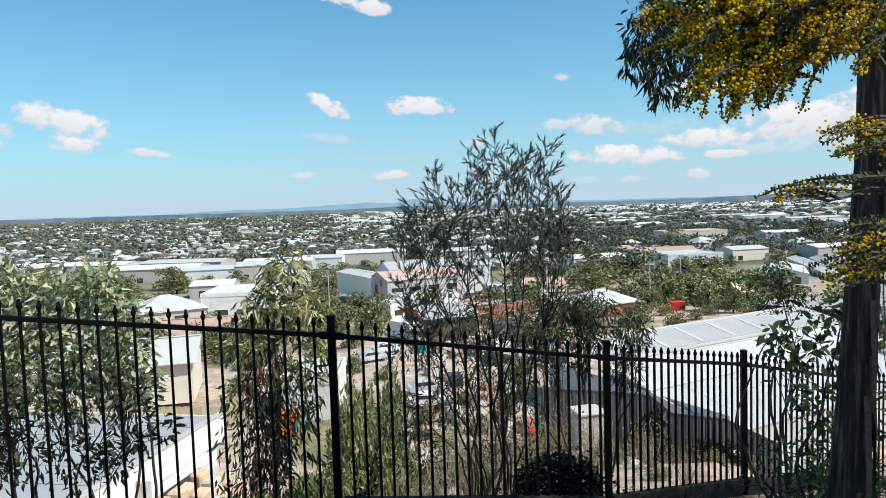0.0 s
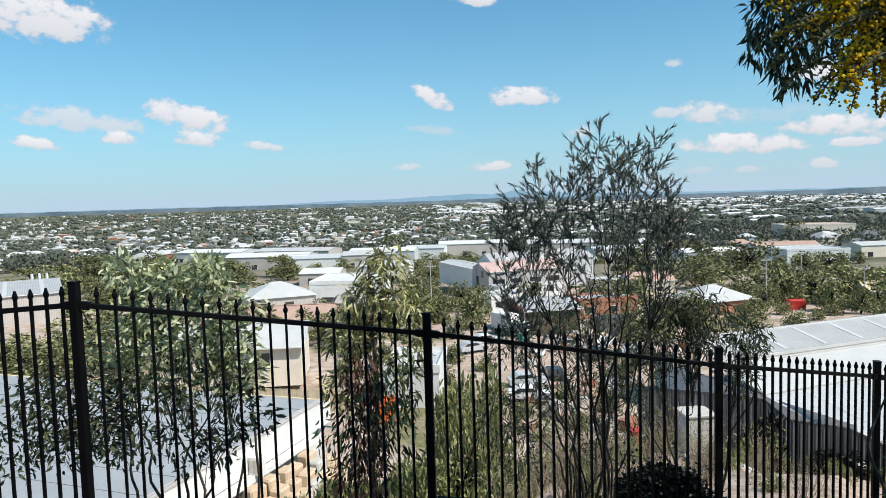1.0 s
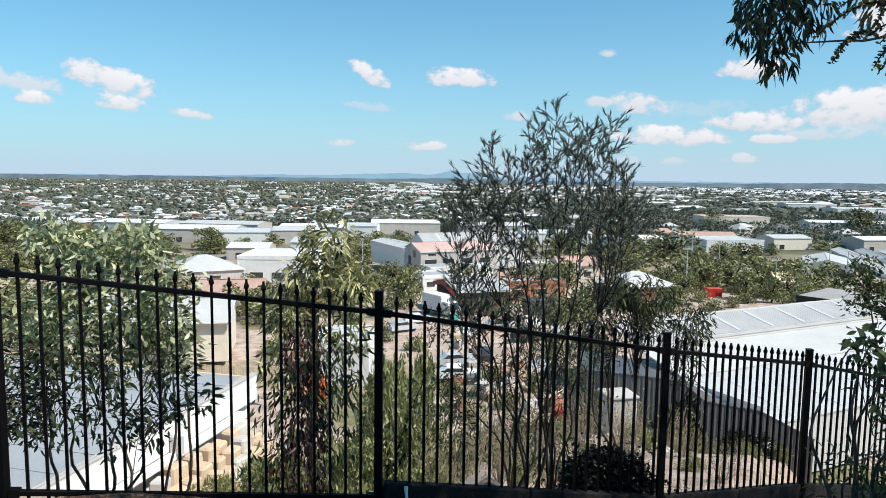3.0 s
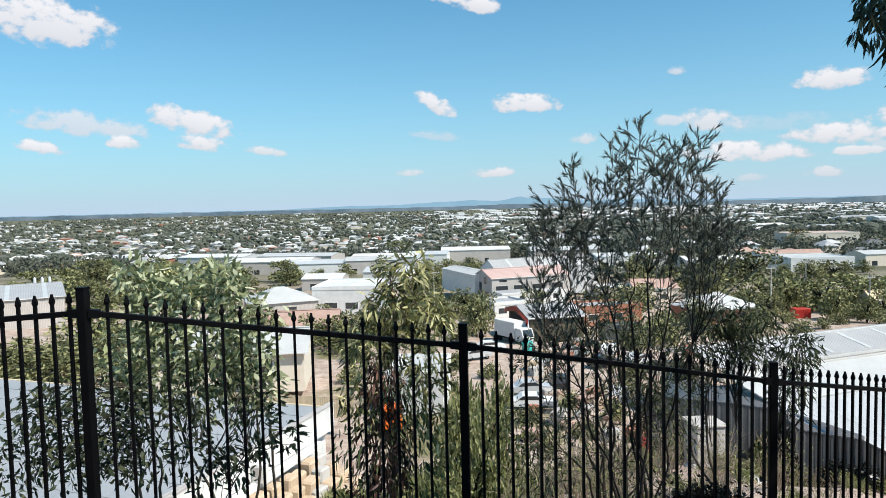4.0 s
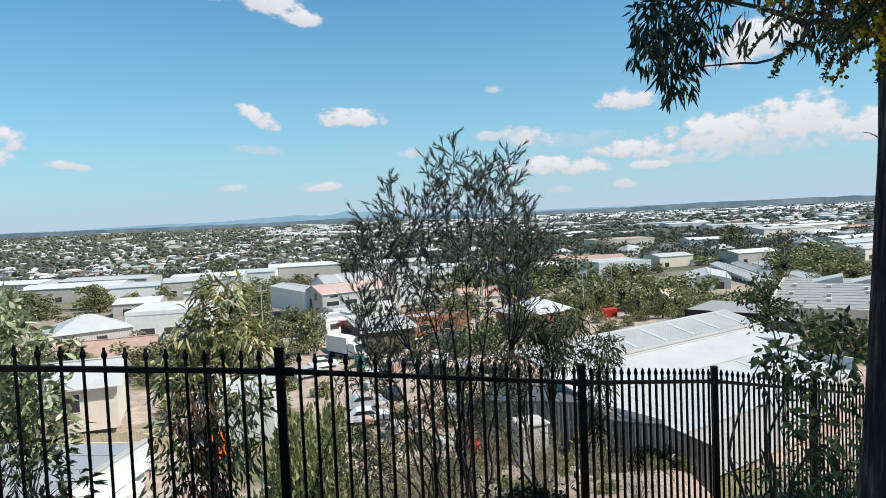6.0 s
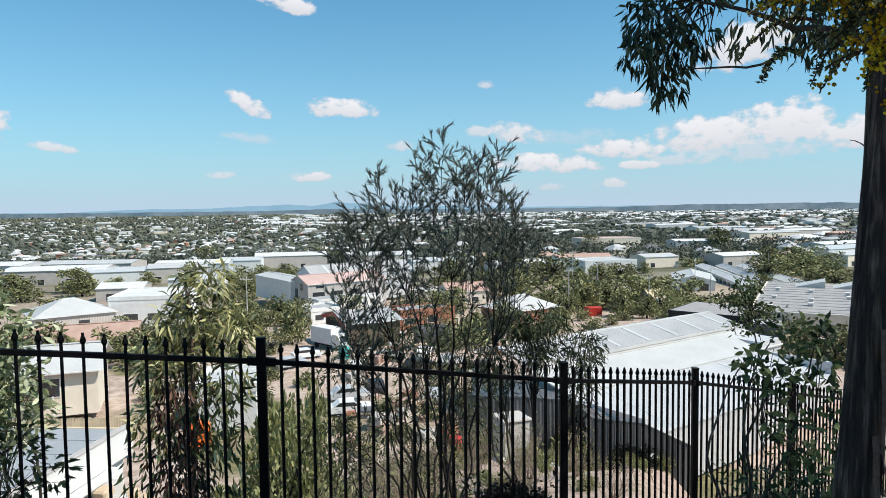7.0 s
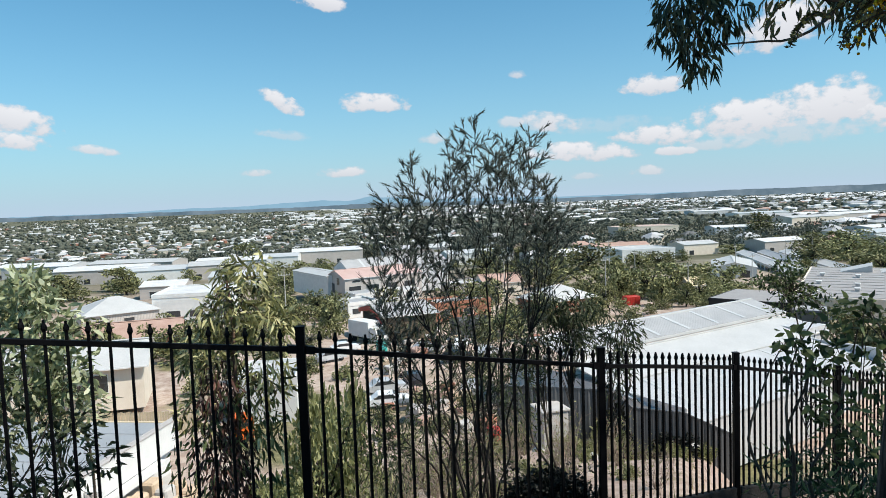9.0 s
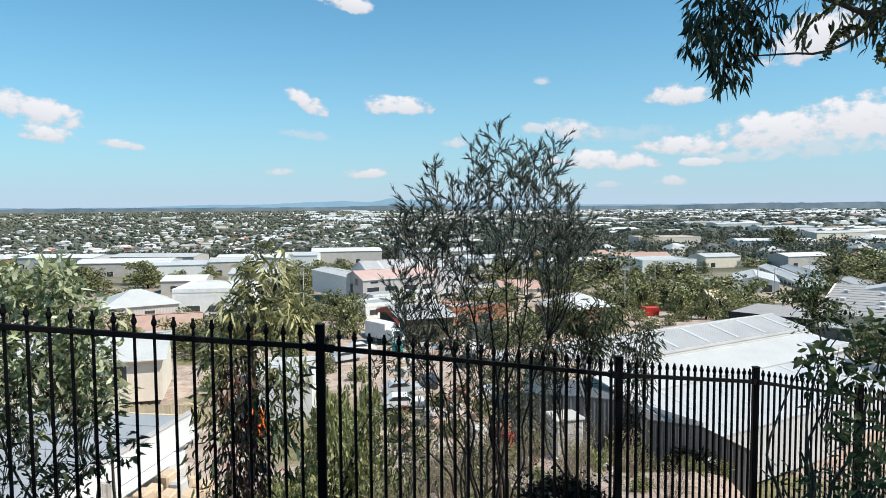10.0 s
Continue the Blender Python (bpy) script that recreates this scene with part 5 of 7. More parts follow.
def slab(pts, thick):
    """A flat sheet over a quad of points, of that thickness downwards."""
    bm = bmesh.new()
    top = [bm.verts.new(p) for p in pts]
    bot = [bm.verts.new((p[0], p[1], p[2] - thick)) for p in pts]
    bm.faces.new(top)
    bm.faces.new(bot[::-1])
    n = len(pts)
    for i in range(n):
        bm.faces.new((top[i], bot[i], bot[(i + 1) % n], top[(i + 1) % n]))
    bmesh.ops.recalc_face_normals(bm, faces=bm.faces)
    return bm


def opening(parent, x, z, w, h, y, mat=None, frame_mat=None, name="window", turn=0):
    """A window or door in a wall at local y, with a frame, a pane and a sill."""
    o = part(name, boxed(x - 0.06, y - 0.07, z - 0.06, x + w + 0.06, y + 0.02, z, bevel=0), frame_mat or M_WHITE, parent)
    bm = bmesh.new()
    box(bm, x - 0.06, y - 0.05, z, x, y + 0.02, z + h + 0.06)
    box(bm, x + w, y - 0.05, z, x + w + 0.06, y + 0.02, z + h + 0.06)
    box(bm, x, y - 0.05, z + h, x + w, y + 0.02, z + h + 0.06)
    part("frame", bm, frame_mat or M_WHITE, o)
    part("pane", boxed(x, y - 0.015, z, x + w, y + 0.01, z + h), mat or M_GLASS, o)
    return o


def gable_shed(name, m, w, d, h, rise, wall, roof, label, cat="shed", over=0.3, windows=(), gable_windows=(), strips=0, group=""):
    """Walls w along x and d along y with the ridge along x; windows on the y = 0 side: x, z, width, height."""
    t = thing(name, m, label, cat, group)
    bm = prism([(0, 0), (d, 0), (d, h), (d / 2, h + rise), (0, h)], 0, w)
    bmesh.ops.transform(bm, matrix=Matrix(((0, 1, 0, 0), (1, 0, 0, 0), (0, 0, 1, 0), (0, 0, 0, 1))), verts=bm.verts)
    bmesh.ops.recalc_face_normals(bm, faces=bm.faces)
    part("wall", bm, wall, t)
    k = rise / (d / 2)
    bm = slab([(-over, -over, h - k * over + 0.12), (w + over, -over, h - k * over + 0.12), (w + over, d / 2, h + rise + 0.12), (-over, d / 2, h + rise + 0.12)], 0.1)
    a = part("roof", bm, roof, t)
    bm = slab([(-over, d / 2, h + rise + 0.12), (w + over, d / 2, h + rise + 0.12), (w + over, d + over, h - k * over + 0.12), (-over, d + over, h - k * over + 0.12)], 0.1)
    part("roof", bm, roof, t)
    part("ridge_cap", boxed(-over, d / 2 - 0.25, h + rise + 0.1, w + over, d / 2 + 0.25, h + rise + 0.2, bevel=0.04), roof, a)
    part("gutter", boxed(-over, -over - 0.12, h - k * over - 0.02, w + over, -over, h - k * over + 0.12), M_WHITE, a)
    for i in range(strips):
        x = w * (i + 0.5) / strips
        part("skylight_strip", slab([(x - 0.4, -over + 0.2, h - k * (over - 0.2) + 0.15), (x + 0.4, -over + 0.2, h - k * (over - 0.2) + 0.15), (x + 0.4, d / 2 - 0.3, h + rise - k * 0.3 + 0.15), (x - 0.4, d / 2 - 0.3, h + rise - k * 0.3 + 0.15)], 0.03), M_LIGHT_STRIP, a)
    for x, z, ww, hh in windows:
        opening(t, x, z, ww, hh, 0.0)
    for y, z, ww, hh in gable_windows:
        bm = boxed(-0.05, y, z, 0.03, y + ww, z + hh)
        part("window", bm, M_GLASS, t)
    return t


def flat_building(name, m, w, d, h, wall, roof, label, windows=(), cat="building", parapet=0.5, group=""):
    t = thing(name, m, label, cat, group)
    part("wall", boxed(0, 0, 0, w, d, h), wall, t)
    part("roof", boxed(0.2, 0.2, h - 0.1, w - 0.2, d - 0.2, h + 0.12), roof, t)
    bm = bmesh.new()
    for a in ((-0.1, -0.1, w + 0.1, 0.2), (-0.1, d - 0.2, w + 0.1, d + 0.1), (-0.1, 0.2, 0.2, d - 0.2), (w - 0.2, 0.2, w + 0.1, d - 0.2)):
        box(bm, a[0], a[1], h - 0.35, a[2], a[3], h + parapet)
    part("parapet", bm, wall, t)
    for x, z, ww, hh in windows:
        opening(t, x, z, ww, hh, 0.0)
    return t


def hip_house(name, m, w, d, h, rise, wall, roof, label, windows=(), group="", cat="house"):
    t = thing(name, m, label, cat, group)
    part("wall", boxed(0, 0, 0, w, d, h), wall, t)
    o = 0.5
    bm = bmesh.new()
    c = [bm.verts.new(p) for p in ((-o, -o, h - 0.1), (w + o, -o, h - 0.1), (w + o, d + o, h - 0.1), (-o, d + o, h - 0.1))]
    r = [bm.verts.new((d / 2, d / 2, h + rise)), bm.verts.new((max(w - d / 2, d / 2 + 0.1), d / 2, h + rise))]
    for f in ((c[0], c[1], r[1], r[0]), (c[1], c[2], r[1]), (c[2], c[3], r[0], r[1]), (c[3], c[0], r[0]), (c[3], c[2], c[1], c[0])):
        bm.faces.new(f)
    part("roof", bm, roof, t)
    for x, z, ww, hh in windows:
        part("window", boxed(x, -0.04, z, x + ww, 0.03, z + hh), M_GLASS, t)
    return t


def big_warehouse():
    """Stepped factory roofs that fall towards the hill: grey sheet above, white below, a grey lean-to and ribbed wall at the foot."""
    m = pose(46.26, 81.07, 0, 0, 0, U29)
    t = thing("warehouse", m, "large white and grey metal warehouse with stepped low-pitched roofs", "warehouse")
    # local x runs along the gutter, negative y falls towards the hill
    x0 = -36.0
    top = part("roof", slab([(x0, 4.6, -12.42), (x0, 0.15, -13.45), (0.4, 0.15, -13.45), (0.4, 4.6, -12.42)], 0.12), M_GREY_ROOF, t, "weathered grey sheet roof with pale translucent strips")
    part("roof", slab([(x0, 9.2, -13.5), (x0, 4.6, -12.42), (0.4, 4.6, -12.42), (0.4, 9.2, -13.5)], 0.12), M_GREY_ROOF, t)
    part("ridge_cap", boxed(x0, 4.4, -12.5, 0.4, 4.8, -12.36, bevel=0.03), M_WHITE_ROOF, top)
    for i in range(7):
        x = -2.6 - 5.0 * i
        part("skylight_strip", slab([(x, 4.2, -12.47), (x, 0.4, -13.35), (x + 0.5, 0.4, -13.35), (x + 0.5, 4.2, -12.47)], 0.03), M_LIGHT_STRIP, top)
    part("gutter", boxed(x0, -0.05, -13.75, 0.5, 0.25, -13.52), M_WHITE_ROOF, top)
    part("fascia", boxed(x0, 0.0, -14.1, 0.45, 0.12, -13.76), M_GREY_WALL, t)
    part("gutter", boxed(x0, -0.3, -14.0, 0.5, -0.02, -13.88), M_WHITE_ROOF, top)
    part("roof", slab([(x0, -0.02, -13.95), (x0, -5.4, -15.1), (0.3, -5.4, -15.1), (0.3, -0.02, -13.95)], 0.12), M_WHITE_ROOF, t, "bright white painted sheet roof")
    low = part("roof", slab([(x0, -5.3, -15.25), (x0, -13.6, -16.7), (-4.0, -13.6, -16.7), (-4.0, -5.3, -15.25)], 0.12), sheet_metal("pale_lean_to_sheet", (0.4, 0.405, 0.41), (0.53, 0.535, 0.54), 0.5, 0.0, 0.25, 0), t, "pale grey lean-to roof")
    for i in range(5):
        x = -8 - 6.0 * i
        part("skylight_strip", slab([(x, -5.6, -15.26), (x, -13.2, -16.6), (x + 0.4, -13.2, -16.6), (x + 0.4, -5.6, -15.26)], 0.03), M_LIGHT_STRIP, low)
    b = Build()
    b.tube([(-9, -7.5, -15.6), (-9, -7.5, -15.0)], [0.16, 0.16], 10)
    b.tube([(-9, -7.5, -15.0), (-9, -7.5, -14.9), (-9, -7.5, -14.75)], [0.16, 0.3, 0.02], 10)
    b.make("roof_vent", M_STEEL, low)
    part("wall", boxed(x0 + 0.3, -13.5, -21.5, -4.3, -13.2, -16.72), M_RIB_WALL, t, "ribbed white sheet wall")
    part("wall", boxed(-4.6, -13.2, -21.5, -4.3, 8.9, -15.3), M_RIB_WALL, t)
    part("wall", boxed(-4.3, -5.2, -22, 0.0, 8.9, -14.4), M_RIB_WALL, t)
    part("wall", boxed(x0 + 0.3, -13.2, -22, x0 + 0.6, 9.0, -15.4), M_RIB_WALL, t)
    part("roller_door", boxed(-20, -13.56, -21.4, -16, -13.5, -17.6), M_LIGHT_STRIP, t)


big_warehouse()


def rake_fence():
    """A tall slate-grey sheet fence that steps down the hillside in front of the warehouse."""
    t = thing("sheet_metal_fence", pose(0, 0, 0), "tall slate-grey ribbed metal fence stepping down the hillside in shade", "fence")
    line = [(5.2, 41.2, -9.75), (9.6, 40.6, -9.95), (12.0, 40.4, -10.2), (13.3, 40.3, -11.3), (16.4, 40.1, -11.7), (19.6, 40.0, -13.3)]
    for (x0, y0, z0), (x1, y1, z1) in zip(line, line[1:]):
        n = max(1, round((x1 - x0) / 1.6))
        for i in range(n):
            a, b = i / n, (i + 1) / n
            p, q = (x0 + (x1 - x0) * a, y0 + (y1 - y0) * a, z0 + (z1 - z0) * a), (x0 + (x1 - x0) * b, y0 + (y1 - y0) * b, z0 + (z1 - z0) * b)
            bm = bmesh.new()
            steps = 8
            vs = []
            for k in range(steps + 1):
                s = k / steps
                off = 0.04 if k % 2 else 0.0
                x, y, z = p[0] + (q[0] - p[0]) * s, p[1] + (q[1] - p[1]) * s - off, p[2] + (q[2] - p[2]) * s
                lo = max(ground_z(x, y) - 0.3, z - 3.9)
                vs.append((bm.verts.new((x, y, z)), bm.verts.new((x, y, lo)), bm.verts.new((x, y + 0.06, z)), bm.verts.new((x, y + 0.06, lo))))
            for u, v in zip(vs, vs[1:]):
                bm.faces.new((u[0], u[1], v[1], v[0]))
                bm.faces.new((u[2], v[2], v[3], u[3]))
                bm.faces.new((u[0], v[0], v[2], u[2]))
            bmesh.ops.recalc_face_normals(bm, faces=bm.faces)
            part("panel", bm, M_COLORBOND, t)
        bm = boxed(-0.04, -0.05, -0.02, math.dist((x0, y0, z0), (x1, y1, z1)), 0.11, 0.05)
        r = part("cap_rail", bm, M_COLORBOND, t)
        r.matrix_basis = Matrix.Translation((x0, y0, z0)) @ Matrix.Rotation(math.atan2(y1 - y0, x1 - x0), 4, "Z") @ Matrix.Rotation(-math.atan2(z1 - z0, math.hypot(x1 - x0, y1 - y0)), 4, "Y")


rake_fence()


def court_building():
    """The flat blue-grey roof with a white parapet below the hill, and the terrace beside it."""
    t = thing("flat_roof_building", pose(-15.0, 44.9, 0, 0, 0, -11.0), "low building with a blue-grey metal roof and white parapet", "building")
    part("roof", boxed(-34, -24, -12.35, -0.35, -0.2, -12.0), M_BLUE_ROOF, t)
    part("wall", boxed(-34, -23.8, -17, -0.5, -0.4, -12.36), M_WHITE, t)
    part("parapet", boxed(-0.35, -24, -13.5, 0.0, 0.0, -11.75, bevel=0.03), M_WHITE, t, "white painted parapet wall")
    part("parapet", boxed(-34, -0.2, -12.75, -0.35, 0.0, -11.95, bevel=0.03), M_PALING, t)
    part("capping", boxed(-0.42, -24, -11.75, 0.06, 0.06, -11.69), M_GREY_WALL, t)
    part("ledge", boxed(0.0, -22, -13.9, 0.45, -2.5, -13.5, bevel=0.03), M_WHITE, t, "white concrete ledge")
    for i in range(10):
        part("roof_seam", boxed(-34, -2.4 - 2.3 * i, -12.0, -0.4, -2.34 - 2.3 * i, -11.96), M_BLUE_ROOF, t)
    s = thing("stone_terrace", pose(-16.1, 36.5, -15.4, 0, 0, -11.0), "stepped sandstone block terrace beside the white ledge", "terrace")
    rng = random.Random(4)
    for r in range(4):
        for i in range(7):
            w = rng.uniform(0.9, 1.3)
            bl = part("block", boxed(-0.4, -w / 2, -1.0, 0.4, w / 2, 1.5 - r * 0.45 + rng.uniform(-0.15, 0.15), bevel=0.11), M_SANDSTONE if (i + r) % 6 else M_CONCRETE, s)
            bl.matrix_basis = pose(r * 0.75 + 0.4 + rng.uniform(-0.12, 0.12), -3.0 + i * 1.3 + rng.uniform(-0.15, 0.15), 0, rng.uniform(-4, 4), rng.uniform(-5, 5), rng.uniform(-14, 14))
    u = thing("air_conditioner", pose(-16.75, 35.5, -13.2, 0, 0, -11), "white outdoor air-conditioner units on the ledge", "machine")
    part("casing", boxed(0, 0, -0.3, 0.9, 0.4, 0.75, bevel=0.03), M_WHITE, u)
    part("grille", boxed(0.1, -0.02, -0.15, 0.6, 0.0, 0.6), M_GREY_WALL, u)


court_building()


def paling_fence():
    t = thing("paling_fence", pose(0, 0, 0), "pale timber paling fence along a yard", "fence")
    me = bpy.data.meshes.new("paling")
    bm = boxed(-0.09, -0.012, 0, 0.09, 0.012, 1.9)
    bm.to_mesh(me)
    bm.free()
    me.materials.append(M_PALING)
    a, b = np.array((-44.0, 60.5, -17.2)), np.array((-17.5, 58.5, -17.2))
    n = 120
    for i in range(n):
        p = a + (b - a) * i / n
        share("paling", me, pose(p[0], p[1], p[2] + 0.03 * ((i * 7) % 3)), t)
    part("rail", boxed(-44, 60.6, -16.8, -17.5, 60.7, -16.7), M_PALING, t)


paling_fence()

gable_shed("house", pose(-43.2, 68.2, -18.6, 0, 0, 14), 16.4, 9, 4.6, 1.7, M_CREAM, M_WHITE_ROOF, "cream rendered house with a pale metal roof and dark windows", "house", 0.6,
           windows=((2, 2.2, 2.4, 1.5), (6.5, 2.0, 3.0, 1.7), (11.0, 2.0, 2.0, 1.8)))
t_aw = thing("awning", pose(-34.6, 69.0, -16.4, 0, 0, 14), "brown shade awning on the house wall", "awning")
part("canopy", slab([(0, 0, 0.3), (4.2, 0, 0.3), (4.2, 1.6, 0.8), (0, 1.6, 0.8)], 0.08), M_SLEEPER, t_aw)
for xx in (0.1, 4.0):
    part("post", boxed(xx, 0.05, -3.2, xx + 0.1, 0.15, 0.3), M_WHITE, t_aw)
flat_building("building", pose(-16.4, 66.0, -19.3, 0, 0, 3), 5.6, 8, 4.1, M_WHITE, M_WHITE_ROOF, "plain white walled building behind the saplings")
hip_house("house", pose(-65.5, 142.6, -22.9, 0, 0, 32), 15, 13, 3.6, 2.9, M_GREY_WALL, M_WHITE_ROOF, "grey-walled hall with a white hipped metal roof", ((2, 1, 2, 1.4), (8, 1, 2, 1.4)))
flat_building("building", pose(-56.5, 157, -24.5, 0, 0, 4), 17, 18, 6.9, M_WHITE, M_FAR_ROOF, "long low building with a white flat roof", ((3, 2, 3, 1.5), (8, 2, 3, 1.5), (13, 2, 3, 1.5)))
gable_shed("house", pose(-54.5, 107.5, -21.6, 0, 0, 14), 19, 9, 3.3, 2.0, M_BRICK, M_TILE_ROOF, "red brick house with a weathered terracotta tile roof", "house", windows=((3, 0.9, 1.8, 1.3), (9, 0.9, 1.8, 1.3)))
# the pair of barns and their sheds
gable_shed("barn", pose(-15.6, 183.4, -25.6, 0, 0, U29), 24, 12, 7.2, 2.0, M_GREY_WALL, M_PINK_ROOF, "two-storey grey shed with a faded pinkish roof", "shed", 0.25,
           windows=((1.2, 3.6, 3.6, 1.5), (6.6, 3.6, 3.6, 1.5), (12.4, 3.6, 3.6, 1.5), (18.2, 3.6, 3.6, 1.5), (2.2, 6.1, 2.4, 0.6)), gable_windows=((3.4, 5.4, 1.6, 1.9), (6.6, 3.0, 2.6, 2.6), (2.0, 1.0, 2.6, 2.4)))
gable_shed("barn", pose(-15.6, 197, -25.8, 0, 0, U29), 34, 10, 8.6, 2.4, M_RIB_WALL, M_GREY_ROOF, "tall grey shed behind with a pale grey roof", "shed", 0.25, strips=3)
gable_shed("shed", pose(-33.6, 212.6, -24.5, 0, 0, U29 - 90), 26, 8, 6.4, 0.6, M_WHITE, M_WHITE_ROOF, "long grey shed with a bright white roof", "shed", 0.2)
flat_building("annex", pose(-12.2, 173.5, -24.3, 0, 0, U29), 13, 6, 3.1, M_WHITE, M_GREY_ROOF, "white flat-roofed annex with small windows", ((1.4, 1.3, 0.6, 0.8), (2.4, 1.3, 0.6, 0.8), (5.0, 1.3, 1.5, 1.0), (7.8, 1.3, 1.5, 1.0), (10.6, 1.3, 1.5, 1.0)), parapet=0.1)
flat_building("annex", pose(-0.4, 180.8, -24.5, 0, 0, U29), 5, 5, 3.0, M_WHITE, M_WHITE_ROOF, "small white lean-to beside the annex", ((1.2, 1.2, 1.2, 1.2),), parapet=0.1)
flat_building("annex", pose(-12.4, 151.5, -23.8, 0, 0, U29), 7.5, 8, 3.2, M_WHITE, M_GREY_ROOF, "low grey-roofed store with stacked goods", ((1, 1, 2, 1.2),))
M_BROWN_WALL = surface("stained_boards", (0.085, 0.066, 0.045), (0.16, 0.13, 0.09), 0.8, scale=1.2, fine=10)
shop = gable_shed("workshop", pose(-3.4, 109.9, -20.9, 0, 0, 18.4), 9, 13, 4.2, 1.1, M_BROWN_WALL, M_GREY_ROOF, "brown-walled open workshop with a pale sheet roof and red fascia", "shed", 0.5)
# a dark sheet on the gable wall stands for the shaded inside
part("doorway", boxed(-0.06, 1.2, 0.0, 0.02, 11.8, 3.6), M_SHADE, shop, "open doorway, its shaded inside painted as a dark sheet")
for y0, z0, y1, z1 in ((-0.5, 4.05, 6.5, 5.25), (6.5, 5.25, 13.5, 4.05)):
    part("fascia", slab([(-0.62, y0, z0), (-0.62, y1, z1), (-0.5, y1, z1), (-0.5, y0, z0)], 0.75), M_RED, shop, "dull red fascia board")
part("post", boxed(-0.5, -0.3, 0.0, -0.3, -0.1, 4.0), M_WHITE, shop)
flat_building("shed", pose(13, 190, -26.4, 0, 0, 12), 14, 10, 4.2, M_GREY_WALL, M_WHITE_ROOF, "small store with a white roof")
gable_shed("house", pose(22.7, 192, -26.3, 0, 0, 10), 12, 10, 4.0, 2.0, M_CREAM, M_TILE_ROOF, "house with a faded orange tiled roof", "house", windows=((2, 1, 2, 1.3), (7, 1, 2, 1.3)))
hip_house("house", pose(30, 139, -23.5, 0, 0, 28), 13, 11, 3.4, 2.6, M_BRICK, M_WHITE_ROOF, "brick house with a white hipped roof beside trees", ((2, 1, 2, 1.4), (8, 1, 2, 1.4)))
flat_building("shed", pose(6, 132, -22.0, 0, 0, 20), 12, 7, 3.4, M_BRICK, M_GREY_ROOF, "brick store with a grey roof", ((1, 1, 2, 1.2), (6, 1, 2, 1.2)))
flat_building("shed", pose(8, 108, -20.8, 0, 0, 14), 6, 3, 2.8, M_DARK_ROOF, M_DARK_ROOF, "dark shipping container store")
# the right-hand side
flat_building("office_block", pose(165, 512, -33.5, 0, 0, 2), 48, 24, 9.5, M_CREAM, M_PINK_ROOF, "long peach-coloured low building with a pale roof", tuple((3 + 5 * i, 4.5, 3, 1.4) for i in range(9)))
flat_building("office_block", pose(98.5, 301, -29.5, 0, 0, 8), 26, 20, 5.6, M_WHITE, M_WHITE_ROOF, "bright white block of workshops", ((2, 2.6, 3, 1.0), (13, 2.6, 4, 1.0)))
gable_shed("workshop", pose(98, 345, -30.5, 0, 0, 4), 30, 9, 5.5, 1.5, M_WHITE, M_TILE_ROOF, "workshop with an orange-red roof", "shed")
for i in range(3):
    gable_shed("factory_bay", pose(143.6 + 8.2 * i, 286.5 - 2.4 * i, -29.2, 0, 0, -105.8), 80, 6.2, 4.0, 0.9, M_GREY_WALL if i % 2 else M_WHITE, M_BLUE_ROOF if i == 1 else M_WHITE_ROOF, "long narrow factory bay with a pale sheet roof", "factory", 0.2, group="row of factory bays",
               windows=tuple((3 + 6 * k, 1.0, 4.5, 2.2) for k in range(12)))
gable_shed("workshop", pose(112.6, 211.3, -28.0, 0, 0, 66), 26, 13, 4.6, 1.6, M_WHITE, M_WHITE_ROOF, "white gabled workshop with a bright roof", "shed", 0.3, gable_windows=((2, 1.0, 3, 2.6), (7.5, 1.0, 3.4, 2.6)))
TAN_ROOF = sheet_metal("tan_roof_sheet", (0.28, 0.262, 0.25), (0.38, 0.355, 0.34), 0.6, 0, 0.6, 1)
wide = pose(66, 112.5, -23.4, 0, 0, -35)
big = flat_building("warehouse", wide, 46, 50, 6.3, M_CREAM, TAN_ROOF, "wide flat warehouse roof with small vents", parapet=0.25)
for i in range(11):
    part("roof_seam", boxed(0.3, 4.2 * i + 2, 6.42, 45.7, 4.2 * i + 2.18, 6.5), M_GREY_WALL, big)
for i in range(18):
    v = thing("roof_vent", wide @ pose(3 + (i % 6) * 6.4, 5 + (i // 6) * 12 + (i * 5) % 7, 6.42), "small white roof vent", "vent", "vents on the wide roof")
    part("base", boxed(-0.35, -0.35, -0.05, 0.35, 0.35, 0.4), M_STEEL, v)
    part("cap", boxed(-0.5, -0.5, 0.4, 0.5, 0.5, 0.65, bevel=0.08), M_WHITE, v)
for i in range(4):
    k = thing("sawtooth_skylight", wide @ pose(6 + 7.5 * i, 41, 6.42), "white sawtooth roof light", "skylight", "sawtooth lights on the wide roof")
    part("hood", prism([(0, 0), (6, 0), (6, 1.5)], 0, 7), M_WHITE_ROOF, k)
low_tan = flat_building("building", pose(52.6, 115.3, -23.0, 0, 0, -46), 13, 13, 6.0, M_SHADE, TAN_ROOF, "low tan-roofed building behind the warehouse", parapet=0.12)
flat_building("garage", pose(61.5, 105.0, -22.5, 0, 0, -35), 5, 5, 4.6, M_DARK_ROOF, M_GREY_ROOF, "small dark garage beside the wide warehouse", parapet=0.1)
box_t = thing("shipping_container", pose(49.4, 149.0, ground_z(50, 149) - 0.1, 0, 0, 10), "bright red shipping container among trees", "container")
part("body", boxed(0, 0, 0, 3.3, 2.2, 2.1, bevel=0.05), M_RED, box_t)
for i in range(8):
    part("rib", boxed(0.15 + 0.4 * i, -0.05, 0.15, 0.33 + 0.4 * i, 0.0, 1.95), M_RED, box_t)
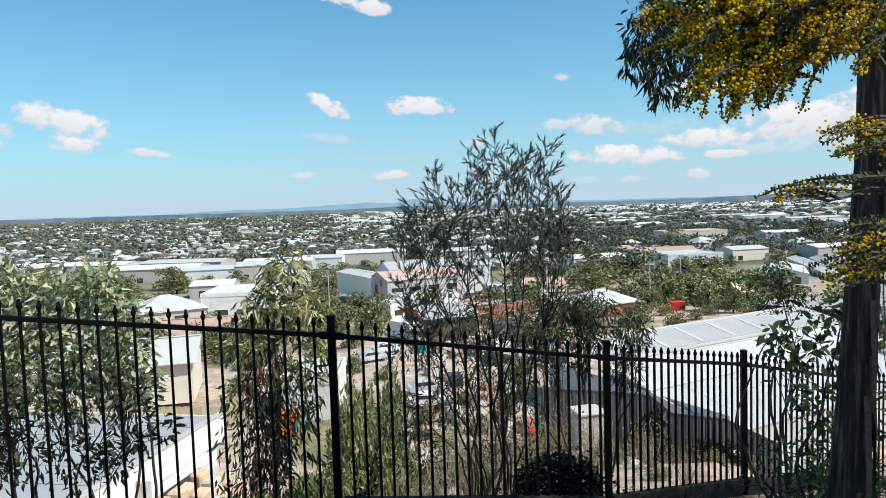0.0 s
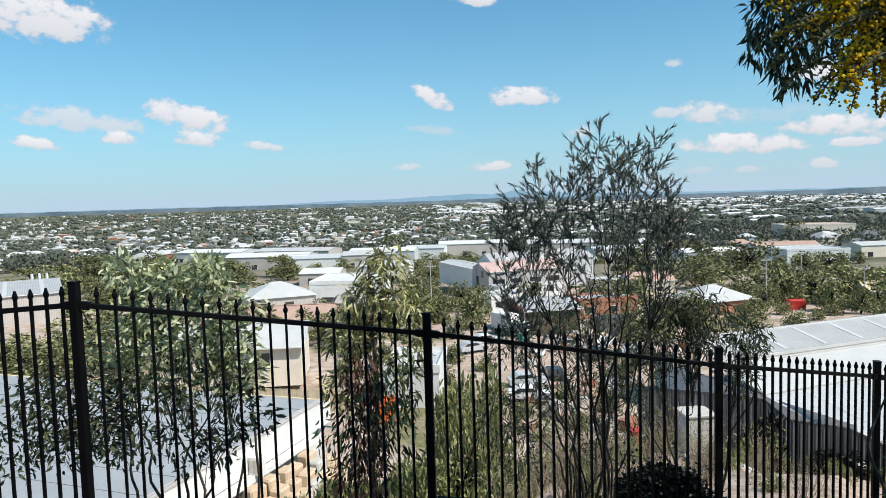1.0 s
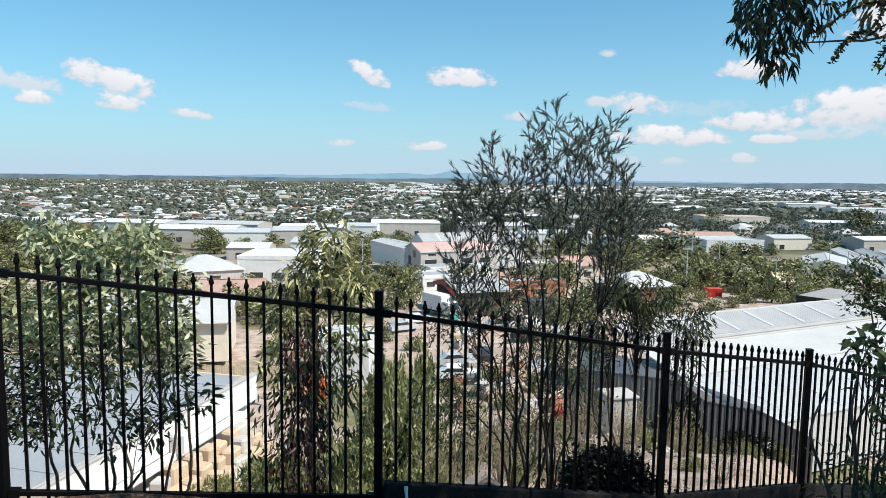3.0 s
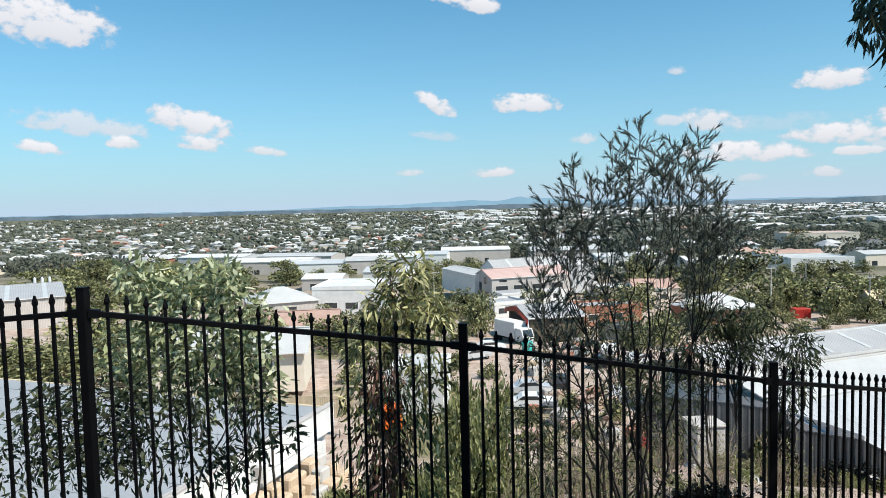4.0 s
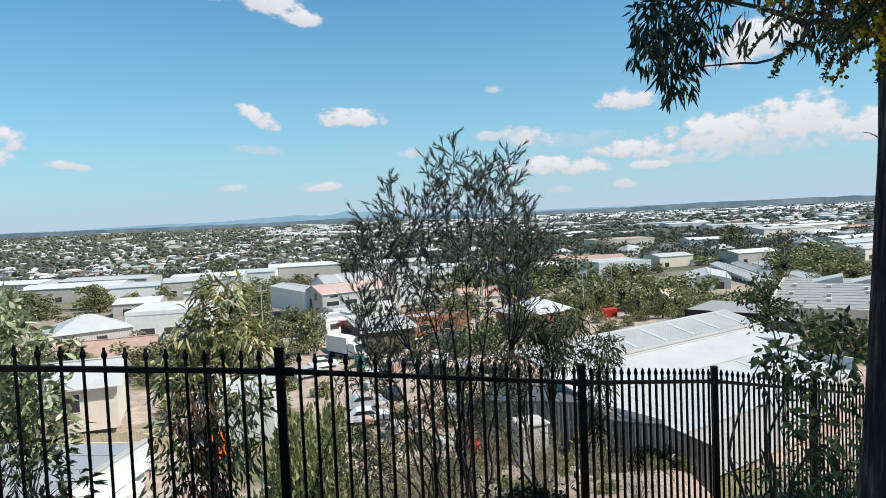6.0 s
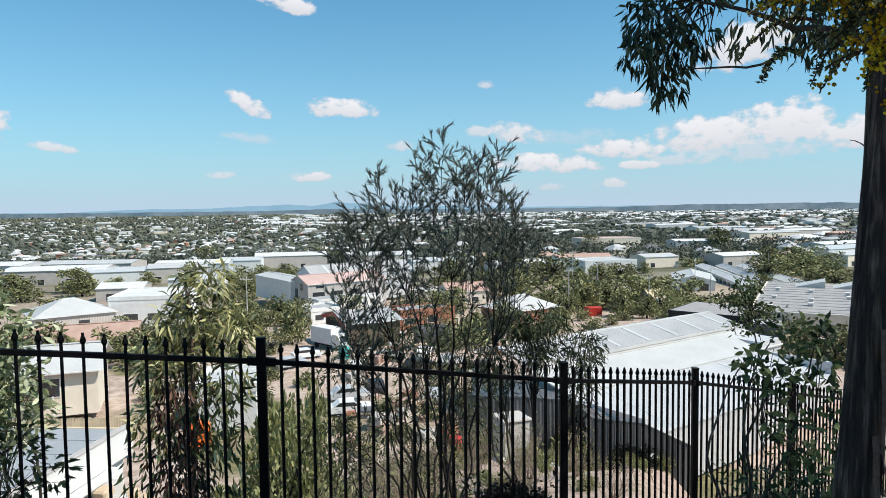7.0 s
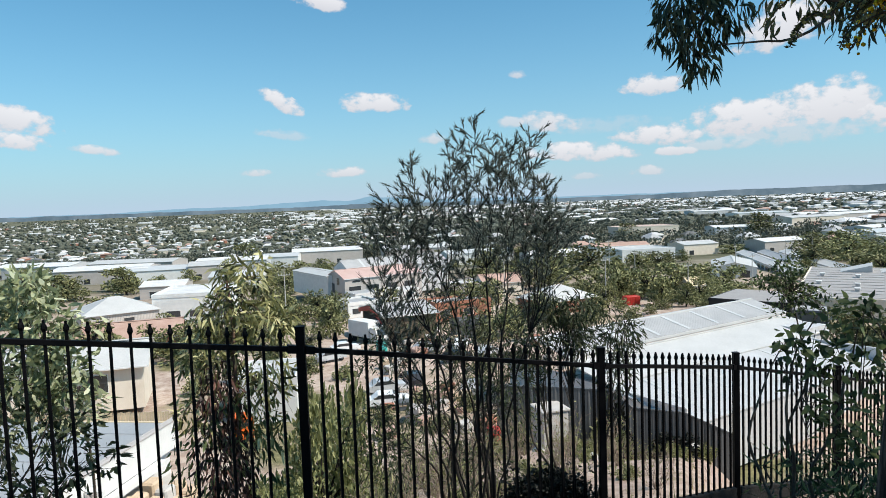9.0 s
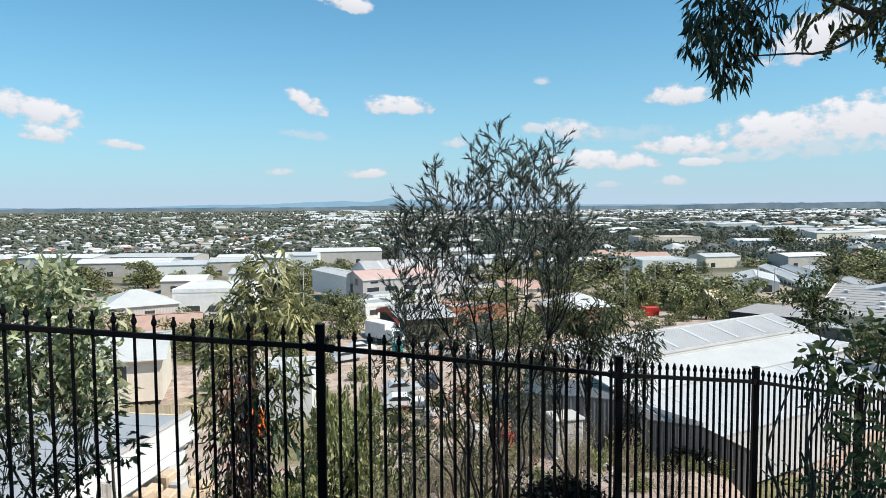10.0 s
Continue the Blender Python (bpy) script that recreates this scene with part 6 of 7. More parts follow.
gable_shed("house", pose(67, 156, -23.8, 0, 0, 8), 4, 5, 3.4, 1.6, M_CREAM, M_PALING, "small cream gabled house among trees", "house", windows=((1, 1, 1, 1.2),))
# white warehouse rows: bearing line, then left side
ROWS_OF_SHEDS = [(-215, 372, 42, 18, 6, -6), (-168, 376, 46, 16, 6, -4), (-150, 300, 40, 16, 6, 4), (-118, 296, 26, 14, 5, 10), (-100, 336, 34, 18, 6, 6), (-92, 300, 24, 14, 6, 12), (-62, 392, 40, 20, 7, 8), (-78, 372, 22, 14, 6, 3),
                 (238, 506, 58, 24, 6, -6), (330, 560, 54, 24, 8, 10), (398, 610, 60, 26, 8, 16), (420, 830, 70, 30, 9, 4), (430, 980, 70, 30, 9, 6), (140, 332, 20, 14, 6, 12), (176, 322, 26, 14, 6, 14),
                 (22, 330, 34, 16, 6, 12), (56, 296, 24, 14, 6, 10), (-10, 380, 36, 18, 7, 6), (-290, 420, 44, 20, 7, -8), (260, 360, 40, 22, 6, 20), (300, 420, 46, 20, 6, 18), (226, 300, 30, 20, 6, 22), (-85, 226, 14, 10, 4, 6), (-68, 244, 18, 12, 5, 4)]
for i, (x, y, w, d, h, turn) in enumerate(ROWS_OF_SHEDS):
    kind = i % 4
    h, d = (h + 0.6, d * 1.35) if x < 0 else (h, d)
    roof = (M_FAR_ROOF, M_WHITE_ROOF, M_FAR_ROOF, M_LIGHT_STRIP)[kind]
    gable_shed("factory_shed", pose(x, y, ground_z(x + w / 2, y) - 0.6, 0, 0, turn), w, d, h, 1.2, (M_RIB_WALL, M_CREAM if x > 0 else M_GREY_WALL, M_GREY_WALL, M_WHITE)[kind], roof,
               ("pale ribbed factory shed with a bright metal roof", "plain factory shed with a white roof", "grey factory shed with a bright pale roof", "white factory shed with a pale roof")[kind], "shed", 0.2,
               windows=tuple((3 + 11 * k, 0.8, 2.6, 2.2) for k in range(int(w // 12))), group="sheds across the valley")
gable_shed("warehouse", pose(-122, 112, -22.5, 0, 0, 40), 27.5, 32, 7.0, 1.6, M_GREY_WALL, M_GREY_ROOF, "broad warehouse with a pale metal roof and vents", "warehouse", strips=4)
for i in range(3):
    v = thing("roof_flue", pose(-122, 112, -22.5, 0, 0, 40) @ pose(22.4 + 1.5 * i, 21.0, 7.9), "pale cylindrical roof flue", "vent", "flues on the broad roof")
    b = Build()
    b.tube([(0, 0, 0), (0, 0, 1.5), (0, 0, 1.8)], [0.32, 0.32, 0.15], 10)
    b.make("flue", M_LIGHT_STRIP, v, smooth=True)

# ================= vehicles and yard clutter =================


def car(m, paint, label, group="", ute=False):
    t = thing("ute" if ute else "car", m, label, "car", group)
    prof = [(-2.1, 0.35), (2.1, 0.35), (2.15, 0.75), (1.95, 0.92), (0.95, 1.0), (0.3, 1.48), (-0.9 if ute else -1.2, 1.48), (-1.0 if ute else -1.85, 1.0), (-2.15, 0.95)]
    bm = prism(prof, -0.85, 0.85)
    part("body", bm, paint, t)
    part("window", prism([(0.82, 1.03), (0.28, 1.41), (-0.85 if ute else -1.15, 1.41), (-0.95 if ute else -1.65, 1.03)], -0.862, 0.862), M_GLASS, t)
    part("windscreen", slab([(0.98, -0.72, 1.04), (0.98, 0.72, 1.04), (0.36, 0.68, 1.5), (0.36, -0.68, 1.5)], 0.02), M_GLASS, t)
    for x in (-1.3, 1.3):
        for y in (-0.78, 0.78):
            b = Build()
            b.tube([(x, y - 0.1, 0.32), (x, y + 0.1, 0.32)], [0.32, 0.32], 14)
            w = b.make("wheel", M_TYRE, t)
            c = Build()
            c.tube([(x, y - 0.11, 0.32), (x, y + 0.11, 0.32)], [0.18, 0.18], 10)
            c.make("rim", M_STEEL, w)
    for y in (-0.6, 0.6):
        part("headlight", boxed(2.08, y - 0.18, 0.66, 2.16, y + 0.18, 0.82), M_LIGHT_STRIP, t)
    return t


def box_truck(m):
    t = thing("box_truck", m, "white box truck parked in the yard", "truck")
    part("cargo_box", boxed(-3.6, -1.2, 0.95, 1.8, 1.2, 3.5, bevel=0.04), M_WHITE, t)
    part("cab", prism([(2.0, 0.6), (3.9, 0.6), (3.95, 1.5), (3.5, 2.6), (2.0, 2.7)], -1.1, 1.1), M_WHITE, t)
    part("windscreen", slab([(3.98, -0.95, 1.55), (3.98, 0.95, 1.55), (3.56, 0.9, 2.5), (3.56, -0.9, 2.5)], 0.03), M_GLASS, t)
    part("chassis", boxed(-3.5, -0.5, 0.5, 3.4, 0.5, 0.95), M_TYRE, t)
    for x in (-2.2, 3.0):
        for y in (-1.0, 1.0):
            b = Build()
            b.tube([(x, y - 0.14, 0.45), (x, y + 0.14, 0.45)], [0.45, 0.45], 16)
            b.make("wheel", M_TYRE, t)
    return t


def on_floor(x, y):
    return ground_z(x, y)


box_truck(pose(-6.2, 111, on_floor(-6.2, 111), 0, 0, -50))
spots = [(-9.0, 101.0, 20, 0), (-10.5, 94.0, 35, 3), (-1.5, 91.0, 80, 0), (0.5, 79.0, 100, 4), (-2.4, 75.5, 15, 3), (-2.0, 69.5, 5, 0), (6.5, 89.5, 30, 4),
         (8.0, 99.0, 75, 0), (3.0, 97.0, 15, 3), (-28, 176, 10, 2), (11, 92, 50, 3), (6.8, 73.5, 75, 3), (-44, 64.5, 5, 3), (-60.9, 69.2, 5, 0), (-72, 98, 40, 3)]
COLOURS = ("white", "blue", "red", "silver", "dark")
for x, y, turn, c in spots:
    car(pose(x, y, on_floor(x, y), 0, 0, turn), CAR_PAINTS[c], COLOURS[c] + (" utility truck parked on the lot" if x == -60.9 else " car parked in the dusty yard"), "parked cars", x == -60.9)


def pallet_stack():
    t = thing("pallet_stack", pose(-4.5, 56.0, on_floor(-4.5, 56)), "leaning stack of reddish timber pallets", "pallets")
    for i in range(14):
        part("pallet", boxed(-0.6 + 0.02 * (i % 3), -0.6, 0.17 * i, 0.6 + 0.02 * (i % 3), 0.6, 0.17 * i + 0.11), M_TILE_ROOF, t)


pallet_stack()


def orange_machine():
    x, y = -14.8, 61.0
    t = thing("orange_skip", pose(x, y, on_floor(x, y) + 0.2, 0, 0, 15) @ Matrix.Diagonal((0.95, 0.95, 0.95, 1)), "bright orange machine cover seen between leaves", "machine")
    part("body", prism([(-0.9, 0), (0.9, 0), (1.0, 1.6), (0.6, 2.2), (-0.7, 2.2), (-1.0, 1.5)], -0.7, 0.7), M_ORANGE, t)
    part("base", boxed(-0.9, -0.65, -0.3, 0.9, 0.65, 0.0), M_TYRE, t)
    part("vent", boxed(-0.4, -0.73, 1.2, 0.4, -0.7, 1.6), M_SHADE, t)


orange_machine()
ym = thing("yellow_barrow", pose(8.6, 37.0, on_floor(8.6, 37.0)), "small yellow machine standing on the bare slope", "machine")
part("body", prism([(-0.35, 0.15), (0.3, 0.15), (0.42, 0.45), (0.2, 0.62), (-0.42, 0.5)], -0.28, 0.28), M_YELLOW, ym)
part("engine", boxed(-0.15, -0.2, 0.55, 0.2, 0.2, 0.85, bevel=0.05), M_TYRE, ym)
for yy in (-0.34, 0.34):
    b = Build()
    b.tube([(0, yy - 0.05, 0.16), (0, yy + 0.05, 0.16)], [0.17, 0.17], 12)
    b.make("wheel", M_TYRE, ym)
tk = thing("water_tank", pose(-3.6, 99.5, on_floor(-3.6, 99.5)), "teal plastic tank on the lot", "tank")
b = Build()
b.tube([(0, 0, 0), (0, 0, 1.6), (0, 0, 1.8)], [0.8, 0.8, 0.3], 20)
b.make("drum", M_TEAL, tk, smooth=True)
rb = thing("market_umbrella", pose(-33.5, 56.5, on_floor(-33.5, 56.5)), "red sun umbrella standing in the yard", "umbrella")
b = Build()
b.tube([(0, 0, 0), (0, 0, 2.5)], [0.03, 0.03], 6)
b.make("pole", M_STEEL, rb)
b = Build()
b.tube([(0, 0, 1.95), (0, 0, 2.5)], [1.3, 0.05], 8)
b.make("canopy", M_RED, rb)
rng = random.Random(9)
crate_cols = [M_GREY_WALL, M_TILE_ROOF, M_CONCRETE, M_TILE_ROOF, M_DARK_ROOF, M_BRICK, M_SLEEPER, M_CONCRETE, M_SANDSTONE]
for i in range(84):
    x, y = rng.uniform(-3, 20), rng.uniform(58, 128)
    if 9 < x < 60 and y < 78:
        x = rng.uniform(-3, 7)
    s = rng.uniform(0.4, 1.0)
    c = thing("crate", pose(x, y, on_floor(x, y), 0, 0, rng.uniform(0, 90)), "stacked yard crate or bin in faded paint", "crate", "clutter in the yard")
    part("bin", boxed(-s, -s * 0.7, -0.1, s, s * 0.7, s * rng.uniform(0.8, 1.4), bevel=0.05), crate_cols[i % 9], c)
    part("lid", boxed(-s * 1.04, -s * 0.74, s * 0.5, s * 1.04, s * 0.74, s * 0.58), crate_cols[(i * 4 + 1) % 9], c)
for i in range(34):
    x, y = rng.uniform(7, 12.5), rng.uniform(32, 39.5)
    s = rng.uniform(0.12, 0.42)
    bm = bmesh.new()
    bmesh.ops.create_icosphere(bm, subdivisions=2, radius=s)
    for v in bm.verts:
        v.co *= 1 + 0.35 * noise.noise(v.co * 2.2 + Vector((i, 0, 0)))
    c = tagged(new("rubble_stone", bpy.data.meshes.new("rubble_stone")), "broken pale rubble stone at the foot of the slope", "stone", "rubble")
    bm.to_mesh(c.data)
    bm.free()
    c.data.materials.append((M_CONCRETE, M_TILE_ROOF, M_WHITE)[i % 3])
    c.matrix_basis = pose(x, y, on_floor(x, y) + s * 0.3)
bk = thing("concrete_block", pose(8.15, 39.8, on_floor(8.15, 39.8) - 0.2, 0, 0, 14), "pale concrete tank block on the slope", "block")
part("body", boxed(-0.85, -0.8, 0, 0.85, 0.8, 3.0, bevel=0.08), M_CONCRETE, bk)
part("cap", boxed(-0.93, -0.9, 3.0, 0.93, 0.9, 3.18, bevel=0.05), M_CONCRETE, bk)

dr = thing("red_drum", pose(4.8, 40.0, on_floor(4.8, 40.0)), "faded red steel drum beside the concrete block", "drum")
b = Build()
b.tube([(0, 0, 0), (0, 0, 0.5), (0, 0, 1.0), (0, 0, 1.3)], [0.42, 0.44, 0.44, 0.42], 16)
b.make("shell", M_RED, dr, smooth=True)
b = Build()
b.tube([(0, 0, 1.3), (0, 0, 1.36)], [0.46, 0.46], 16)
b.make("rim", M_RED, dr)


def power_pole(x, y, h, turn):
    t = thing("power_pole", pose(x, y, on_floor(x, y), 0, 0, turn), "pale grey power pole with a cross-arm", "pole", "power poles")
    b = Build()
    b.tube([(0, 0, -0.5), (0, 0, h)], [0.14, 0.09], 8)
    b.make("pole", M_CONCRETE, t)
    part("cross_arm", boxed(-1.2, -0.05, h - 0.7, 1.2, 0.05, h - 0.58), M_CONCRETE, t)
    for k in (-1.1, -0.5, 0.5, 1.1):
        part("insulator", boxed(k - 0.05, -0.05, h - 0.55, k + 0.05, 0.05, h - 0.35), M_WHITE, t)


for x, y, h, a in ((45, 150, 11, 20), (59, 171, 12, 20), (63, 148, 9, 20), (104, 208, 11, 40), (150, 242, 11, 60), (65, 212, 14, 20), (84, 160, 10, 30), (130, 225, 11, 60), (-24, 140, 11, 10), (-50, 200, 11, 10), (26, 175, 11, 20)):
    power_pole(x, y, h, a)

# ================= trees of the town =================


def town_tree(seed, leaves=800, fine=0.86):
    """A tree one unit high and about as wide: trunk, limbs, crown of leaf clumps with gaps."""
    rng = np.random.default_rng(seed)
    t = thing("tree", pose(0, 0, 0), "leafy green street tree with an uneven crown", "tree", "trees of the valley")
    w, L = Build(), Build()
    w.tube([(0, 0, -0.05), (0.01, 0, 0.2), (0, 0.01, 0.45)], [0.035, 0.025, 0.018], 6)
    k = 15
    for i in range(k):
        a, r = 2 * math.pi * i / k + rng.normal() * 0.4, rng.uniform(0.1, 0.42)
        c = np.array((r * math.cos(a), r * math.sin(a), rng.uniform(0.22, 0.82) - 0.22 * r))
        s = rng.uniform(0.12, 0.22)
        w.tube(curve3((0, 0, 0.25), c, (0, 0, 0.05), 4), np.linspace(0.014, 0.004, 4), 4)
        n = leaves // k
        P, U = blob_points(rng, n, c, (s, s, s * 0.75))
        L.leaves(P, U * 0.8 + rng.normal(size=(n, 3)) * 0.7, rng.uniform(0.06, 0.115, n) * fine, rng.uniform(0.034, 0.06, n) * fine, 0.5, rng)
    for i in range(5):
        a, n = 2 * math.pi * i / 5 + rng.normal() * 0.3, leaves // 14
        P, U = blob_points(rng, n, (0.26 * math.cos(a), 0.26 * math.sin(a), rng.uniform(0.12, 0.24)), (0.2, 0.2, 0.13))
        L.leaves(P, U * 0.8 + rng.normal(size=(n, 3)) * 0.7, rng.uniform(0.06, 0.115, n) * fine, rng.uniform(0.034, 0.06, n) * fine, 0.5, rng)
    w.make("trunk", M_SLEEPER, t)
    L.make("crown", M_TOWN_TREE, t)
    return t


def hillside_trees():
    for i, (x, y, h, r) in enumerate([(-2.7, 20.0, 7.3, 1.3), (-1.9, 22.5, 6.8, 1.2), (-3.4, 24.5, 7.4, 1.5), (-5.4, 27.0, 5.0, 1.6), (-3.0, 16.5, 3.6, 1.0), (-6.8, 24.0, 4.6, 1.4)]):
        t = town_tree(300 + i, 2300, 0.55)
        tagged(t, "tall yellow-green bush on the hillside below the fence", "bush", "bushes on the hillside")
        for c in t.children:
            if c.name.startswith("crown"):
                c.data.materials[0] = M_SCRUB
        t.matrix_basis = pose(x, y, ground_z(x, y) - 0.2, 0, 0, 40 * i) @ Matrix.Diagonal((r * 2.1, r * 2.1, h, 1))

    for i, (x, y, h, r) in enumerate([(1.3, 28.0, 2.2, 1.0), (-0.5, 29.5, 2.6, 1.1), (2.9, 32.0, 2.2, 1.1), (0.6, 35.0, 2.6, 1.3)]):
        t = town_tree(340 + i, 1500, 0.6)
        tagged(t, "open dark olive bush on the hillside below the sheoak", "bush", "dark bushes on the hillside")
        for c in t.children:
            if c.name.startswith("crown"):
                c.data.materials[0] = M_EUC
        t.matrix_basis = pose(x, y, ground_z(x, y) - 0.2, 0, 0, 55 * i) @ Matrix.Diagonal((r * 2.1, r * 2.1, h, 1))

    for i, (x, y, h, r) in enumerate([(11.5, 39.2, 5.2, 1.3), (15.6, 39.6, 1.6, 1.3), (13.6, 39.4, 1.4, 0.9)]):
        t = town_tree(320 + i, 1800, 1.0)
        tagged(t, "dense bush against the sheet-metal fence, its shade painted nearly black", "bush", "dark bushes by the sheet fence")
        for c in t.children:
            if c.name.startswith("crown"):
                c.data.materials[0] = M_SHADED_LEAVES
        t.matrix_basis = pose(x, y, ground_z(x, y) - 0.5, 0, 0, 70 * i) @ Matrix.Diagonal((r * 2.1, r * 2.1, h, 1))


hillside_trees()
PROTO = [town_tree(100 + i) for i in range(6)]
used = set()


def plant(i, x, y, h, r, turn):
    k = i % len(PROTO)
    t = PROTO[k] if k not in used else copy_thing(PROTO[k], pose(0, 0, 0))
    used.add(k)
    t.matrix_basis = pose(x, y, ground_z(x, y) - 0.2, 0, 0, turn) @ Matrix.Diagonal((r * 2.1, r * 2.1, h, 1))


KNOWN = [(-104, 261, 11.6, 8.1), (-110, 231, 10.6, 7.4), (-117, 201, 13.5, 9.6), (-59, 235, 13.0, 4.0), (-38, 223, 9.4, 5.6), (-20, 159, 8.0, 4.6), (-107, 488, 18.6, 11.6), (-85, 564, 9.4, 9.4), (-57, 516, 10.8, 9.5),
         (-31, 445, 12.9, 9.2), (-16, 442, 11.0, 9.2), (69, 252, 15.1, 10.8), (64, 179, 9.4, 7.1), (66, 162, 10.1, 7.2), (77, 160, 9.8, 6), (40, 153, 7.0, 3.6)]
KNOWN2 = [(150, 242, 11.8, 8.2), (177, 263, 13.1, 10.5), (167, 335, 6.2, 7.8), (270, 498, 18.8, 14.1), (-181, 346, 8.1, 8.1), (-37, 185, 8.6, 4.4), (63, 351, 11.8, 8.9),
          (41, 314, 13.1, 7.9), (222, 326, 13.1, 13.1), (175, 516, 13.5, 13.5), (-46, 178, 7, 5), (-30, 172, 6, 4), (-14, 140, 8, 3), (-24, 128, 7, 5), (-48, 108, 8, 5), (-70, 96, 9, 6), (-130, 262, 9, 6), (-150, 250, 10, 7), (-50, 262, 9, 5), (-100, 190, 9, 6), (-76, 180, 8, 5), (-90, 160, 8, 5), (-36, 104, 6, 4), (52, 162, 10, 6), (80, 185, 10, 7)]
KNOWN3 = [(64, 153, 5, 3.5), (62, 170, 10, 7), (74, 172, 9, 6), (48, 178, 10, 7), (44, 205, 10, 7), (36, 222, 11, 8), (52, 232, 12, 8), (30, 250, 11, 8),
          (58, 268, 12, 9), (20, 168, 8, 5), (12, 160, 7, 5), (73, 146, 6, 4), (160, 225, 10, 7), (172, 238, 11, 8), (120, 196, 8, 5), (150, 205, 9, 7), (182, 292, 12, 9), (196, 276, 11, 8), (-160, 262, 10, 7), (-140, 240, 9, 6), (-97, 246, 11, 6), (-44, 276, 10, 7), (-30, 262, 10, 6), (-20, 236, 9, 6), (-10, 258, 10, 7), (6, 246, 9, 6), (-25, 150, 7, 3.5), (-21, 128, 7, 3)]
n_tree = 0
KNOWN4 = [(99, 289, 5, 3.4), (108, 290, 5.5, 3.6), (116, 292, 5, 3.2), (90, 284, 6, 4), (124, 296, 6, 4), (103, 270, 8, 6), (92, 262, 8, 6), (-135, 286, 6, 4), (-100, 286, 5, 4), (-47, 103, 3.2, 2.2), (-39, 104, 3.6, 2.4), (-51, 101, 3.0, 1.8), (-44, 128, 5.5, 3.0), (-62, 84, 6, 4.5), (-54, 82, 5, 3.5), (-66, 78, 5, 4), (-58, 92, 6, 4), (-75, 84, 5, 4.5), (-51, 88, 5, 3), (-68, 88, 5, 4), (-64, 104, 6, 5), (-150, 190, 11, 8), (-165, 215, 11, 8), (-140, 215, 10, 7), (-180, 250, 12, 9), (-160, 240, 11, 8), (-130, 190, 9, 6), (-190, 230, 11, 8), (-120, 170, 8, 6), (-200, 280, 12, 9), (-175, 285, 11, 8), (-145, 275, 10, 7), (-135, 225, 9, 7), (56.5, 147, 9, 3.4), (60, 142, 6, 3.0), (44.5, 150, 7, 2.8), (51, 159, 11, 4.5), (45, 140, 3.0, 2.0), (54, 139, 2.8, 1.8), (37, 131, 6, 3.0), (33, 122, 5, 2.6), (66, 149, 8, 3.4), (48, 131, 2.6, 1.8), (40, 118, 4, 2.4), (61, 133, 5, 2.8), (-13.0, 118, 9.5, 3.2), (-31, 148, 5.5, 4.0), (-5.5, 72, 1.6, 1.0), (-9, 66, 2.4, 1.4), (-12, 76, 3.0, 1.6), (-7.5, 83, 2.6, 1.5), (-12.5, 88, 3.4, 1.8), (-18, 96, 4.2, 2.2), (-15, 107, 4.0, 2.0), (-22, 112, 4.6, 2.4), (-2.5, 64, 2.0, 1.2),
          (1.8, 70, 2.2, 1.3), (5.5, 66, 2.4, 1.4), (2.5, 60, 2.0, 1.3), (-0.5, 57, 1.8, 1.2), (-20.5, 84, 3.4, 2.0), (-24, 79, 3.0, 1.8), (9.5, 84, 3.0, 1.6), (12, 104, 4.4, 2.2), (18, 114, 5.0, 2.6), (-6, 122, 3.6, 1.8), (2, 121, 3.4, 1.8), (20, 130, 5, 2.6), (8, 76, 2.6, 1.4), (-27, 92, 4.4, 2.4), (-30, 120, 6.0, 3.0)]
for x, y, h, r in KNOWN + KNOWN2 + KNOWN3 + KNOWN4:
    plant(n_tree, x, y, h, r, 61 * n_tree)
    n_tree += 1
rng = random.Random(77)
TAKEN = [(x + w / 2, y + d / 2, max(w, d) * 0.62) for x, y, w, d, h, a in ROWS_OF_SHEDS]
TAKEN += [(37, 112, 10), (41, 122, 9), (45, 131, 9), (51, 148, 8), (-30, 67, 26), (-5, 195, 26), (-28, 200, 16), (-5, 110, 14), (25, 70, 34), (108, 142, 36), (189, 524, 30), (119, 310, 20), (113, 350, 18), (146, 250, 34), (112, 224, 14), (-110, 140, 34), (-42, 158, 18), (-58, 140, 15), (40, 147, 12), (2, 85, 20), (36, 192, 18), (-52, 124, 12)]


def free(x, y, r=3.0):
    return all((x - a) ** 2 + (y - b) ** 2 > (c + r) ** 2 for a, b, c in TAKEN)


while n_tree < 296:
    az, d = radians(rng.uniform(-46, 48)), 95 * (9.0 ** rng.random())
    x, y = d * math.sin(az), d * math.cos(az)
    if free(x, y) and not (-33 < math.degrees(az) < -9 and 150 < d < 300 and n_tree % 6) and not (16 < math.degrees(az) < 27 and 180 < d < 560):
        plant(n_tree, x, y, rng.uniform(4, 8), rng.uniform(2.5, 5.0), rng.uniform(0, 360))
        n_tree += 1


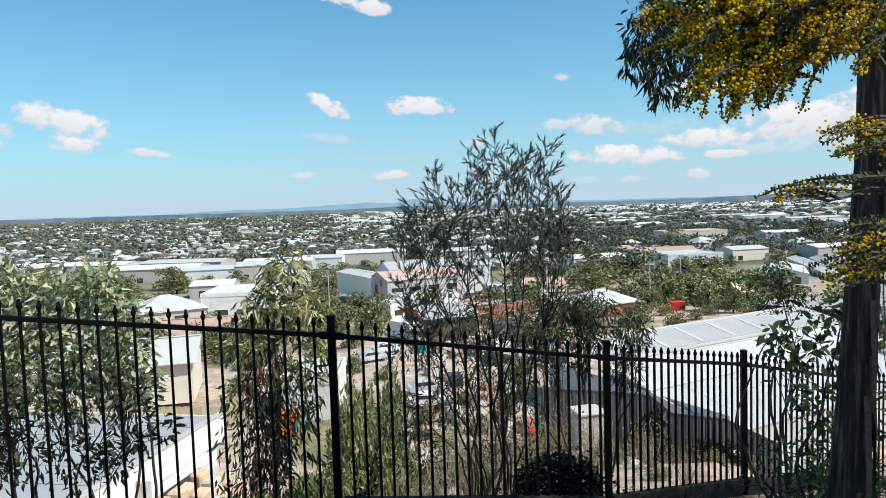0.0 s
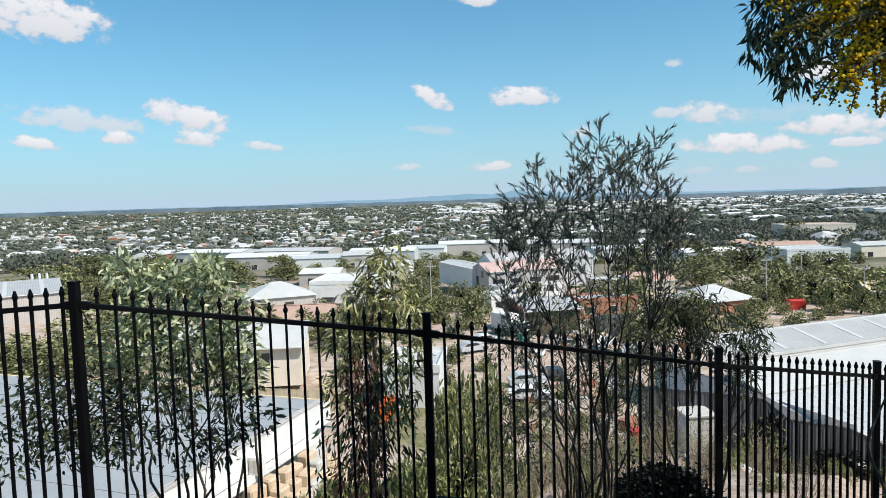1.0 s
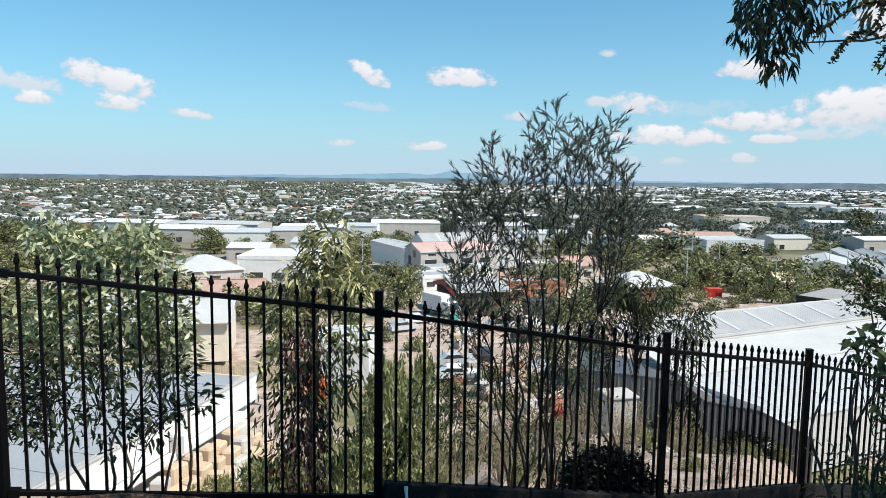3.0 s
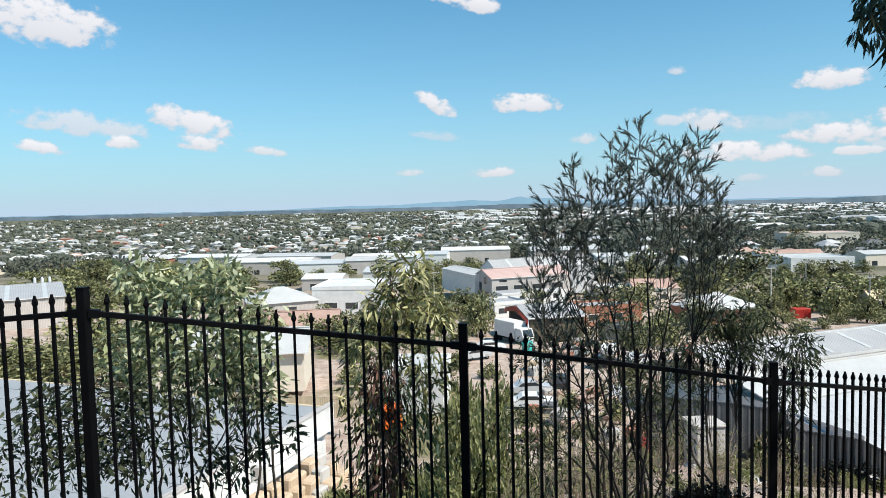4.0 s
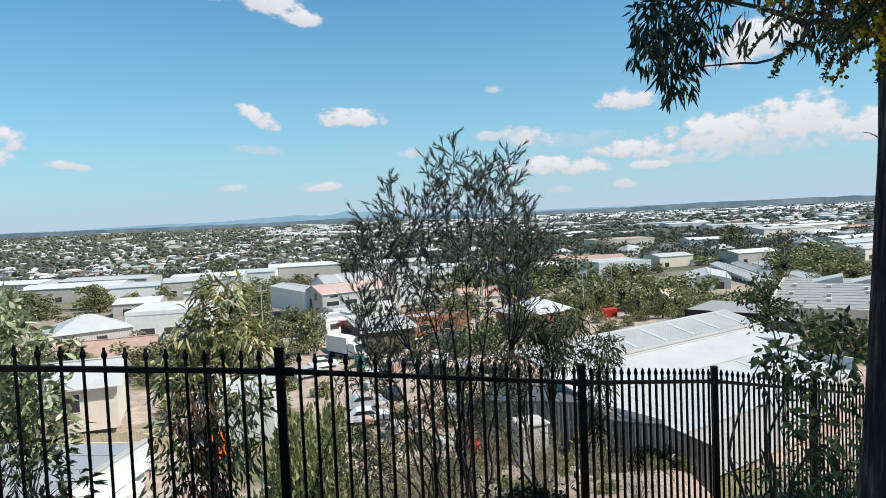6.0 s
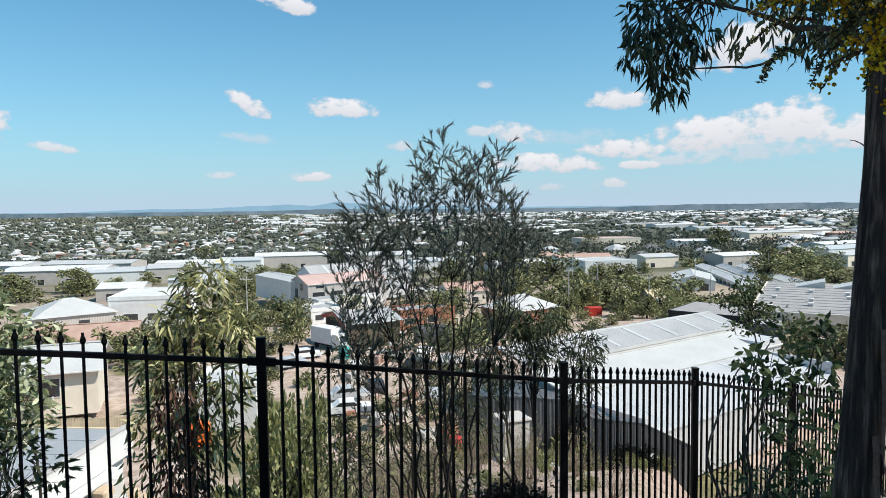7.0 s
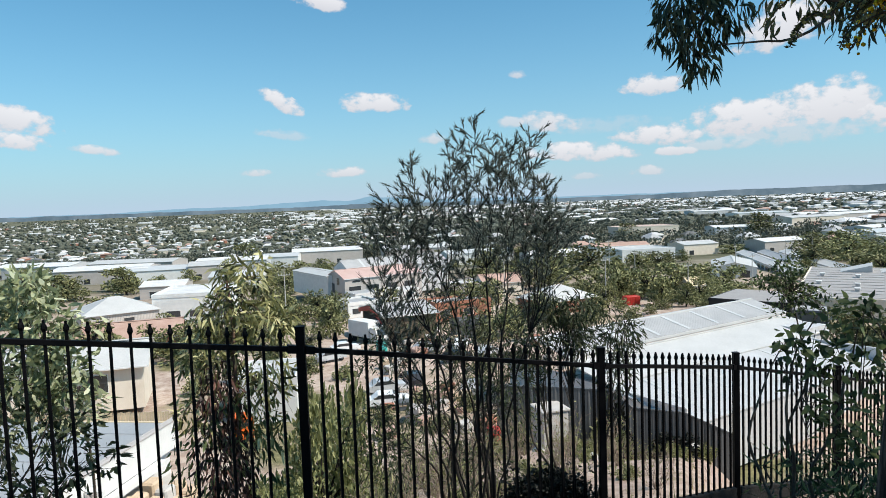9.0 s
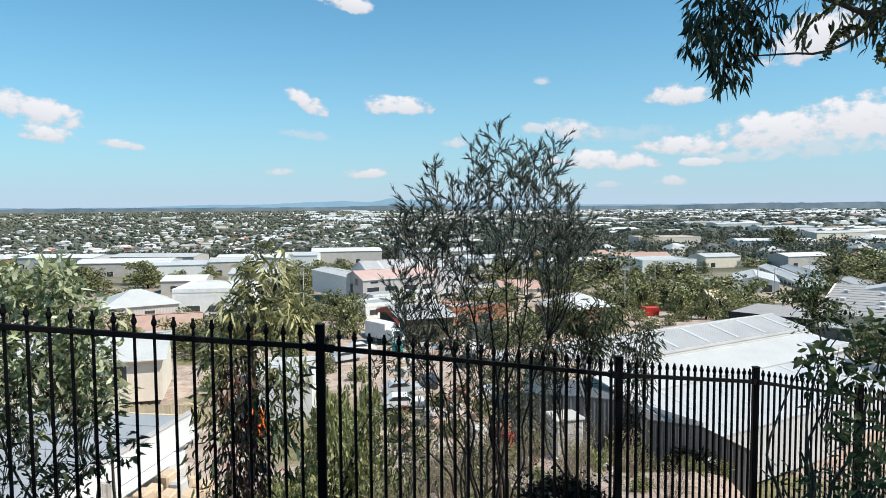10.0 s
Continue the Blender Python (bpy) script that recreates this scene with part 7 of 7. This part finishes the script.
def far_woods():
    """Woods, gardens and street trees farther off."""
    rs = random.Random(3)
    wood_rng = np.random.default_rng(8)
    bm = bmesh.new()
    bmesh.ops.create_icosphere(bm, subdivisions=2, radius=1.0)
    V = np.array([v.co for v in bm.verts])
    F = [tuple(q.index for q in f.verts) for f in bm.faces]
    bm.free()
    bm = bmesh.new()
    bmesh.ops.create_icosphere(bm, subdivisions=1, radius=1.0)
    V1 = np.array([v.co for v in bm.verts])
    F1 = [tuple(q.index for q in f.verts) for f in bm.faces]
    bm.free()
    small = [V1 * wood_rng.uniform(0.65, 1.3, (len(V1), 1)) for k in range(8)]
    shapes = []
    for k in range(8):
        s = np.array([1 + 0.5 * noise.noise(Vector(v) * 1.6 + Vector((k * 9, 0, 0))) + 0.25 * noise.noise(Vector(v) * 4 + Vector((k * 5, 3, 0))) for v in V])
        shapes.append(V * s[:, None])
    b = Build()
    count = 0
    while count < 23000:
        az = rs.uniform(-48, 50)
        d = 420 * (9.5 ** rs.random())
        if count % 11 == 0:
            az, d = rs.uniform(-46, 15), rs.uniform(400, 640)
        elif count > 12000:
            d = rs.uniform(1000, 4500)
        x, y = d * math.sin(radians(az)), d * math.cos(radians(az))
        wood = noise.noise((x * 0.004, y * 0.004, 2)) + (0.5 if 6 < az < 27 and 560 < d < 1150 else 0.0) + (0.25 if d < 700 else 0)
        if rs.random() > 0.55 + wood or not free(x, y, 5):
            continue
        z = ground_z(x, y)
        h = rs.uniform(3.6, 8.6) if d < 1300 else rs.uniform(5.0, 10.5)
        if d < 720:
            r = h * rs.uniform(0.4, 0.7)
            n = 32
            P, U = blob_points(wood_rng, n, (x, y, z + h * 0.55), (r, r, h * 0.45))
            b.leaves(P, U + wood_rng.normal(size=(n, 3)) * 0.7, wood_rng.uniform(0.34, 0.64, n) * h * 0.5, wood_rng.uniform(0.23, 0.42, n) * h * 0.5, 0.5, wood_rng)
            count += 1
            continue
        for k in range(1):
            r = h * rs.uniform(0.35, 0.65)
            b.add((shapes if d < 900 else small)[rs.randrange(8)] * (r * 1.2, r * 1.2, h * 0.5) + (x, y, z + h * rs.uniform(0.4, 0.65)), F if d < 900 else F1)
        count += 1
    tagged(b.make("far_trees", M_FAR_TREE_HAZED), "trees and gardens filling the valley between houses, greyed by painted haze", "trees", kind="stuff")


far_woods()

# ================= houses of the suburb =================


def suburb():
    rs = random.Random(21)
    walls = [M_WHITE, M_CREAM, M_BRICK, M_WHITE]
    roofs = [M_WHITE_ROOF, M_GREY_ROOF, M_TILE_ROOF, M_WHITE_ROOF, M_DARK_ROOF, M_GREY_ROOF]
    names = ["white-painted", "cream", "red brick", "white-painted"]
    rnames = ["white metal", "grey metal", "terracotta", "white metal", "charcoal", "grey metal"]
    protos = []
    for i in range(12):
        w, d, h = rs.uniform(8.5, 13), rs.uniform(7, 8.5), rs.choice((3.4, 5.2, 5.8))
        lab = names[i % 4] + " suburban house with a " + rnames[i % 6] + " roof"
        win = tuple((1.2 + 3.4 * k, 1.0 + (h - 3.0), 1.8, 1.4) for k in range(int(w // 3.6)))
        m = pose(0, 0, -900 - 20 * i)
        t = hip_house("house", m, w, d, h, rs.uniform(1.8, 2.8), walls[i % 4], roofs[i % 6], lab, win, "houses of the suburb")
        protos.append(t)
    first = set()
    placed = 0
    spots = []
    while placed < 240:
        az = rs.uniform(-46, 46)
        d = 400 * (3.6 ** rs.random())
        if 5 < az < 28 and d > 520 and rs.random() < 0.85:
            continue
        x, y = d * math.sin(radians(az)), d * math.cos(radians(az))
        if not free(x, y, 9) or any((x - a) ** 2 + (y - b) ** 2 < 300 for a, b in spots):
            continue
        spots.append((x, y))
        k = rs.randrange(12)
        m = pose(x, y, ground_z(x, y) - 0.3 + rs.uniform(0, 1.2), 0, 0, rs.choice((0, 8, 16, 90, 98, -82)) + rs.uniform(-6, 6))
        if k in first:
            copy_thing(protos[k], m)
        else:
            protos[k].matrix_basis = m
            first.add(k)
        placed += 1
    for k in range(12):
        if k not in first:
            x, y = -300 + 40 * k, 900
            protos[k].matrix_basis = pose(x, y, ground_z(x, y))
    # the rest, too far to pick out singly
    groups = [(M_FAR_ROOF, M_WHITE, 1500, "far white-roofed houses and sheds", 20), (M_GREY_ROOF, M_CREAM, 620, "far grey-roofed houses", 14), (M_DARK_ROOF, M_CREAM, 260, "far dark-roofed houses", 14), (M_TILE_ROOF, M_BRICK, 200, "far tile-roofed houses", 14)]
    for roof, wall, n, lab, big in groups:
        R, W = Build(), Build()
        c = 0
        while c < n:
            az = rs.uniform(-48, 50)
            d = 560 * (6.8 ** rs.random()) if c % 2 or roof is not M_FAR_ROOF else rs.uniform(1300, 4600)
            if roof is M_FAR_ROOF and c % 4 == 0:
                az, d = rs.uniform(-9, 38), rs.uniform(2300, 4300)
            if 5 < az < 28 and 520 < d < 1200 and rs.random() < 0.9:
                continue
            x, y = d * math.sin(radians(az)), d * math.cos(radians(az))
            if not free(x, y, 10):
                continue
            z = ground_z(x, y)
            big_shed = (d > 1500 and rs.random() < (0.75 if az > -9 else 0.2)) or (az > 14 and rs.random() < 0.5)
            w = rs.uniform(30, 100) if big_shed and d > 2600 and roof is M_FAR_ROOF else rs.uniform(16, 44) if big_shed else rs.uniform(9, 17)
            e = rs.uniform(10, 20) if big_shed else rs.uniform(8, 12)
            h = rs.uniform(4, 7) if big_shed else rs.uniform(3.0, 5.8)
            k = rs.uniform(1.5, 2.6)
            a = radians(rs.choice((0, 8, 16, 90)) + rs.uniform(-8, 8))
            ca, sa = math.cos(a), math.sin(a)
            L = lambda u, v, q: (x + u * ca - v * sa, y + u * sa + v * ca, z + q)
            W.add([L(-w / 2, -e / 2, -2), L(w / 2, -e / 2, -2), L(w / 2, e / 2, -2), L(-w / 2, e / 2, -2), L(-w / 2, -e / 2, h), L(w / 2, -e / 2, h), L(w / 2, e / 2, h), L(-w / 2, e / 2, h)],
                  [(0, 1, 5, 4), (1, 2, 6, 5), (2, 3, 7, 6), (3, 0, 4, 7)])
            o = 0.5
            R.add([L(-w / 2 - o, -e / 2 - o, h), L(w / 2 + o, -e / 2 - o, h), L(w / 2 + o, e / 2 + o, h), L(-w / 2 - o, e / 2 + o, h), L(-w / 2 + e * 0.4, 0, h + k), L(w / 2 - e * 0.4, 0, h + k)],
                  [(0, 1, 5, 4), (1, 2, 5), (2, 3, 4, 5), (3, 0, 4)])
            c += 1
        t = thing("far_houses", pose(0, 0, 0), lab + " across the plain", "houses", kind="stuff")
        W.make("wall", wall, t)
        R.make("roof", roof, t)


suburb()
